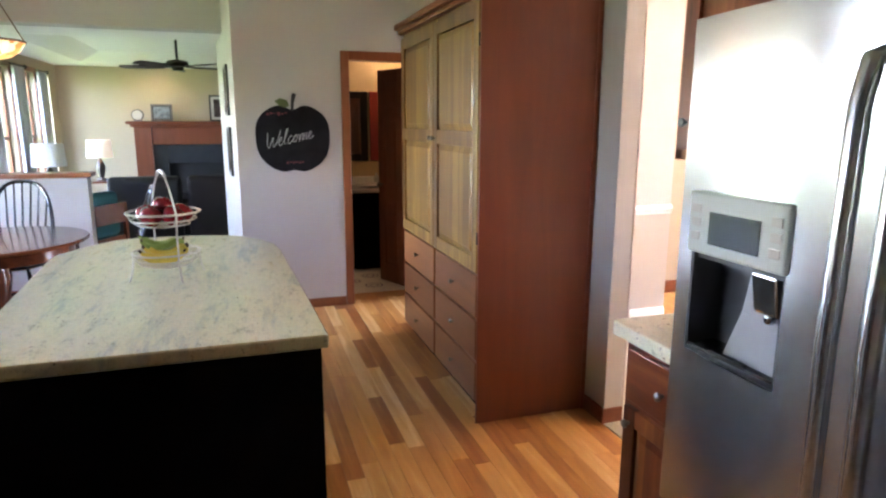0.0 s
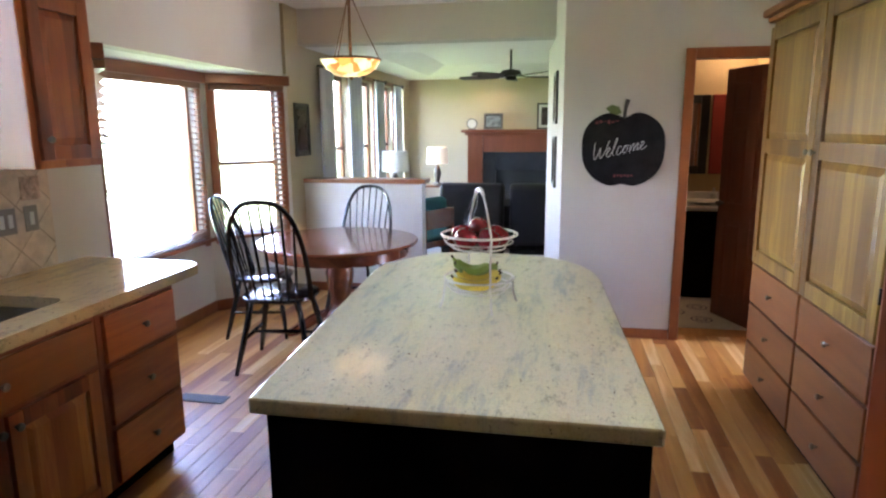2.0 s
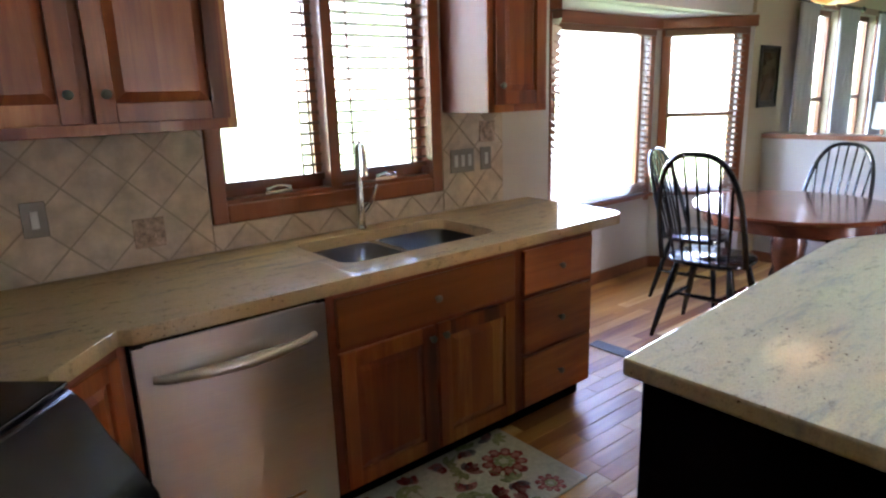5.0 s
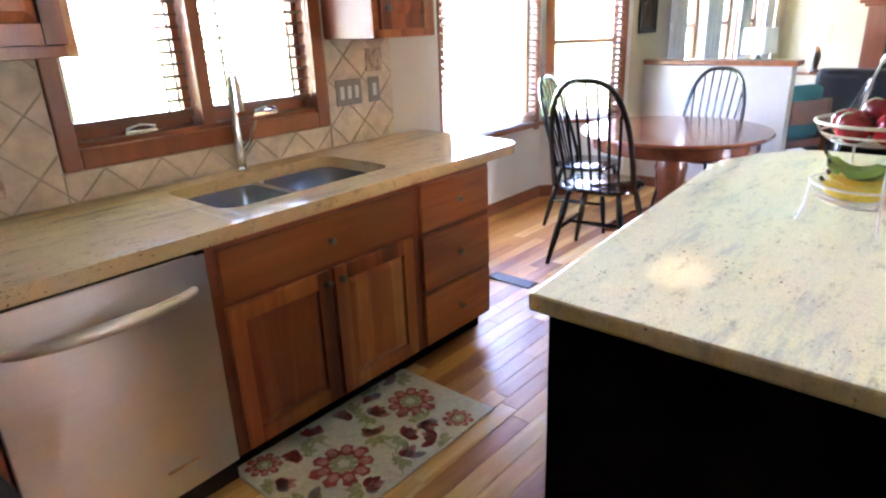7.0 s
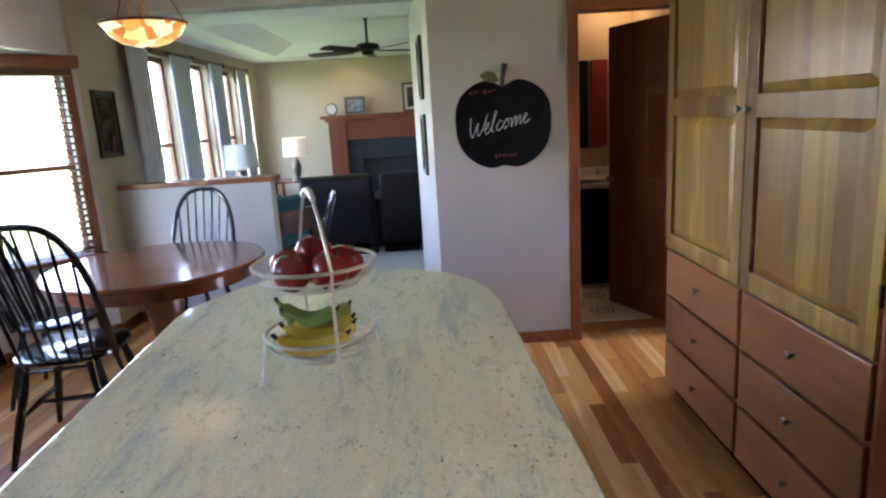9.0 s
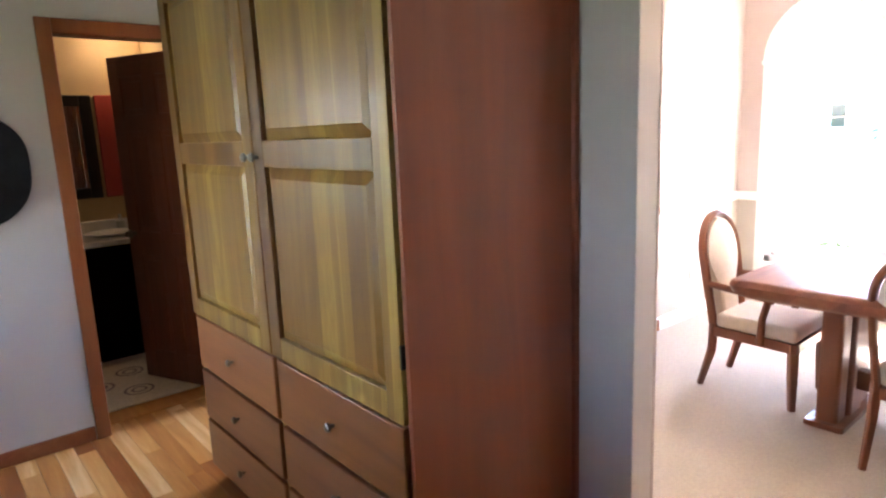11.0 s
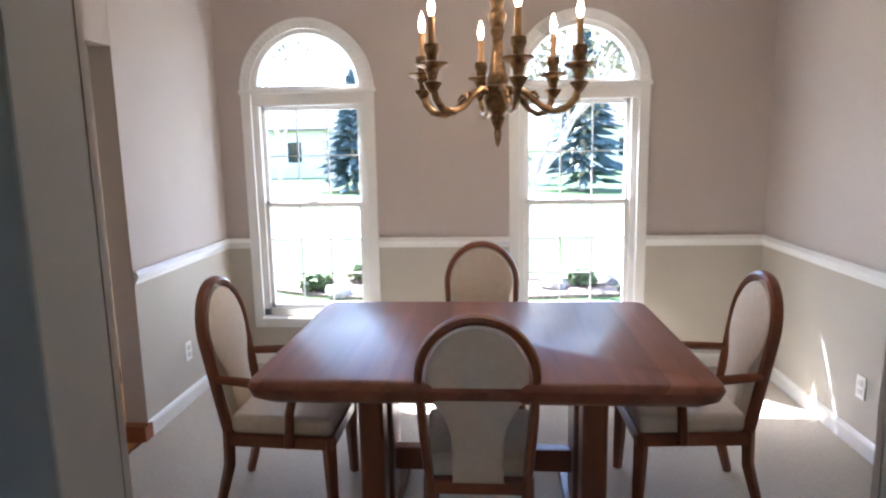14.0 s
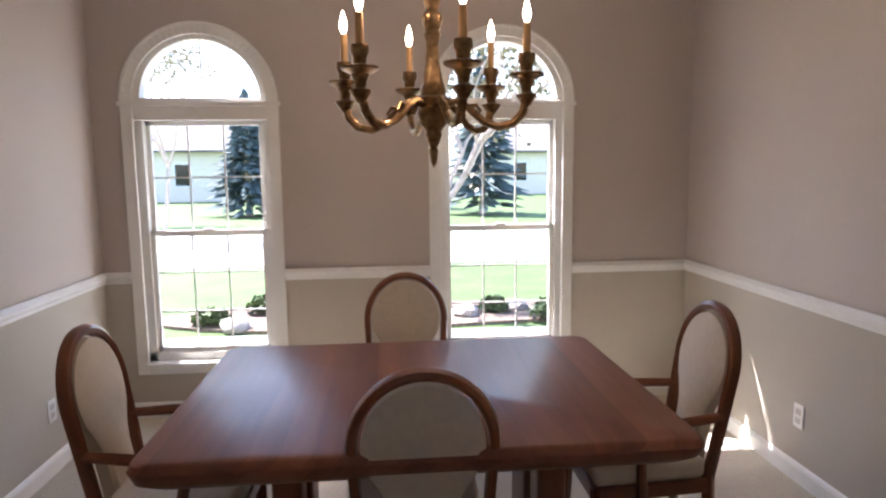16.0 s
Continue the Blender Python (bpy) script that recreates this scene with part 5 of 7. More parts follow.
def banana(turn, tilt, mat, bend=1.0, shift=(0, 0, 0)):
    """One finger of the bunch: it leaves the crown, sags into the bowl and lifts at its tip."""
    bm = bmesh.new()
    n = 16
    pts, rad = [], []
    for k in range(n + 1):
        q = k / n
        a = radians(-62 + 118 * q * bend)
        pts.append((-0.095 + 0.1 * (math.sin(a) + 0.883), 0.0, 0.055 - 0.1 * (math.cos(a) - 0.469)))
        rad.append(0.0055 if q < 0.08 else 0.0085 if q < 0.16 else 0.0055 if q > 0.97 else 0.0095 if q > 0.9 else 0.0185 + 0.0035 * math.sin(math.pi * q))
    tube(bm, pts[:2], rad[:2], 6, mat_index=1)
    tube(bm, pts[1:-1], rad[1:-1], 6)
    tube(bm, pts[-2:], [rad[-2] * 0.6, 0.003], 6, mat_index=1)
    o = done("banana", bm, [mat, M_STEM], smooth=True, label="ripe banana of a bunch in the lower wire basket", category="banana", group="bananas in the basket")
    o.matrix_world = pose(0.91 + shift[0], 2.99 + shift[1], 0.916 + 0.072 + shift[2], 0, 0, turn) @ pose(0, 0, 0, tilt, 0, 0)
    return o


banana(8, 28, M_BANANA, 1.0, (0.0, -0.055, 0.012))
banana(4, 12, M_BANANA, 1.02, (0.008, -0.02, 0.016))
banana(-2, -6, M_BANANA, 0.98, (0.005, 0.022, 0.02))
banana(22, -10, M_BANANAGREEN, 1.0, (-0.005, 0.05, 0.032))
banana(-16, 4, M_BANANAGREEN, 0.95, (-0.02, 0.02, 0.052))

# ---- breakfast table and windsor chairs ----
TC = (-0.44, 5.17)
tb = thing("breakfast_table", pose(*TC, 0), "round dark cherry pedestal table", "table")
bm = bmesh.new()
lathe(bm, [(0.0, 0.715), (0.575, 0.715), (0.60, 0.725), (0.605, 0.738), (0.598, 0.75), (0.0, 0.75)], seg=56)
done("top", bm, M_TABLE, tb, smooth=True)
bm = bmesh.new()
lathe(bm, [(0.50, 0.64), (0.53, 0.64), (0.53, 0.714), (0.0, 0.714)], seg=48)
done("apron", bm, M_TABLE, tb, smooth=True)
bm = bmesh.new()
lathe(bm, [(0.12, 0.08), (0.13, 0.16), (0.09, 0.22), (0.075, 0.30), (0.10, 0.42), (0.11, 0.50), (0.085, 0.58), (0.13, 0.64)], seg=20)
for k in range(4):
    a = k * math.pi / 2 + 0.4
    tube(bm, [(0.08 * math.cos(a), 0.08 * math.sin(a), 0.17), (0.22 * math.cos(a), 0.22 * math.sin(a), 0.13), (0.36 * math.cos(a), 0.36 * math.sin(a), 0.04), (0.42 * math.cos(a), 0.42 * math.sin(a), 0.03)], [0.05, 0.045, 0.035, 0.028], 8)
done("pedestal", bm, M_TABLE, tb, smooth=True)

wc = thing("windsor_chair", pose(-0.62, 4.53, 0, 0, 0, 8) @ Matrix.Scale(1.09, 4), "black lacquered bow-back windsor chair at the round table", "chair", "windsor chairs")
bm = bmesh.new()
pts = []
for k in range(32):
    a = 2 * math.pi * k / 32
    ca, sa = math.cos(a), math.sin(a)
    pts.append((0.225 * math.copysign(abs(ca) ** 0.75, ca), 0.215 * math.copysign(abs(sa) ** 0.8, sa)))
for z0, z1, s0, s1 in ((0.425, 0.44, 0.88, 1.0), (0.44, 0.455, 1.0, 0.99), (0.455, 0.462, 0.99, 0.93)):
    a = [bm.verts.new((x * s0, y * s0, z0)) for x, y in pts]
    b = [bm.verts.new((x * s1, y * s1, z1)) for x, y in pts]
    for i in range(32):
        bm.faces.new((a[i], a[(i + 1) % 32], b[(i + 1) % 32], b[i]))
    if z0 == 0.425:
        bm.faces.new(a)
cv = bm.verts.new((0, 0, 0.448))
for i in range(32):
    bm.faces.new((b[i], b[(i + 1) % 32], cv))
done("seat", bm, M_CHAIRBLACK, wc, smooth=True)
for sx in (-1, 1):
    for y0, y1 in ((0.15, 0.21), (-0.14, -0.24)):
        bm = bmesh.new()
        a, b = Vector((sx * 0.14, y0, 0.43)), Vector((sx * 0.225, y1, 0.0))
        tube(bm, [a.lerp(b, s) for s in (0, 0.15, 0.3, 0.42, 0.5, 0.7, 1)], [0.013, 0.017, 0.021, 0.017, 0.02, 0.018, 0.012], 8)
        done("leg", bm, M_CHAIRBLACK, wc, smooth=True)
bm = bmesh.new()
for sx in (-1, 1):
    tube(bm, [(sx * 0.19, 0.18, 0.2), (sx * 0.19, 0.0, 0.2), (sx * 0.19, -0.19, 0.2)], [0.009, 0.015, 0.009], 8)
tube(bm, [(-0.19, 0, 0.2), (0, 0, 0.2), (0.19, 0, 0.2)], [0.009, 0.015, 0.009], 8)
done("stretcher", bm, M_CHAIRBLACK, wc, smooth=True)


def bow(s):
    """The bow from one side of the seat to the other, s from 0 to 1; leaning back with height."""
    a = math.pi * s
    x = -0.225 * math.copysign(abs(math.cos(a)) ** 0.7, math.cos(a))
    h = 0.60 * abs(math.sin(a)) ** 0.62
    return Vector((x, -0.15 - 0.16 * h / 0.6 - 0.03 * math.sin(a), 0.45 + h))


bm = bmesh.new()
tube(bm, [bow(k / 30) for k in range(31)], 0.0155, 8)
done("bow", bm, M_CHAIRBLACK, wc, smooth=True)
bm = bmesh.new()
for k in range(7):
    x = (k - 3) * 0.048
    best = min((bow(0.5 + 0.5 * j / 60 * (1 if x > 0 else -1)) for j in range(61)), key=lambda q: abs(q.x - x * 1.25))
    tube(bm, [(x, -0.165 - 0.01, 0.45), Vector((x, -0.17, 0.45)).lerp(best, 0.45), best], [0.007, 0.0095, 0.0065], 6)
done("spindle", bm, M_CHAIRBLACK, wc, smooth=True)
copy_thing(wc, pose(-1.06, 5.16, 0, 0, 0, -80) @ Matrix.Scale(0.93, 4))
copy_thing(wc, pose(-0.50, 5.80, 0, 0, 0, 176) @ Matrix.Scale(0.93, 4))
copy_thing(wc, pose(0.24, 5.35, 0, 0, 0, 100) @ Matrix.Scale(0.93, 4))

# hanging lamp
hl = thing("hanging_lamp", pose(-0.24, 5.0, 2.0), "stained-glass bowl lamp hanging on a bronze rod", "ceiling lamp")
bm = bmesh.new()
prof = [(0.0, -0.075), (0.06, -0.072), (0.12, -0.055), (0.17, -0.02), (0.205, 0.035)]
lathe(bm, prof + [(0.195, 0.035), (0.16, -0.012), (0.11, -0.045), (0.0, -0.062)], seg=32)
done("bowl", bm, M_BOWL, hl, smooth=True, label="glowing amber stained-glass bowl")
bm = bmesh.new()
tube(bm, [(0.205 * math.cos(a), 0.205 * math.sin(a), 0.038) for a in (2 * math.pi * k / 40 for k in range(40))], 0.008, 6, closed=True)
tube(bm, [(0, 0, 0.02), (0, 0, 0.645)], 0.011, 8)
lathe(bm, [(0.0, 0.60), (0.04, 0.61), (0.065, 0.64), (0.065, 0.648), (0.0, 0.648)], seg=20)
lathe(bm, [(0.0, -0.10), (0.012, -0.09), (0.018, -0.078), (0.0, -0.07)], seg=12)
for k in range(3):
    a = k * 2 * math.pi / 3 + 0.3
    tube(bm, [(0.2 * math.cos(a), 0.2 * math.sin(a), 0.04), (0.1 * math.cos(a), 0.1 * math.sin(a), 0.25), (0.012 * math.cos(a), 0.012 * math.sin(a), 0.46)], 0.004, 6)
done("rod", bm, plain("lamp_bronze", (0.16, 0.09, 0.045), 0.4, 0.8, 0.2), hl, smooth=True)

# ---- pictures ----


def picture(name, m, w, h, label, art, frame_mat=None, mount=0.03, border=0.025, group=""):
    o = thing(name, m, label, "picture", group)
    boxes("frame", [((-w / 2, -0.02, 0), (-w / 2 + border, 0, h)), ((w / 2 - border, -0.02, 0), (w / 2, 0, h)), ((-w / 2 + border, -0.02, 0), (w / 2 - border, 0, border)), ((-w / 2 + border, -0.02, h - border), (w / 2 - border, 0, h))], frame_mat or M_FRAMEBLACK, o, 0.004)
    boxes("mount", [((-w / 2 + border, -0.008, border), (w / 2 - border, 0, h - border))], M_MAT if mount > 0.03 else M_FRAMEBLACK, o, 0)
    e = border + mount
    boxes("print", [((-w / 2 + e, -0.011, e), (w / 2 - e, -0.007, h - e))], art, o, 0)
    return o


picture("picture", pose(LX + 0.002, 6.40, 1.32, 0, 0, 90), 0.34, 0.49, "black framed dark picture on the wall", M_PHOTODARK, mount=0.03)
wa = math.degrees(math.atan2(7.4 - NY, 1.06 - 1.21))
for z in (1.50, 0.98):
    for s in (0.35, ):
        picture("picture", pose(1.208 - 0.15 * s, NY + 1.95 * s, z + 0.1, 0, 0, wa - 180 ), 0.32, 0.42, "black framed picture on the white side wall", M_PHOTODARK, group="side wall pictures")

# chalkboard apple
ap = thing("apple_chalkboard", pose(1.64, NY - 0.002, 1.14), "apple-shaped chalkboard with a handwritten greeting", "chalkboard")
pts = []
for k in range(64):
    a = 2 * math.pi * k / 64
    x, z = 0.29 * math.sin(a), -math.cos(a)
    ht = 0.275 * z
    xx = x * (1 + 0.06 * z)
    dip = 0.05 * math.exp(-(x / 0.06) ** 2)
    zz = 0.275 + ht + (-dip if z > 0 else 0.55 * dip)
    zz += 0.03 * (abs(x) / 0.29) ** 1.0 * (1 if z < 0 else -0.2) * (1 - abs(x) / 0.29)
    sq = abs(z) ** 0.75 * math.copysign(1, z)
    zz = 0.275 + 0.275 * sq + (-dip if z > 0 else 0.5 * dip)
    pts.append((xx, zz))
bm = bmesh.new()
prism(bm, pts, -0.018, 0.0, "y")
done("board", bm, M_BOARD, ap, 0.004)
bm = bmesh.new()
tube(bm, [(0.0, -0.012, 0.49), (0.005, -0.012, 0.56), (0.02, -0.012, 0.625)], [0.012, 0.013, 0.018], 8)
done("stem", bm, M_FRAMEBLACK, ap, smooth=True)
bm = bmesh.new()
prism(bm, [(-0.02, 0.53), (-0.05, 0.515), (-0.10, 0.53), (-0.135, 0.565), (-0.09, 0.59), (-0.04, 0.575)], -0.024, -0.018, "y")
done("leaf", bm, M_LEAF, ap, 0.002)


def chalk_line(bm, pts, r=0.0031):
    """A smooth chalk stroke through points given in letter heights."""
    p = [Vector((x, y, 0)) for x, y in pts]
    p = [2 * p[0] - p[1]] + p + [2 * p[-1] - p[-2]]
    out_ = []
    for i in range(1, len(p) - 2):
        for k in range(5):
            q = k / 5
            out_.append(0.5 * (2 * p[i] + (p[i + 1] - p[i - 1]) * q + (2 * p[i - 1] - 5 * p[i] + 4 * p[i + 1] - p[i + 2]) * q * q + (3 * p[i] - p[i - 1] - 3 * p[i + 1] + p[i + 2]) * q ** 3))
    out_.append(p[-2])
    tube(bm, [(-0.215 + 0.075 * (v.x + 0.22 * v.y), -0.0186, 0.195 + 0.082 * v.y + 0.0165 * v.x) for v in out_], r, 5)


bm = bmesh.new()
chalk_line(bm, [(-0.1, 1.55), (0.05, 0.5), (0.3, 0.02), (0.5, 0.7), (0.6, 1.0), (0.62, 0.5), (0.8, 0.02), (1.1, 0.6), (1.25, 1.5)])
chalk_line(bm, [(1.2, 0.35), (1.45, 0.5), (1.5, 0.8), (1.32, 0.75), (1.3, 0.2), (1.55, 0.02), (1.85, 0.6), (2.0, 1.4), (1.88, 1.45), (1.82, 0.3), (2.05, 0.02)])
chalk_line(bm, [(2.6, 0.65), (2.4, 0.75), (2.22, 0.35), (2.4, 0.02), (2.7, 0.25), (2.95, 0.72), (2.75, 0.4), (2.95, 0.03), (3.2, 0.4), (2.98, 0.72), (3.35, 0.62)])
chalk_line(bm, [(3.4, 0.7), (3.45, 0.02), (3.6, 0.6), (3.75, 0.7), (3.8, 0.05), (3.98, 0.62), (4.12, 0.66), (4.15, 0.08), (4.4, 0.3), (4.62, 0.6), (4.5, 0.78), (4.38, 0.4), (4.6, 0.03), (4.95, 0.3)])
wr = done("writing", bm, M_CHALK, ap)
tagged(wr, "white chalk lettering")
bm = bmesh.new()
for k in range(6):
    box(bm, (-0.2 + k * 0.028, -0.0192, 0.455 + 0.008 * (k % 3)), (-0.18 + k * 0.028, -0.0182, 0.475 + 0.006 * (k % 2)))
    box(bm, (-0.06 + k * 0.024, -0.0192, 0.075 + 0.006 * (k % 2)), (-0.045 + k * 0.024, -0.0182, 0.095))
done("small_marks", bm, M_CHALKRED, ap)

# ---- rug by the sink ----
rg = thing("floor_rug", pose(-0.42, 2.30, 0.0), "cream kitchen rug with red and green flowers", "rug")


def rug_cloth():
    m, t, q = shader("rug_weave")
    t.links.new(ramp(t, noise_at(t, 60, 3), [(0.3, (0.55, 0.53, 0.45)), (0.7, (0.72, 0.69, 0.60))]), q.inputs["Base Color"])
    q.inputs["Roughness"].default_value = 0.95
    bump(t, q, noise_at(t, 500, 2), 0.5)
    return m


boxes("weave", [((-0.255, -0.43, 0.0005), (0.27, 0.44, 0.009))], rug_cloth(), rg, 0.003)
M_R1 = plain("rug_red", (0.36, 0.075, 0.08), 0.95, vary=0.3, scale=70)
M_R2 = plain("rug_rose", (0.52, 0.24, 0.23), 0.95, vary=0.3, scale=70)
M_R3 = plain("rug_green", (0.36, 0.37, 0.22), 0.95, vary=0.3, scale=70)
M_R4 = plain("rug_blue_grey", (0.26, 0.22, 0.25), 0.95, vary=0.3, scale=70)
rnd = random.Random(4)
bm = bmesh.new()


def petal(cx, cy, a, r0, r1, w, z, mi):
    """One woven petal: a leaf shape from r0 to r1 at the angle a."""
    n = 6
    lf = []
    for k in range(n + 1):
        s = k / n
        lf.append((r0 + (r1 - r0) * s, w * math.sin(math.pi * s) ** 0.7))
    ring = lf + [(r, -q) for r, q in lf[-2:0:-1]]
    ca, sa = math.cos(a), math.sin(a)
    pp = [(cx + r * ca - q * sa, cy + r * sa + q * ca) for r, q in ring]
    pp = [(min(0.262, max(-0.248, x)), min(0.43, max(-0.42, y))) for x, y in pp]
    if len({(round(x, 4), round(y, 4)) for x, y in pp}) < len(pp):
        return
    f = bm.faces.new([bm.verts.new((x, y, z)) for x, y in pp])
    f.material_index = mi
    if f.normal.z < 0:
        f.normal_flip()


for cx, cy, s, tw in ((0.05, -0.16, 1.0, 0.2), (-0.03, 0.27, 0.9, 0.9), (0.2, 0.3, 0.5, 0.4), (-0.17, -0.34, 0.55, 0.1), (0.21, -0.36, 0.5, 0.7)):
    for k in range(9):
        a = tw + k * 0.698
        petal(cx, cy, a, 0.04 * s, rnd.uniform(0.105, 0.135) * s, 0.036 * s, 0.0096, 0)
        petal(cx, cy, a, 0.055 * s, 0.10 * s, 0.017 * s, 0.0100, 1)
        petal(cx, cy, a + 0.35, 0.075 * s, 0.12 * s, 0.010 * s, 0.0101, 4)
    for k in range(7):
        petal(cx, cy, k * 0.9, 0.012 * s, 0.055 * s, 0.016 * s, 0.0104, 2)
    for k in range(5):
        petal(cx, cy, k * 1.257, 0.0, 0.026 * s, 0.010 * s, 0.0108, 4)
for cx, cy in ((-0.16, -0.12), (-0.17, 0.06), (0.12, 0.08), (-0.2, 0.2), (0.2, 0.0), (0.1, -0.36), (-0.05, -0.38), (-0.08, 0.1), (0.1, 0.2), (-0.2, 0.36), (0.22, 0.15), (0.2, -0.2), (-0.12, -0.22), (0.02, 0.02)):
    a0 = rnd.uniform(0, 6)
    hue = rnd.choice((0, 1, 3))
    for k in range(5):
        petal(cx, cy, a0 + k * 0.42, 0.004, rnd.uniform(0.045, 0.08), 0.017, 0.0098, hue if k % 2 else rnd.choice((0, 1, 3)))
    for k in range(4):
        petal(cx, cy, a0 + 3.0 + k * 0.6, 0.01, rnd.uniform(0.05, 0.08), 0.013, 0.0098, 2)
    for k in range(4):
        petal(cx + 0.03 * k * math.cos(a0 + 4.2), cy + 0.03 * k * math.sin(a0 + 4.2), a0 + 4.2 + 0.25 * k, 0.0, 0.045, 0.003, 0.0099, 2)
done("flower_pattern", bm, [M_R1, M_R2, M_R3, M_R4, rug_cloth()], rg)

boxes("floor_vent", [((-1.0, 3.83, 0.0), (-0.7, 3.93, 0.006))] + [((-0.99 + k * 0.03, 3.84, 0.006), (-0.975 + k * 0.03, 3.92, 0.008)) for k in range(10)], M_DARKMETAL, bevel=0.001, label="dark bronze floor register", category="floor vent")

# ---- living room ----
fp = thing("fireplace", pose(0.62, 10.8, 0), "cherry fireplace mantel with dark slate surround", "fireplace")
boxes("mantel_shelf", [((-0.95, -0.30, 1.50), (0.95, -0.002, 1.545)), ((-0.9, -0.25, 1.46), (0.9, -0.002, 1.50))], M_DOOR, fp, 0.01)
boxes("pilaster", [((-0.86, -0.2, 0), (-0.62, -0.002, 1.46)), ((0.62, -0.2, 0), (0.86, -0.002, 1.46)), ((-0.62, -0.18, 1.2), (0.62, -0.002, 1.46)), ((-0.88, -0.22, 0), (-0.6, -0.002, 0.15)), ((0.6, -0.22, 0), (0.88, -0.002, 0.15))], M_DOOR, fp, 0.006)
boxes("surround", [((-0.62, -0.16, 0), (-0.42, -0.002, 1.2)), ((0.42, -0.16, 0), (0.62, -0.002, 1.2)), ((-0.42, -0.16, 0.92), (0.42, -0.002, 1.2))], M_STONE, fp, 0.004)
boxes("firebox", [((-0.42, -0.1, 0), (0.42, -0.002, 0.92))], M_FIREBOX, fp, 0)
picture("photo_frame", pose(0.16, 10.62, 1.545, -8, 0, 0), 0.30, 0.25, "silver framed photo on the mantel", M_PHOTO, M_KNOB, 0.012)
picture("photo_frame", pose(1.0, 10.66, 1.545, -8, 0, 0), 0.34, 0.40, "dark framed photo on the mantel", M_PHOTODARK, None, 0.04)
ck = thing("mantel_clock", pose(-0.17, 10.6, 1.545), "small round pale clock on the mantel", "clock")
bm = bmesh.new()
tube(bm, [(0, -0.02, 0.09), (0, 0.03, 0.09)], 0.085, 24)
box(bm, (-0.06, -0.02, 0), (0.06, 0.03, 0.012))
done("case", bm, M_KNOB, ck, 0.003, smooth=True)
bm = bmesh.new()
tube(bm, [(0, -0.021, 0.09), (0, -0.024, 0.09)], 0.068, 24)
done("dial", bm, M_MAT, ck)


def table_lamp(m, lit, label):
    o = thing("table_lamp", m, label, "lamp", "living room table lamps")
    bm = bmesh.new()
    lathe(bm, [(0.0, 0.0), (0.075, 0.0), (0.075, 0.015), (0.03, 0.03), (0.045, 0.10), (0.06, 0.17), (0.035, 0.26), (0.015, 0.29), (0.012, 0.36), (0, 0.36)], seg=18)
    done("base", bm, M_KNOB, o, smooth=True)
    bm = bmesh.new()
    lathe(bm, [(0.165, 0.31), (0.15, 0.55), (0.145, 0.55), (0.16, 0.31)], seg=28)
    bm.faces.ensure_lookup_table()
    done("shade", bm, lit, o, smooth=True)
    return o


for m, lab in ((pose(-0.62, 10.05, 0.74), "white drum shade"), (pose(-0.72, 7.95, 0.76), "white drum shade")):
    o = table_lamp(m, M_SHADE if m.translation.y > 9 else plain("white_shade", (0.78, 0.77, 0.74), 0.8), "table lamp with a %s" % lab)
    s = thing("side_table", pose(m.translation.x, m.translation.y, 0), "small dark wooden side table under the lamp", "side table", "living room side tables")
    h = m.translation.z
    boxes("top", [((-0.3, -0.25, h - 0.03), (0.3, 0.25, h - 0.001))], M_TABLE, s, 0.006)
    boxes("leg", [((x - 0.02, y - 0.02, 0.004), (x + 0.02, y + 0.02, h - 0.03)) for x in (-0.26, 0.26) for y in (-0.21, 0.21)], M_TABLE, s, 0.003)


def recliner(m):
    o = thing("recliner", m, "dark brown leather recliner seen from behind", "armchair", "leather recliners")
    bm = bmesh.new()
    prism(bm, [(0.0, 0.12), (0.22, 0.12), (0.26, 0.5), (0.16, 0.86), (0.08, 0.9), (-0.02, 0.88), (-0.05, 0.8)], -0.40, 0.40, "x")
    done("back", bm, M_LEATHER, o, 0.05, segs=4, smooth=True)
    boxes("seat", [((-0.32, 0.2, 0.1), (0.32, 0.85, 0.46))], M_LEATHER, o, 0.05, segs=3)
    boxes("arm", [((-0.46, 0.05, 0.06), (-0.31, 0.82, 0.62)), ((0.31, 0.05, 0.06), (0.46, 0.82, 0.62))], M_LEATHER, o, 0.05, segs=3)
    boxes("foot", [((-0.4, 0.05, 0.004), (0.4, 0.75, 0.07))], M_DARKPLASTIC, o, 0.004)
    return o


rc = recliner(pose(0.13, 8.40, 0))
copy_thing(rc, pose(1.0, 8.42, 0))
ch = thing("accent_chair", pose(-0.22, 7.15, 0, 0, 0, 60), "dark wooden chair with a teal cushion", "chair")
boxes("frame", [((-0.24, -0.22, 0.35), (0.24, 0.24, 0.42)), ((-0.24, -0.24, 0.004), (-0.2, -0.2, 0.75)), ((0.2, -0.24, 0.004), (0.24, -0.2, 0.75)), ((-0.24, 0.2, 0.004), (-0.2, 0.24, 0.4)), ((0.2, 0.2, 0.004), (0.24, 0.24, 0.4)), ((-0.2, -0.24, 0.55), (0.2, -0.2, 0.75))], M_TABLE, ch, 0.006)
boxes("cushion", [((-0.2, -0.19, 0.42), (0.2, -0.05, 0.86))], M_TEAL, ch, 0.05, segs=4)

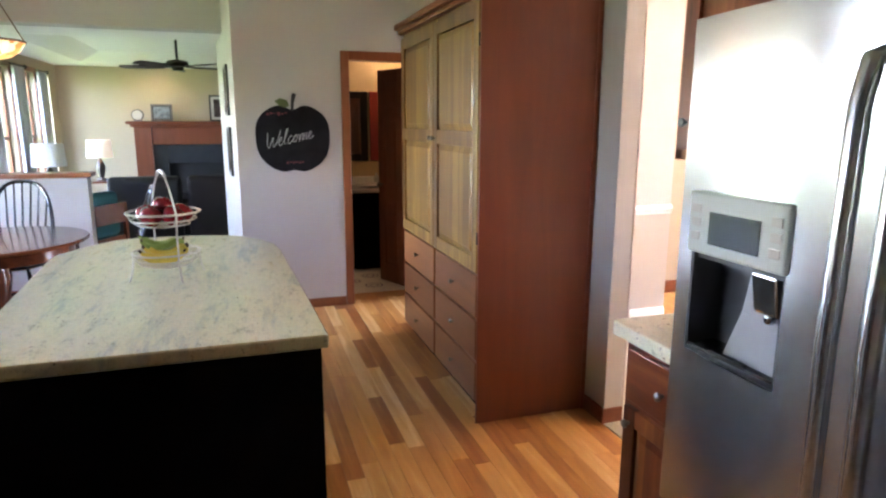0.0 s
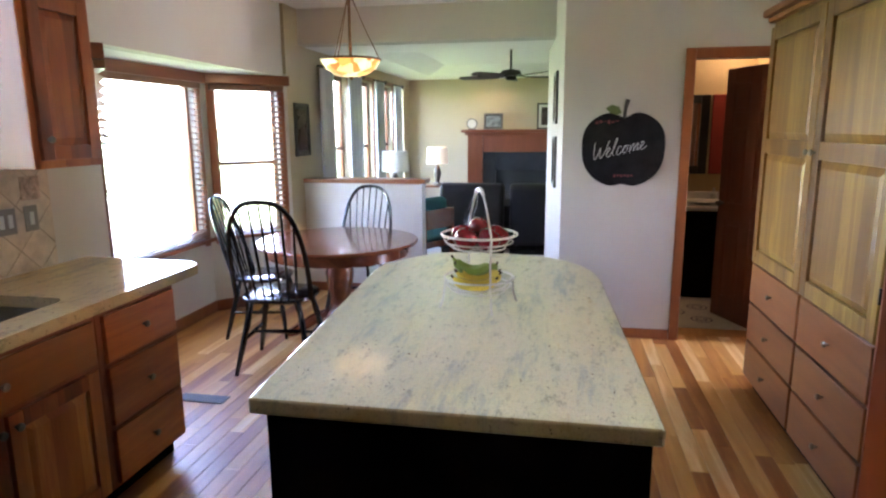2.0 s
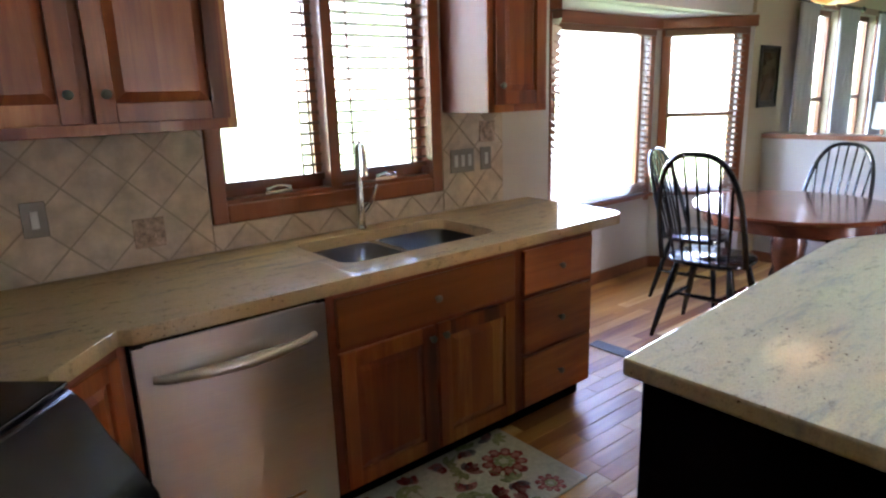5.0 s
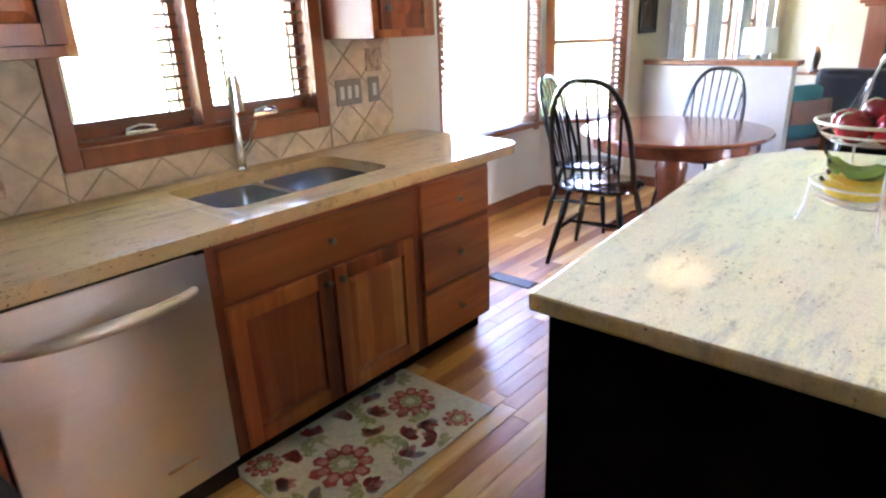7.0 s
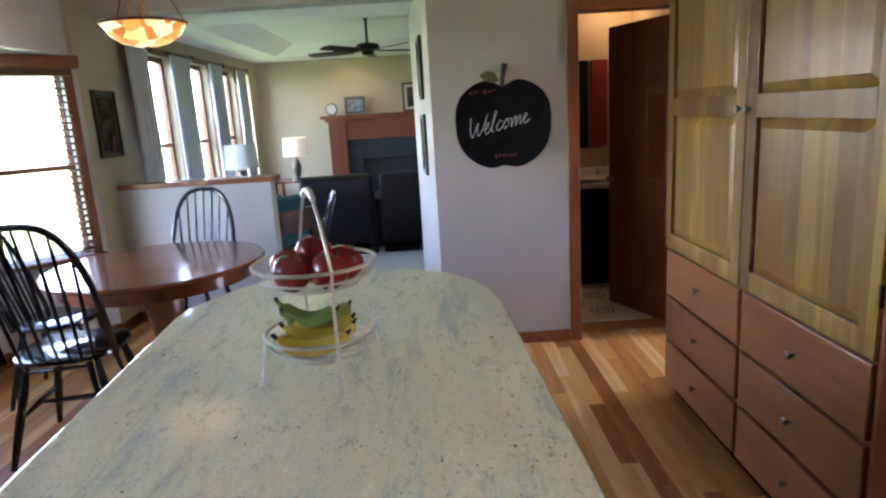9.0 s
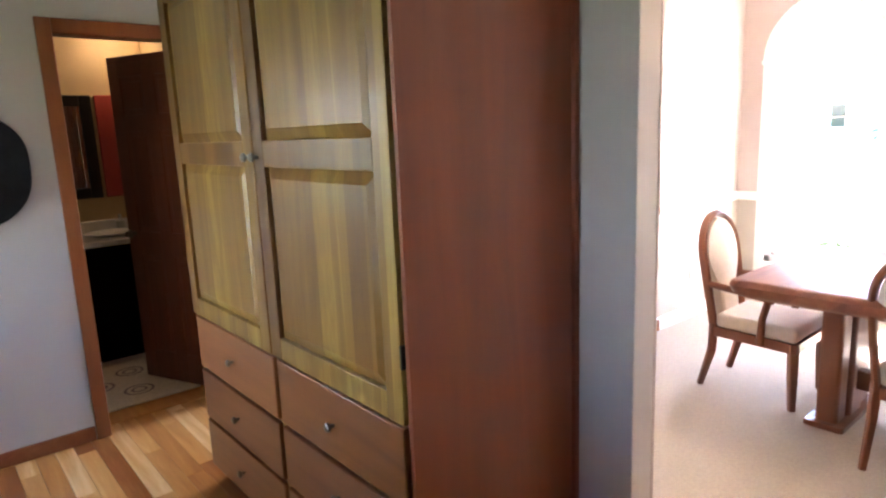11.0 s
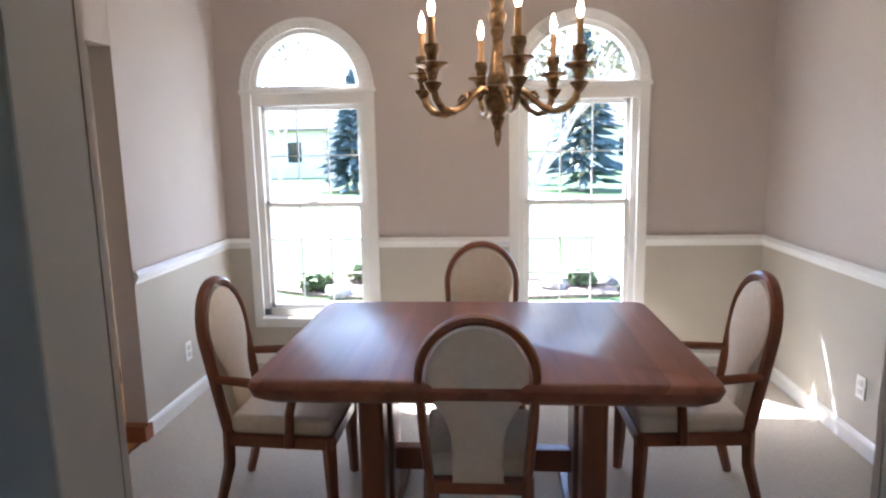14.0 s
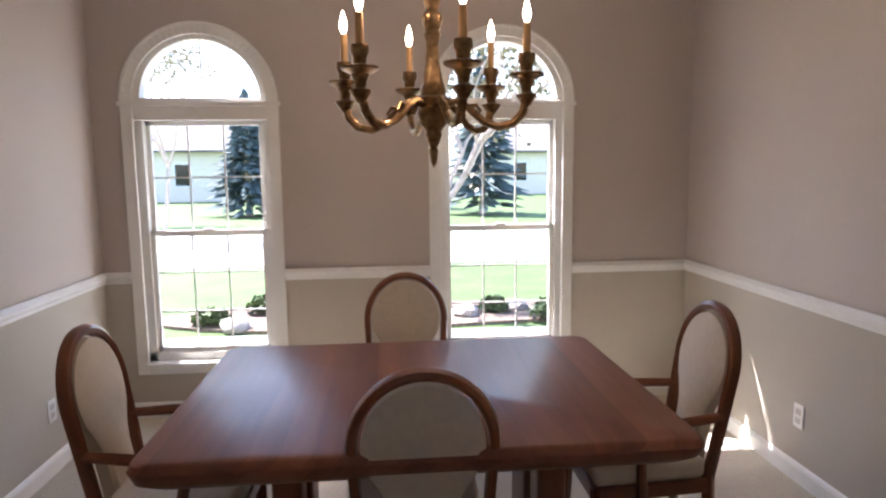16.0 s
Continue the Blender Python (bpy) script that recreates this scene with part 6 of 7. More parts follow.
fn = thing("ceiling_fan", pose(0.62, 8.10, 2.16), "dark bronze ceiling fan with five blades at rest", "ceiling fan")
bm = bmesh.new()
lathe(bm, [(0.0, -0.06), (0.05, -0.055), (0.07, -0.02), (0.115, -0.01), (0.12, 0.03), (0.10, 0.05), (0.03, 0.065), (0.0, 0.065)], seg=24)
tube(bm, [(0, 0, 0.05), (0, 0, 0.33)], 0.013, 8)
lathe(bm, [(0.02, 0.28), (0.065, 0.33), (0.065, 0.358), (0.0, 0.358)], seg=20)
done("motor", bm, M_DARKMETAL, fn, smooth=True)
for k in range(5):
    bm = bmesh.new()
    prism(bm, [(0.16, -0.05), (0.3, -0.068), (0.62, -0.062), (0.65, 0), (0.62, 0.062), (0.3, 0.068), (0.16, 0.05)], -0.004, 0.004)
    box(bm, (0.09, -0.02, -0.002), (0.2, 0.02, 0.008))
    done("blade", bm, M_DARKMETAL, fn, 0.002).matrix_basis = pose(0, 0, -0.015, 0, 0, 20 + 72 * k) @ pose(0, 0, 0, 11, 0, 0)
bm = bmesh.new()
lathe(bm, [(0.05, 0.0), (0.07, 0.0), (0.07, 0.012), (0.05, 0.015)], (0.1, 10.25, 2.316), 20)
done("recessed_light", bm, M_WHITE, label="white recessed ceiling light over the mantel", category="ceiling light")

# ---- bathroom ----
vn = thing("bathroom_vanity", pose(2.5, 7.2, 0), "black bathroom vanity with a white basin top", "vanity")
boxes("body", [((-0.45, -0.5, 0.0), (0.32, -0.002, 0.82))], M_BLACKPAINT, vn, 0.004)
boxes("top", [((-0.46, -0.52, 0.82), (0.34, -0.002, 0.86)), ((-0.46, -0.02, 0.86), (0.34, -0.002, 0.95))], M_PORC, vn, 0.008)
bm = bmesh.new()
lathe(bm, [(0.0, 0.865), (0.10, 0.867), (0.16, 0.88), (0.17, 0.885), (0.165, 0.89), (0.0, 0.872)], (0.05, -0.27, 0), 28)
done("basin", bm, M_PORC, vn, smooth=True)
bm = bmesh.new()
lathe(bm, [(0.03, 0.0), (0.032, 0.08), (0.012, 0.10), (0.012, 0.13), (0.0, 0.13)], (2.66, 7.1, 0.861), 14)
done("soap_bottle", bm, M_PLASTIC, smooth=True, label="small soap bottle on the vanity", category="bottle")
mr = thing("bathroom_mirror", pose(2.29, 7.198, 1.12), "mirror in a wide dark frame above the vanity", "mirror")
boxes("frame", [((-0.3, -0.025, 0), (-0.22, 0, 0.75)), ((0.22, -0.025, 0), (0.30, 0, 0.75)), ((-0.22, -0.025, 0), (0.22, 0, 0.08)), ((-0.22, -0.025, 0.67), (0.22, 0, 0.75))], M_FRAMEBLACK, mr, 0.006)
boxes("glass", [((-0.22, -0.01, 0.08), (0.22, -0.004, 0.67))], M_MIRROR, mr, 0)
boxes("hanging_towel", [((2.61, 7.17, 1.12), (2.76, 7.198, 1.87))], M_RED, bevel=0.01, label="red cloth panel hanging on the bathroom wall", category="towel")
lf = thing("vanity_light", pose(2.76, 7.19, 2.33), "brass vanity light over the mirror", "wall lamp")
boxes("plate", [((-0.2, -0.02, -0.03), (0.2, 0, 0.03))], M_BRASS, lf, 0.004)
bm = bmesh.new()
for x in (-0.13, 0.13):
    lathe(bm, [(0.0, -0.04), (0.03, -0.035), (0.05, 0.0), (0.055, 0.05), (0.05, 0.05), (0.0, -0.03)], (x, -0.08, 0.02), 16)
    tube(bm, [(x, -0.01, 0), (x, -0.08, -0.02)], 0.008, 6)
done("shade", bm, M_SHADE, lf, smooth=True)
br = thing("bath_rug", pose(2.4, 6.15, 0.003), "cream bathroom rug with dark ring pattern", "rug")
boxes("weave", [((-0.28, -0.4, 0), (0.28, 0.42, 0.01))], rug_cloth(), br, 0.003)
bm = bmesh.new()
for cx, cy in ((-0.02, -0.18), (0.02, 0.2), (-0.2, 0.02), (0.2, 0.03)):
    for r in (0.08, 0.04):
        tube(bm, [(cx + r * math.cos(a), cy + r * math.sin(a), 0.0075) for a in (2 * math.pi * k / 20 for k in range(20))], 0.0045, 4, closed=True, squash=4)
done("ring_pattern", bm, M_R4, br)

# ---- dining room furniture ----
dt = thing("dining_table", pose(4.957, 2.48, 0), "wide reddish wood dining table with a thick rounded edge", "dining table")
bm = bmesh.new()
HX, HY = 0.567, 0.795
levels = ((0.0, 0.762), (0.012, 0.755), (0.02, 0.735), (0.008, 0.70), (-0.03, 0.672), (-0.06, 0.668))
rings = []
for o, z in levels:
    rings.append([bm.verts.new((x, y, z)) for x, y in rounded(-HX - o + 0.012, -HY - o + 0.012, HX + o - 0.012, HY + o - 0.012, 0.05, 4)])
bm.faces.new(rings[0])
bm.faces.new(rings[-1])
for r, s in zip(rings, rings[1:]):
    for i in range(len(r)):
        bm.faces.new((r[i], r[(i + 1) % len(r)], s[(i + 1) % len(r)], s[i]))
done("top", bm, M_DINE, dt, smooth=True)
for sy in (-1, 1):
    bm = bmesh.new()
    for x0, x1, w in ((-0.23, -0.10, 0.05), (-0.09, 0.09, 0.065), (0.10, 0.23, 0.05)):
        prism(bm, rounded(x0, sy * 0.44 - w, x1, sy * 0.44 + w, 0.02, 3), 0.03, 0.669)
    prism(bm, rounded(-0.27, sy * 0.44 - 0.09, 0.27, sy * 0.44 + 0.09, 0.02, 3), 0.006, 0.035)
    done("pedestal", bm, M_CHAIRW, dt, 0.004)
boxes("stretcher", [((-0.03, -0.40, 0.16), (0.03, 0.40, 0.26))], M_CHAIRW, dt, 0.006)


def hoop_path(off=0.0, n=28):
    """Outline of a chair back in x and z, from one foot of the hoop up, over and down again."""
    w, top = 0.235 - off, 1.07 - off
    cz = top - w
    p = [(-w + 0.03, 0.40), (-w + 0.012, 0.60)]
    p += [(-w * math.cos(math.pi * k / n), cz + w * math.sin(math.pi * k / n)) for k in range(n + 1)]
    return p + [(w - 0.012, 0.60), (w - 0.03, 0.40)]


def lean(z):
    return -0.22 - 0.10 * max(0, z - 0.42) / 0.65


def dining_chair(m, arms, label):
    o = thing("dining_chair", m, label, "chair", "dining chairs")
    bm = bmesh.new()
    tube(bm, [(x, lean(z), z) for x, z in hoop_path()], 0.021, 8, squash=1.25)
    done("back_frame", bm, M_CHAIRW, o, smooth=True)
    # padded back: round head narrowing to a broad stem
    w = 0.205
    n = 14
    cz = 1.04 - w
    right = [(w * math.sin(math.pi / 2 * k / n), cz + w * math.cos(math.pi / 2 * k / n)) for k in range(n + 1)]
    right += [(w - 0.004, cz - 0.03), (0.185, cz - 0.08), (0.15, cz - 0.13), (0.122, cz - 0.18), (0.108, cz - 0.24), (0.105, 0.46), (0.108, 0.40)]
    ol = [(-x, z) for x, z in right[::-1]] + right[1:]
    bm = bmesh.new()
    fr = [bm.verts.new((x, lean(z) + 0.02, z)) for x, z in ol]
    bk = [bm.verts.new((x, lean(z) - 0.02, z)) for x, z in ol]
    N = len(ol)
    for i in range(N):
        bm.faces.new((fr[i], fr[(i + 1) % N], bk[(i + 1) % N], bk[i]))
    for loop, dy in ((fr, 0.012), (bk, -0.012)):
        inn = [bm.verts.new((v.co.x * 0.86, v.co.y + dy, 0.72 + (v.co.z - 0.72) * 0.93)) for v in loop]
        for i in range(N):
            bm.faces.new((loop[i], loop[(i + 1) % N], inn[(i + 1) % N], inn[i]))
        half_n = N // 2
        for i in range(half_n):
            a, b, c, d = inn[i], inn[i + 1], inn[N - 2 - i], inn[N - 1 - i]
            q = list(dict.fromkeys((a, b, c, d)))
            if len(q) >= 3:
                bm.faces.new(q)
    done("back_pad", bm, M_CREAM, o, smooth=True, label="cream upholstered back")
    bm = bmesh.new()
    prism(bm, [(-0.22, -0.21), (0.22, -0.21), (0.255, 0.23), (-0.255, 0.23)], 0.40, 0.49)
    done("seat_pad", bm, M_CREAM, o, 0.03, smooth=True, segs=4, label="cream upholstered seat")
    bm = bmesh.new()
    prism(bm, [(-0.225, -0.23), (0.225, -0.23), (0.26, 0.235), (-0.26, 0.235)], 0.345, 0.405)
    done("seat_rail", bm, M_CHAIRW, o, 0.005)
    for sx in (-1, 1):
        bm = bmesh.new()
        tube(bm, [(sx * 0.235, 0.21, 0.40), (sx * 0.235, 0.215, 0.2), (sx * 0.235, 0.22, 0.006)], [0.034, 0.03, 0.024], 4)
        done("leg", bm, M_CHAIRW, o, 0.006)
        bm = bmesh.new()
        tube(bm, [(sx * 0.205, -0.22, 0.42), (sx * 0.21, -0.225, 0.25), (sx * 0.215, -0.285, 0.006)], [0.03, 0.028, 0.022], 4)
        done("leg", bm, M_CHAIRW, o, 0.006)
        if arms:
            bm = bmesh.new()
            tube(bm, [(sx * 0.225, lean(0.66) + 0.0, 0.665), (sx * 0.262, -0.10, 0.66), (sx * 0.275, 0.06, 0.65), (sx * 0.27, 0.12, 0.63)], [0.02, 0.022, 0.026, 0.02], 8)
            tube(bm, [(sx * 0.272, 0.09, 0.64), (sx * 0.262, 0.06, 0.52), (sx * 0.255, 0.05, 0.36)], [0.02, 0.019, 0.022], 8)
            done("arm", bm, M_CHAIRW, o, smooth=True)
    return o


CS = Matrix.Diagonal((0.84, 1.0, 0.92, 1))
LB = "wooden dining chair with a rounded cream padded back"
side = dining_chair(pose(4.70, 2.49, 0, 0, 0, -90) @ CS, False, LB)
copy_thing(side, pose(5.66, 2.49, 0, 0, 0, 90))
arm = dining_chair(pose(4.99, 3.32, 0, 0, 0, 180) @ CS, True, "wooden dining armchair with a rounded cream padded back")
copy_thing(arm, pose(5.07, 1.62, 0, 0, 0, 0))

# chandelier
CH = (4.965, 2.41)
cl = thing("chandelier", pose(*CH, 1.53), "antique brass chandelier with six lit candle bulbs", "chandelier")
bm = bmesh.new()
lathe(bm, [(0.0, 0.0), (0.010, 0.02), (0.016, 0.06), (0.012, 0.07), (0.022, 0.09), (0.03, 0.115), (0.026, 0.125), (0.048, 0.15), (0.058, 0.185), (0.05, 0.21), (0.06, 0.22), (0.062, 0.235), (0.04, 0.245), (0.045, 0.26), (0.034, 0.30), (0.024, 0.36), (0.022, 0.42), (0.03, 0.45), (0.024, 0.46), (0.034, 0.49), (0.036, 0.51), (0.022, 0.53), (0.03, 0.56), (0.05, 0.60), (0.052, 0.62), (0.02, 0.65), (0.018, 0.70), (0.0, 0.70)], seg=20)
for k in range(14):
    a = 0.70 + k * 0.041
    tube(bm, [(0.011 * math.cos(q) if k % 2 else 0, 0 if k % 2 else 0.011 * math.cos(q), a + 0.02 + 0.024 * math.sin(q)) for q in (2 * math.pi * j / 10 for j in range(10))], 0.003, 5, closed=True)
lathe(bm, [(0.0, 1.2), (0.05, 1.22), (0.07, 1.262), (0.07, 1.269), (0.0, 1.269)], seg=20)
done("stem", bm, M_BRASS, cl, smooth=True)
for k in range(6):
    a = radians(12 + 60 * k)
    ca, sa = math.cos(a), math.sin(a)

    def at(r, z):
        return (r * ca, r * sa, z)
    bm = bmesh.new()
    tube(bm, [at(0.04, 0.215), at(0.085, 0.225), at(0.125, 0.20), at(0.175, 0.155), at(0.225, 0.135), at(0.275, 0.145), at(0.308, 0.18), at(0.318, 0.23)], [0.016, 0.014, 0.013, 0.013, 0.014, 0.015, 0.015, 0.014], 8)
    tube(bm, [at(0.12, 0.205), at(0.15, 0.21), at(0.165, 0.19), at(0.15, 0.175)], [0.008, 0.007, 0.006, 0.003], 6)
    lathe(bm, [(0.012, 0.20), (0.034, 0.232), (0.036, 0.238), (0.016, 0.245), (0.02, 0.265), (0.03, 0.285), (0.058, 0.298), (0.06, 0.306), (0.045, 0.31), (0.02, 0.313), (0.022, 0.335), (0.03, 0.35), (0.028, 0.372), (0.0, 0.372)], at(0.32, 0), 16)
    done("arm", bm, M_BRASS, cl, smooth=True)
    bm = bmesh.new()
    lathe(bm, [(0.012, 0.372), (0.013, 0.375), (0.0125, 0.468), (0.0, 0.47)], at(0.32, 0), 12)
    done("candle_sleeve", bm, plain("gilt_candle", (0.5, 0.3, 0.14), 0.35, 0.6, 0.2), cl, smooth=True)
    bm = bmesh.new()
    lathe(bm, [(0.006, 0.47), (0.012, 0.485), (0.014, 0.50), (0.009, 0.525), (0.003, 0.545), (0.0, 0.55)], at(0.32, 0), 12)
    done("bulb", bm, M_FLAME, cl, smooth=True, label="lit flame bulb")
for k in (0, 2, 4):
    a = radians(12 + 60 * k)
    point("bulb_chandelier", (CH[0] + 0.32 * math.cos(a), CH[1] + 0.32 * math.sin(a), 2.12), 0.85, (1.0, 0.70, 0.40), 0.02)

for m in (pose(5.50, DY0 + 0.005, 0.33, 0, 0, 180), pose(6.0, DY1 - 0.005, 0.33)):
    o = thing("wall_outlet", m, "white wall outlet below the chair rail", "outlet", "dining wall outlets")
    boxes("plate", [((-0.036, -0.006, -0.058), (0.036, 0, 0.058))], M_WHITE, o, 0.002)
    boxes("socket", [((-0.018, -0.009, 0.006), (0.018, -0.005, 0.036)), ((-0.018, -0.009, -0.036), (0.018, -0.005, -0.006))], M_MAT, o, 0.002)

# ---- outdoors ----
M_GRASS = plain("lawn", (0.055, 0.105, 0.022), 0.9, vary=0.25, scale=1.5, relief=0.8, relief_scale=60)
M_PAVE = plain("pale_concrete", (0.45, 0.44, 0.41), 0.8, vary=0.12, scale=2)
M_MULCH = plain("mulch", (0.16, 0.12, 0.09), 0.95, vary=0.4, scale=14, relief=0.8, relief_scale=40)
M_NEEDLE = plain("spruce_needles", (0.07, 0.105, 0.10), 0.8, vary=0.4, scale=2)
M_BARK = plain("pale_bark", (0.42, 0.36, 0.30), 0.85, vary=0.25, scale=12, relief=0.5, relief_scale=30)
M_BUSH = plain("shrub_leaves", (0.10, 0.14, 0.06), 0.8, vary=0.4, scale=8)
M_SIDING = plain("white_siding", (0.78, 0.70, 0.58), 0.6, vary=0.04)
M_ROOF = plain("grey_shingles", (0.16, 0.15, 0.15), 0.85, vary=0.2, scale=5)
M_ROCK = plain("grey_boulder", (0.30, 0.28, 0.26), 0.85, vary=0.3, scale=9, relief=0.5, relief_scale=20)
GZ = -0.35
bm = bmesh.new()
R = 900
v = [bm.verts.new(q) for q in ((-R, -R, GZ), (R, -R, GZ), (R, R, GZ), (-R, R, GZ))]
bm.faces.new(v)
done("ground", bm, M_GRASS, kind=S, label="green lawn", category="ground")
boxes("road", [((15.4, -80, GZ), (22.0, 80, GZ + 0.02))], M_PAVE, bevel=0, kind=S, label="pale street beyond the lawn", category="road")
boxes("pavement", [((8.1, -6, GZ), (9.9, 8, GZ + 0.03))], M_PAVE, bevel=0, kind=S, label="pale concrete walk in front of the house", category="pavement")
bm = bmesh.new()
prism(bm, [(9.9 + 0.75 * math.cos(a) * (1 + 0.15 * math.sin(3 * a)) + 0.9, 2.4 + 3.2 * math.sin(a)) for a in (2 * math.pi * k / 30 for k in range(30))], GZ, GZ + 0.04)
done("planting_bed", bm, M_MULCH, kind=S, label="mulched planting bed", category="planting bed")


def spruce(at, h, r, seed):
    rn = random.Random(seed)
    o = thing("spruce_tree", pose(*at, GZ), "dark blue-green spruce tree across the lawn", "tree", "spruce trees")
    bm = bmesh.new()
    tube(bm, [(0, 0, 0), (0, 0, h * 0.5), (0, 0, h * 0.97)], [0.16, 0.1, 0.02], 8)
    done("trunk", bm, M_BARK, o, smooth=True)
    bm = bmesh.new()
    for k in range(1100):
        s = rn.random() ** 0.75
        z = h * (0.06 + 0.92 * s)
        rr = r * (1 - s) + 0.12
        a = rn.uniform(0, 6.283)
        q = rr * rn.uniform(0.35, 1.1)
        d = Vector((math.cos(a), math.sin(a), -0.25))
        p0 = Vector((q * 0.35 * math.cos(a), q * 0.35 * math.sin(a), z))
        p1 = p0 + d * q * 0.6
        w = 0.07 * rr + 0.05
        sd = Vector((-math.sin(a), math.cos(a), 0)) * w
        mdl = (p0 + p1) / 2 + Vector((0, 0, 0.08))
        vs = [bm.verts.new(c) for c in (p0, mdl + sd + Vector((0, 0, -0.15)), p1, mdl - sd + Vector((0, 0, -0.15)), mdl)]
        for i, j in ((0, 1), (1, 2), (2, 3), (3, 0)):
            bm.faces.new((vs[i], vs[j], vs[4]))
    done("branches", bm, M_NEEDLE, o)
    return o


spruce((30, -1.6), 7.4, 2.4, 1)
spruce((31, 8.6), 5.6, 2.3, 2)
spruce((36, 2.2), 7.0, 2.6, 3)


def bare_tree(at, h, seed, label):
    rn = random.Random(seed)
    o = thing("young_tree", pose(*at, GZ), label, "tree", "young trees")
    bm = bmesh.new()
    lf = bmesh.new()

    def grow(p, d, ln, r, depth):
        q = p + d * ln
        m = (p + q) / 2 + Vector((rn.uniform(-1, 1), rn.uniform(-1, 1), 0)) * ln * 0.06
        tube(bm, [p, m, q], [r, r * 0.85, r * 0.7], 6)
        if depth >= 3:
            for _ in range(10):
                c = q + Vector((rn.gauss(0, 1), rn.gauss(0, 1), rn.gauss(0, 1))) * 0.22
                u = Vector((rn.uniform(-1, 1), rn.uniform(-1, 1), rn.uniform(-1, 1))).normalized() * 0.06
                w = u.cross(Vector((rn.random(), rn.random(), 1))).normalized() * 0.035
                lf.faces.new([lf.verts.new(x) for x in (c - u, c + w, c + u, c - w)])
        if depth < 4:
            for _ in range(3 if depth else 4):
                nd_ = (d + Vector((rn.uniform(-0.7, 0.7), rn.uniform(-0.7, 0.7), rn.uniform(0, 0.4)))).normalized()
                grow(q, nd_, ln * rn.uniform(0.6, 0.8), r * 0.6, depth + 1)
    grow(Vector((0, 0, 0)), Vector((0.05, -0.1, 1)).normalized(), h * 0.3, 0.07, 0)
    done("trunk", bm, M_BARK, o, smooth=True)
    done("leaves", lf, plain("spring_leaves", (0.22, 0.20, 0.12), 0.8, vary=0.4), o)
    return o


bare_tree((11.2, 1.95), 4.6, 5, "pale-barked young tree in the planting bed")
bare_tree((22, 9.2), 7.0, 9, "young tree with sparse spring leaves")
bare_tree((26, 12.3), 7.5, 11, "young tree with sparse spring leaves")


def shrub(at, r, seed, mat):
    rn = random.Random(seed)
    bm = bmesh.new()
    for k in range(260):
        a, b = rn.uniform(0, 6.283), math.acos(rn.uniform(0.0, 1))
        q = r * rn.uniform(0.6, 1.05)
        c = Vector((q * math.cos(a) * math.sin(b), q * math.sin(a) * math.sin(b), q * 0.7 * math.cos(b) + 0.05))
        u = Vector((rn.uniform(-1, 1), rn.uniform(-1, 1), rn.uniform(-0.5, 1))).normalized() * 0.06
        w = u.cross(Vector((rn.random(), rn.random(), 1))).normalized() * 0.035
        bm.faces.new([bm.verts.new(x) for x in (c - u, c + w, c + u, c - w)])
    for k in range(6):
        a = k * 1.05
        tube(bm, [(0, 0, 0), (0.5 * r * math.cos(a), 0.5 * r * math.sin(a), r * 0.5)], [0.012, 0.004], 5)
    o = done("shrub", bm, mat, label="low leafy shrub in the planting bed", category="shrub", group="shrubs")
    o.location = (*at, GZ + 0.03)


for k, (x, y, r) in enumerate(((10.5, 4.75, 0.22), (10.8, 1.2, 0.2), (11.0, 2.9, 0.3), (10.3, 0.5, 0.34), (11.1, 4.2, 0.25), (10.6, 3.7, 0.2))):
    shrub((x, y), r, 20 + k, M_BUSH)
rn = random.Random(8)
for k in range(7):
    bm = bmesh.new()
    bmesh.ops.create_icosphere(bm, subdivisions=2, radius=1.0)
    for q in bm.verts:
        q.co *= rn.uniform(0.82, 1.12)
        q.co.z *= 0.55
    o = done("boulder", bm, M_ROCK, smooth=True, label="rounded grey landscape boulder", category="rock", group="boulders")
    s = rn.uniform(0.12, 0.28)
    o.matrix_world = pose(10.2 + rn.uniform(0, 1.1), 0.2 + k * 0.7, GZ + 0.08, 0, 0, rn.uniform(0, 300)) @ Matrix.Scale(s, 4)

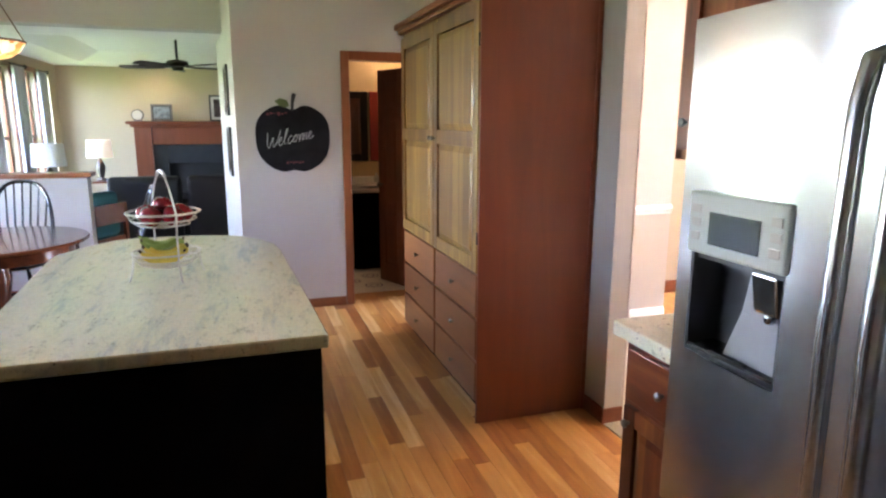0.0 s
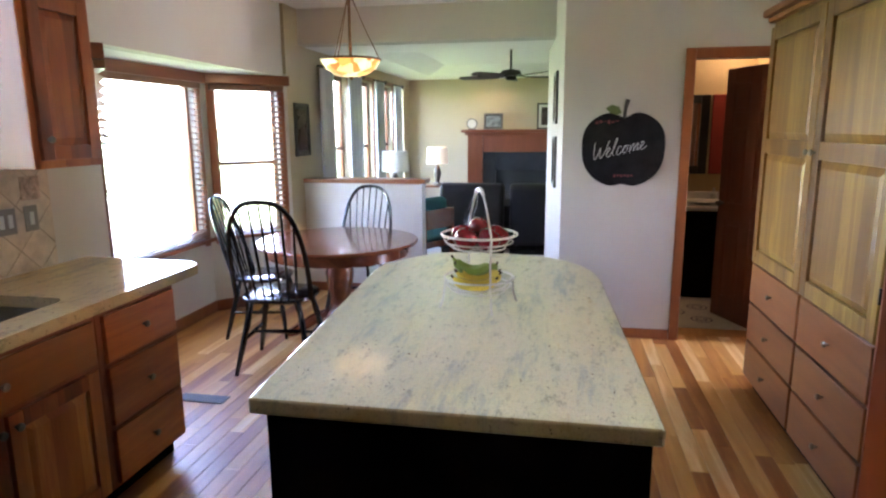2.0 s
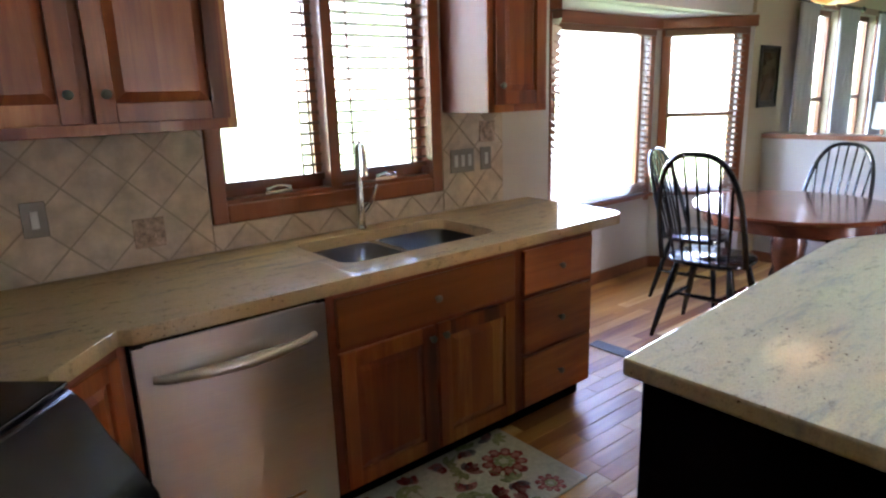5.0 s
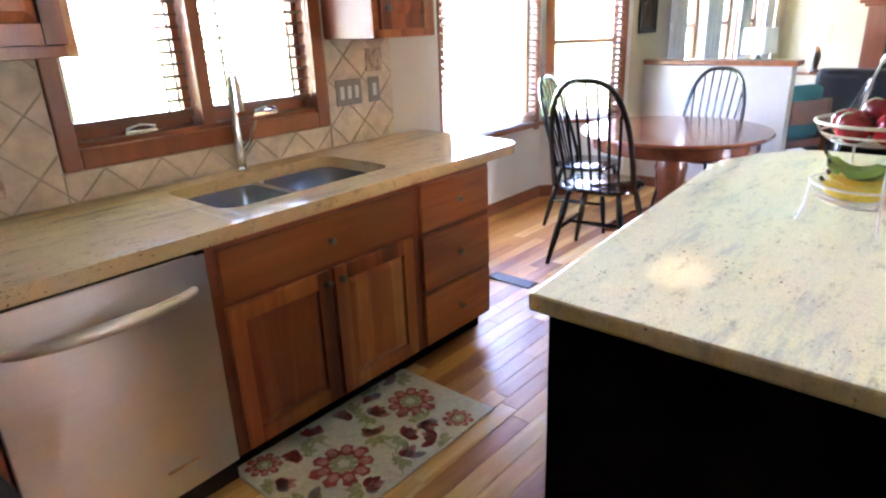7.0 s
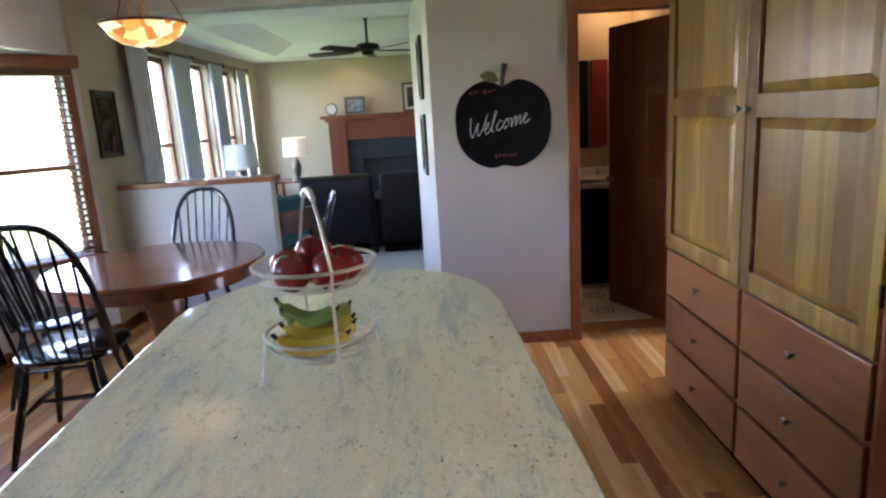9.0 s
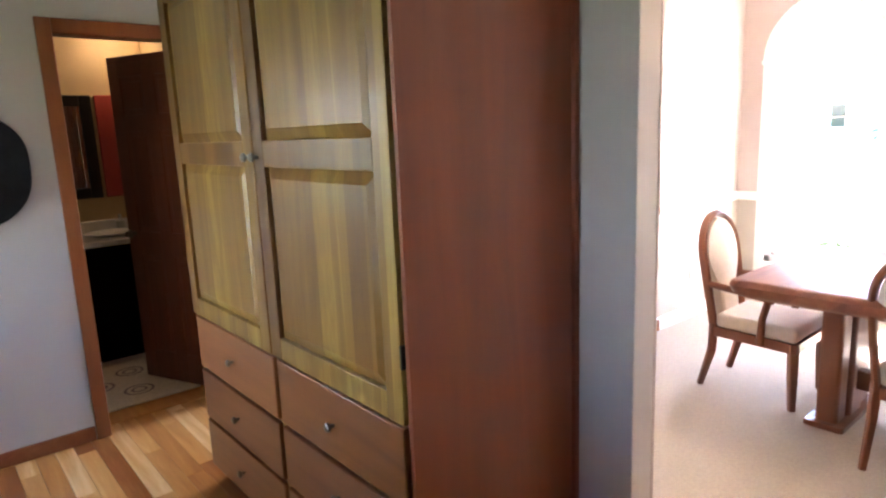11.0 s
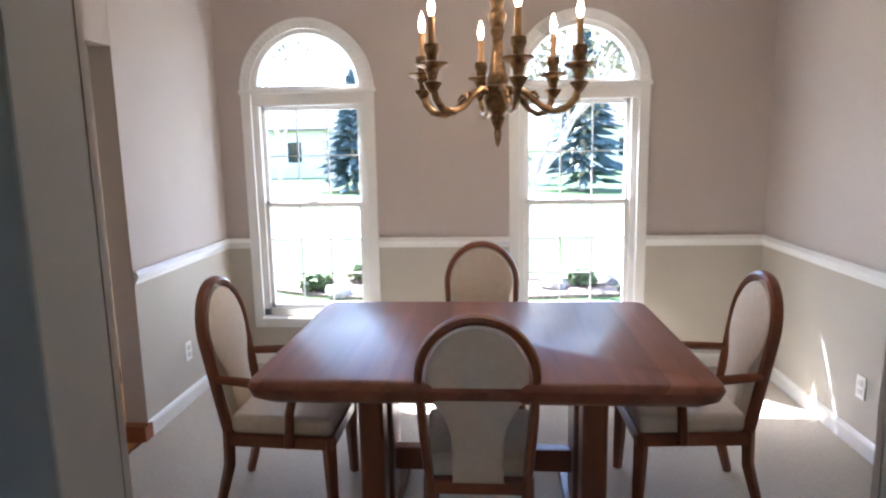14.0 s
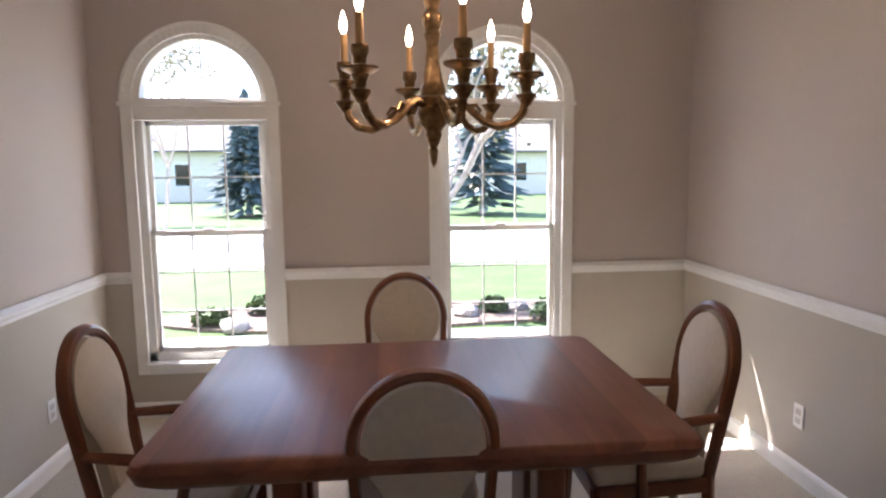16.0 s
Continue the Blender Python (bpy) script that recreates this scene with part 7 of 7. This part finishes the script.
hs = thing("neighbour_house", pose(46, 18, GZ), "white sided house across the street with grey roof", "house")
boxes("wall", [((0, -9, 0), (9, 9, 3.4))], M_SIDING, hs, 0)
bm = bmesh.new()
for k in range(16):
    box(bm, (-0.03, -9, 0.1 + k * 0.2), (-0.002, 9, 0.28 + k * 0.2))
done("siding_board", bm, M_SIDING, hs, 0.004)
bm = bmesh.new()
prism(bm, [(-0.7, 3.3), (4.5, 6.2), (9.7, 3.3), (9.7, 3.42), (4.5, 6.4), (-0.7, 3.42)], -9.6, 9.6, "y")
done("roof", bm, M_ROOF, hs)
for y in (-6, -2, 2.5, 6):
    boxes("window", [((-0.05, y - 0.5, 1.1), (-0.035, y + 0.5, 2.5))], M_SCREEN, hs, 0)
    boxes("window_frame", [((-0.07, y - 0.58, 1.02), (-0.03, y - 0.5, 2.58)), ((-0.07, y + 0.5, 1.02), (-0.03, y + 0.58, 2.58)), ((-0.07, y - 0.5, 2.5), (-0.03, y + 0.5, 2.58)), ((-0.07, y - 0.5, 1.02), (-0.03, y + 0.5, 1.1))], M_WHITE, hs, 0)

copy_thing(hs, pose(52, -14, GZ))

# ---- floor planks, last ----
PLW = 0.083
rn = random.Random(12)
meshes = {}
for ln in (0.55, 0.8, 1.05, 1.35):
    bm = bmesh.new()
    box(bm, (0.0006, 0.0006, -0.012), (PLW - 0.0006, ln - 0.0006, 0.0))
    bmesh.ops.bevel(bm, geom=[e for e in bm.edges if all(abs(q.co.z) < 1e-6 for q in e.verts)], offset=0.0012, segments=1, affect="EDGES")
    me = bpy.data.meshes.new("plank")
    bm.to_mesh(me)
    bm.free()
    me.materials.append(M_FLOOR)
    meshes[ln] = me
rest = bmesh.new()
count = 0
nx = int((2.955 + 1.9) / PLW) + 1
for i in range(nx):
    x = -1.9 + i * PLW
    y = -0.9 - rn.uniform(0, 0.9)
    while y < 6.48:
        ln = rn.choice((0.55, 0.8, 1.05, 1.35))
        near = (0.9 < x < 2.5 and 1.0 < y < 6.0) or (-0.75 < x < 0.4 and 1.5 < y < 4.6)
        over = min(y + ln, 6.478)
        if over - y > 0.05 and over > -0.86:
            if near and count < 300 and y + ln < 6.478:
                o = new("plank", meshes[ln])
                o.location = (x, y, 0)
                o.parent = KFLOOR
                count += 1
            else:
                box(rest, (x + 0.0006, max(y, -0.86) + 0.0006, -0.012), (min(x + PLW, 2.95) - 0.0006, over - 0.0006, 0.0))
        y += ln
done("plank_field", rest, M_FLOOR, KFLOOR, kind="stuff")
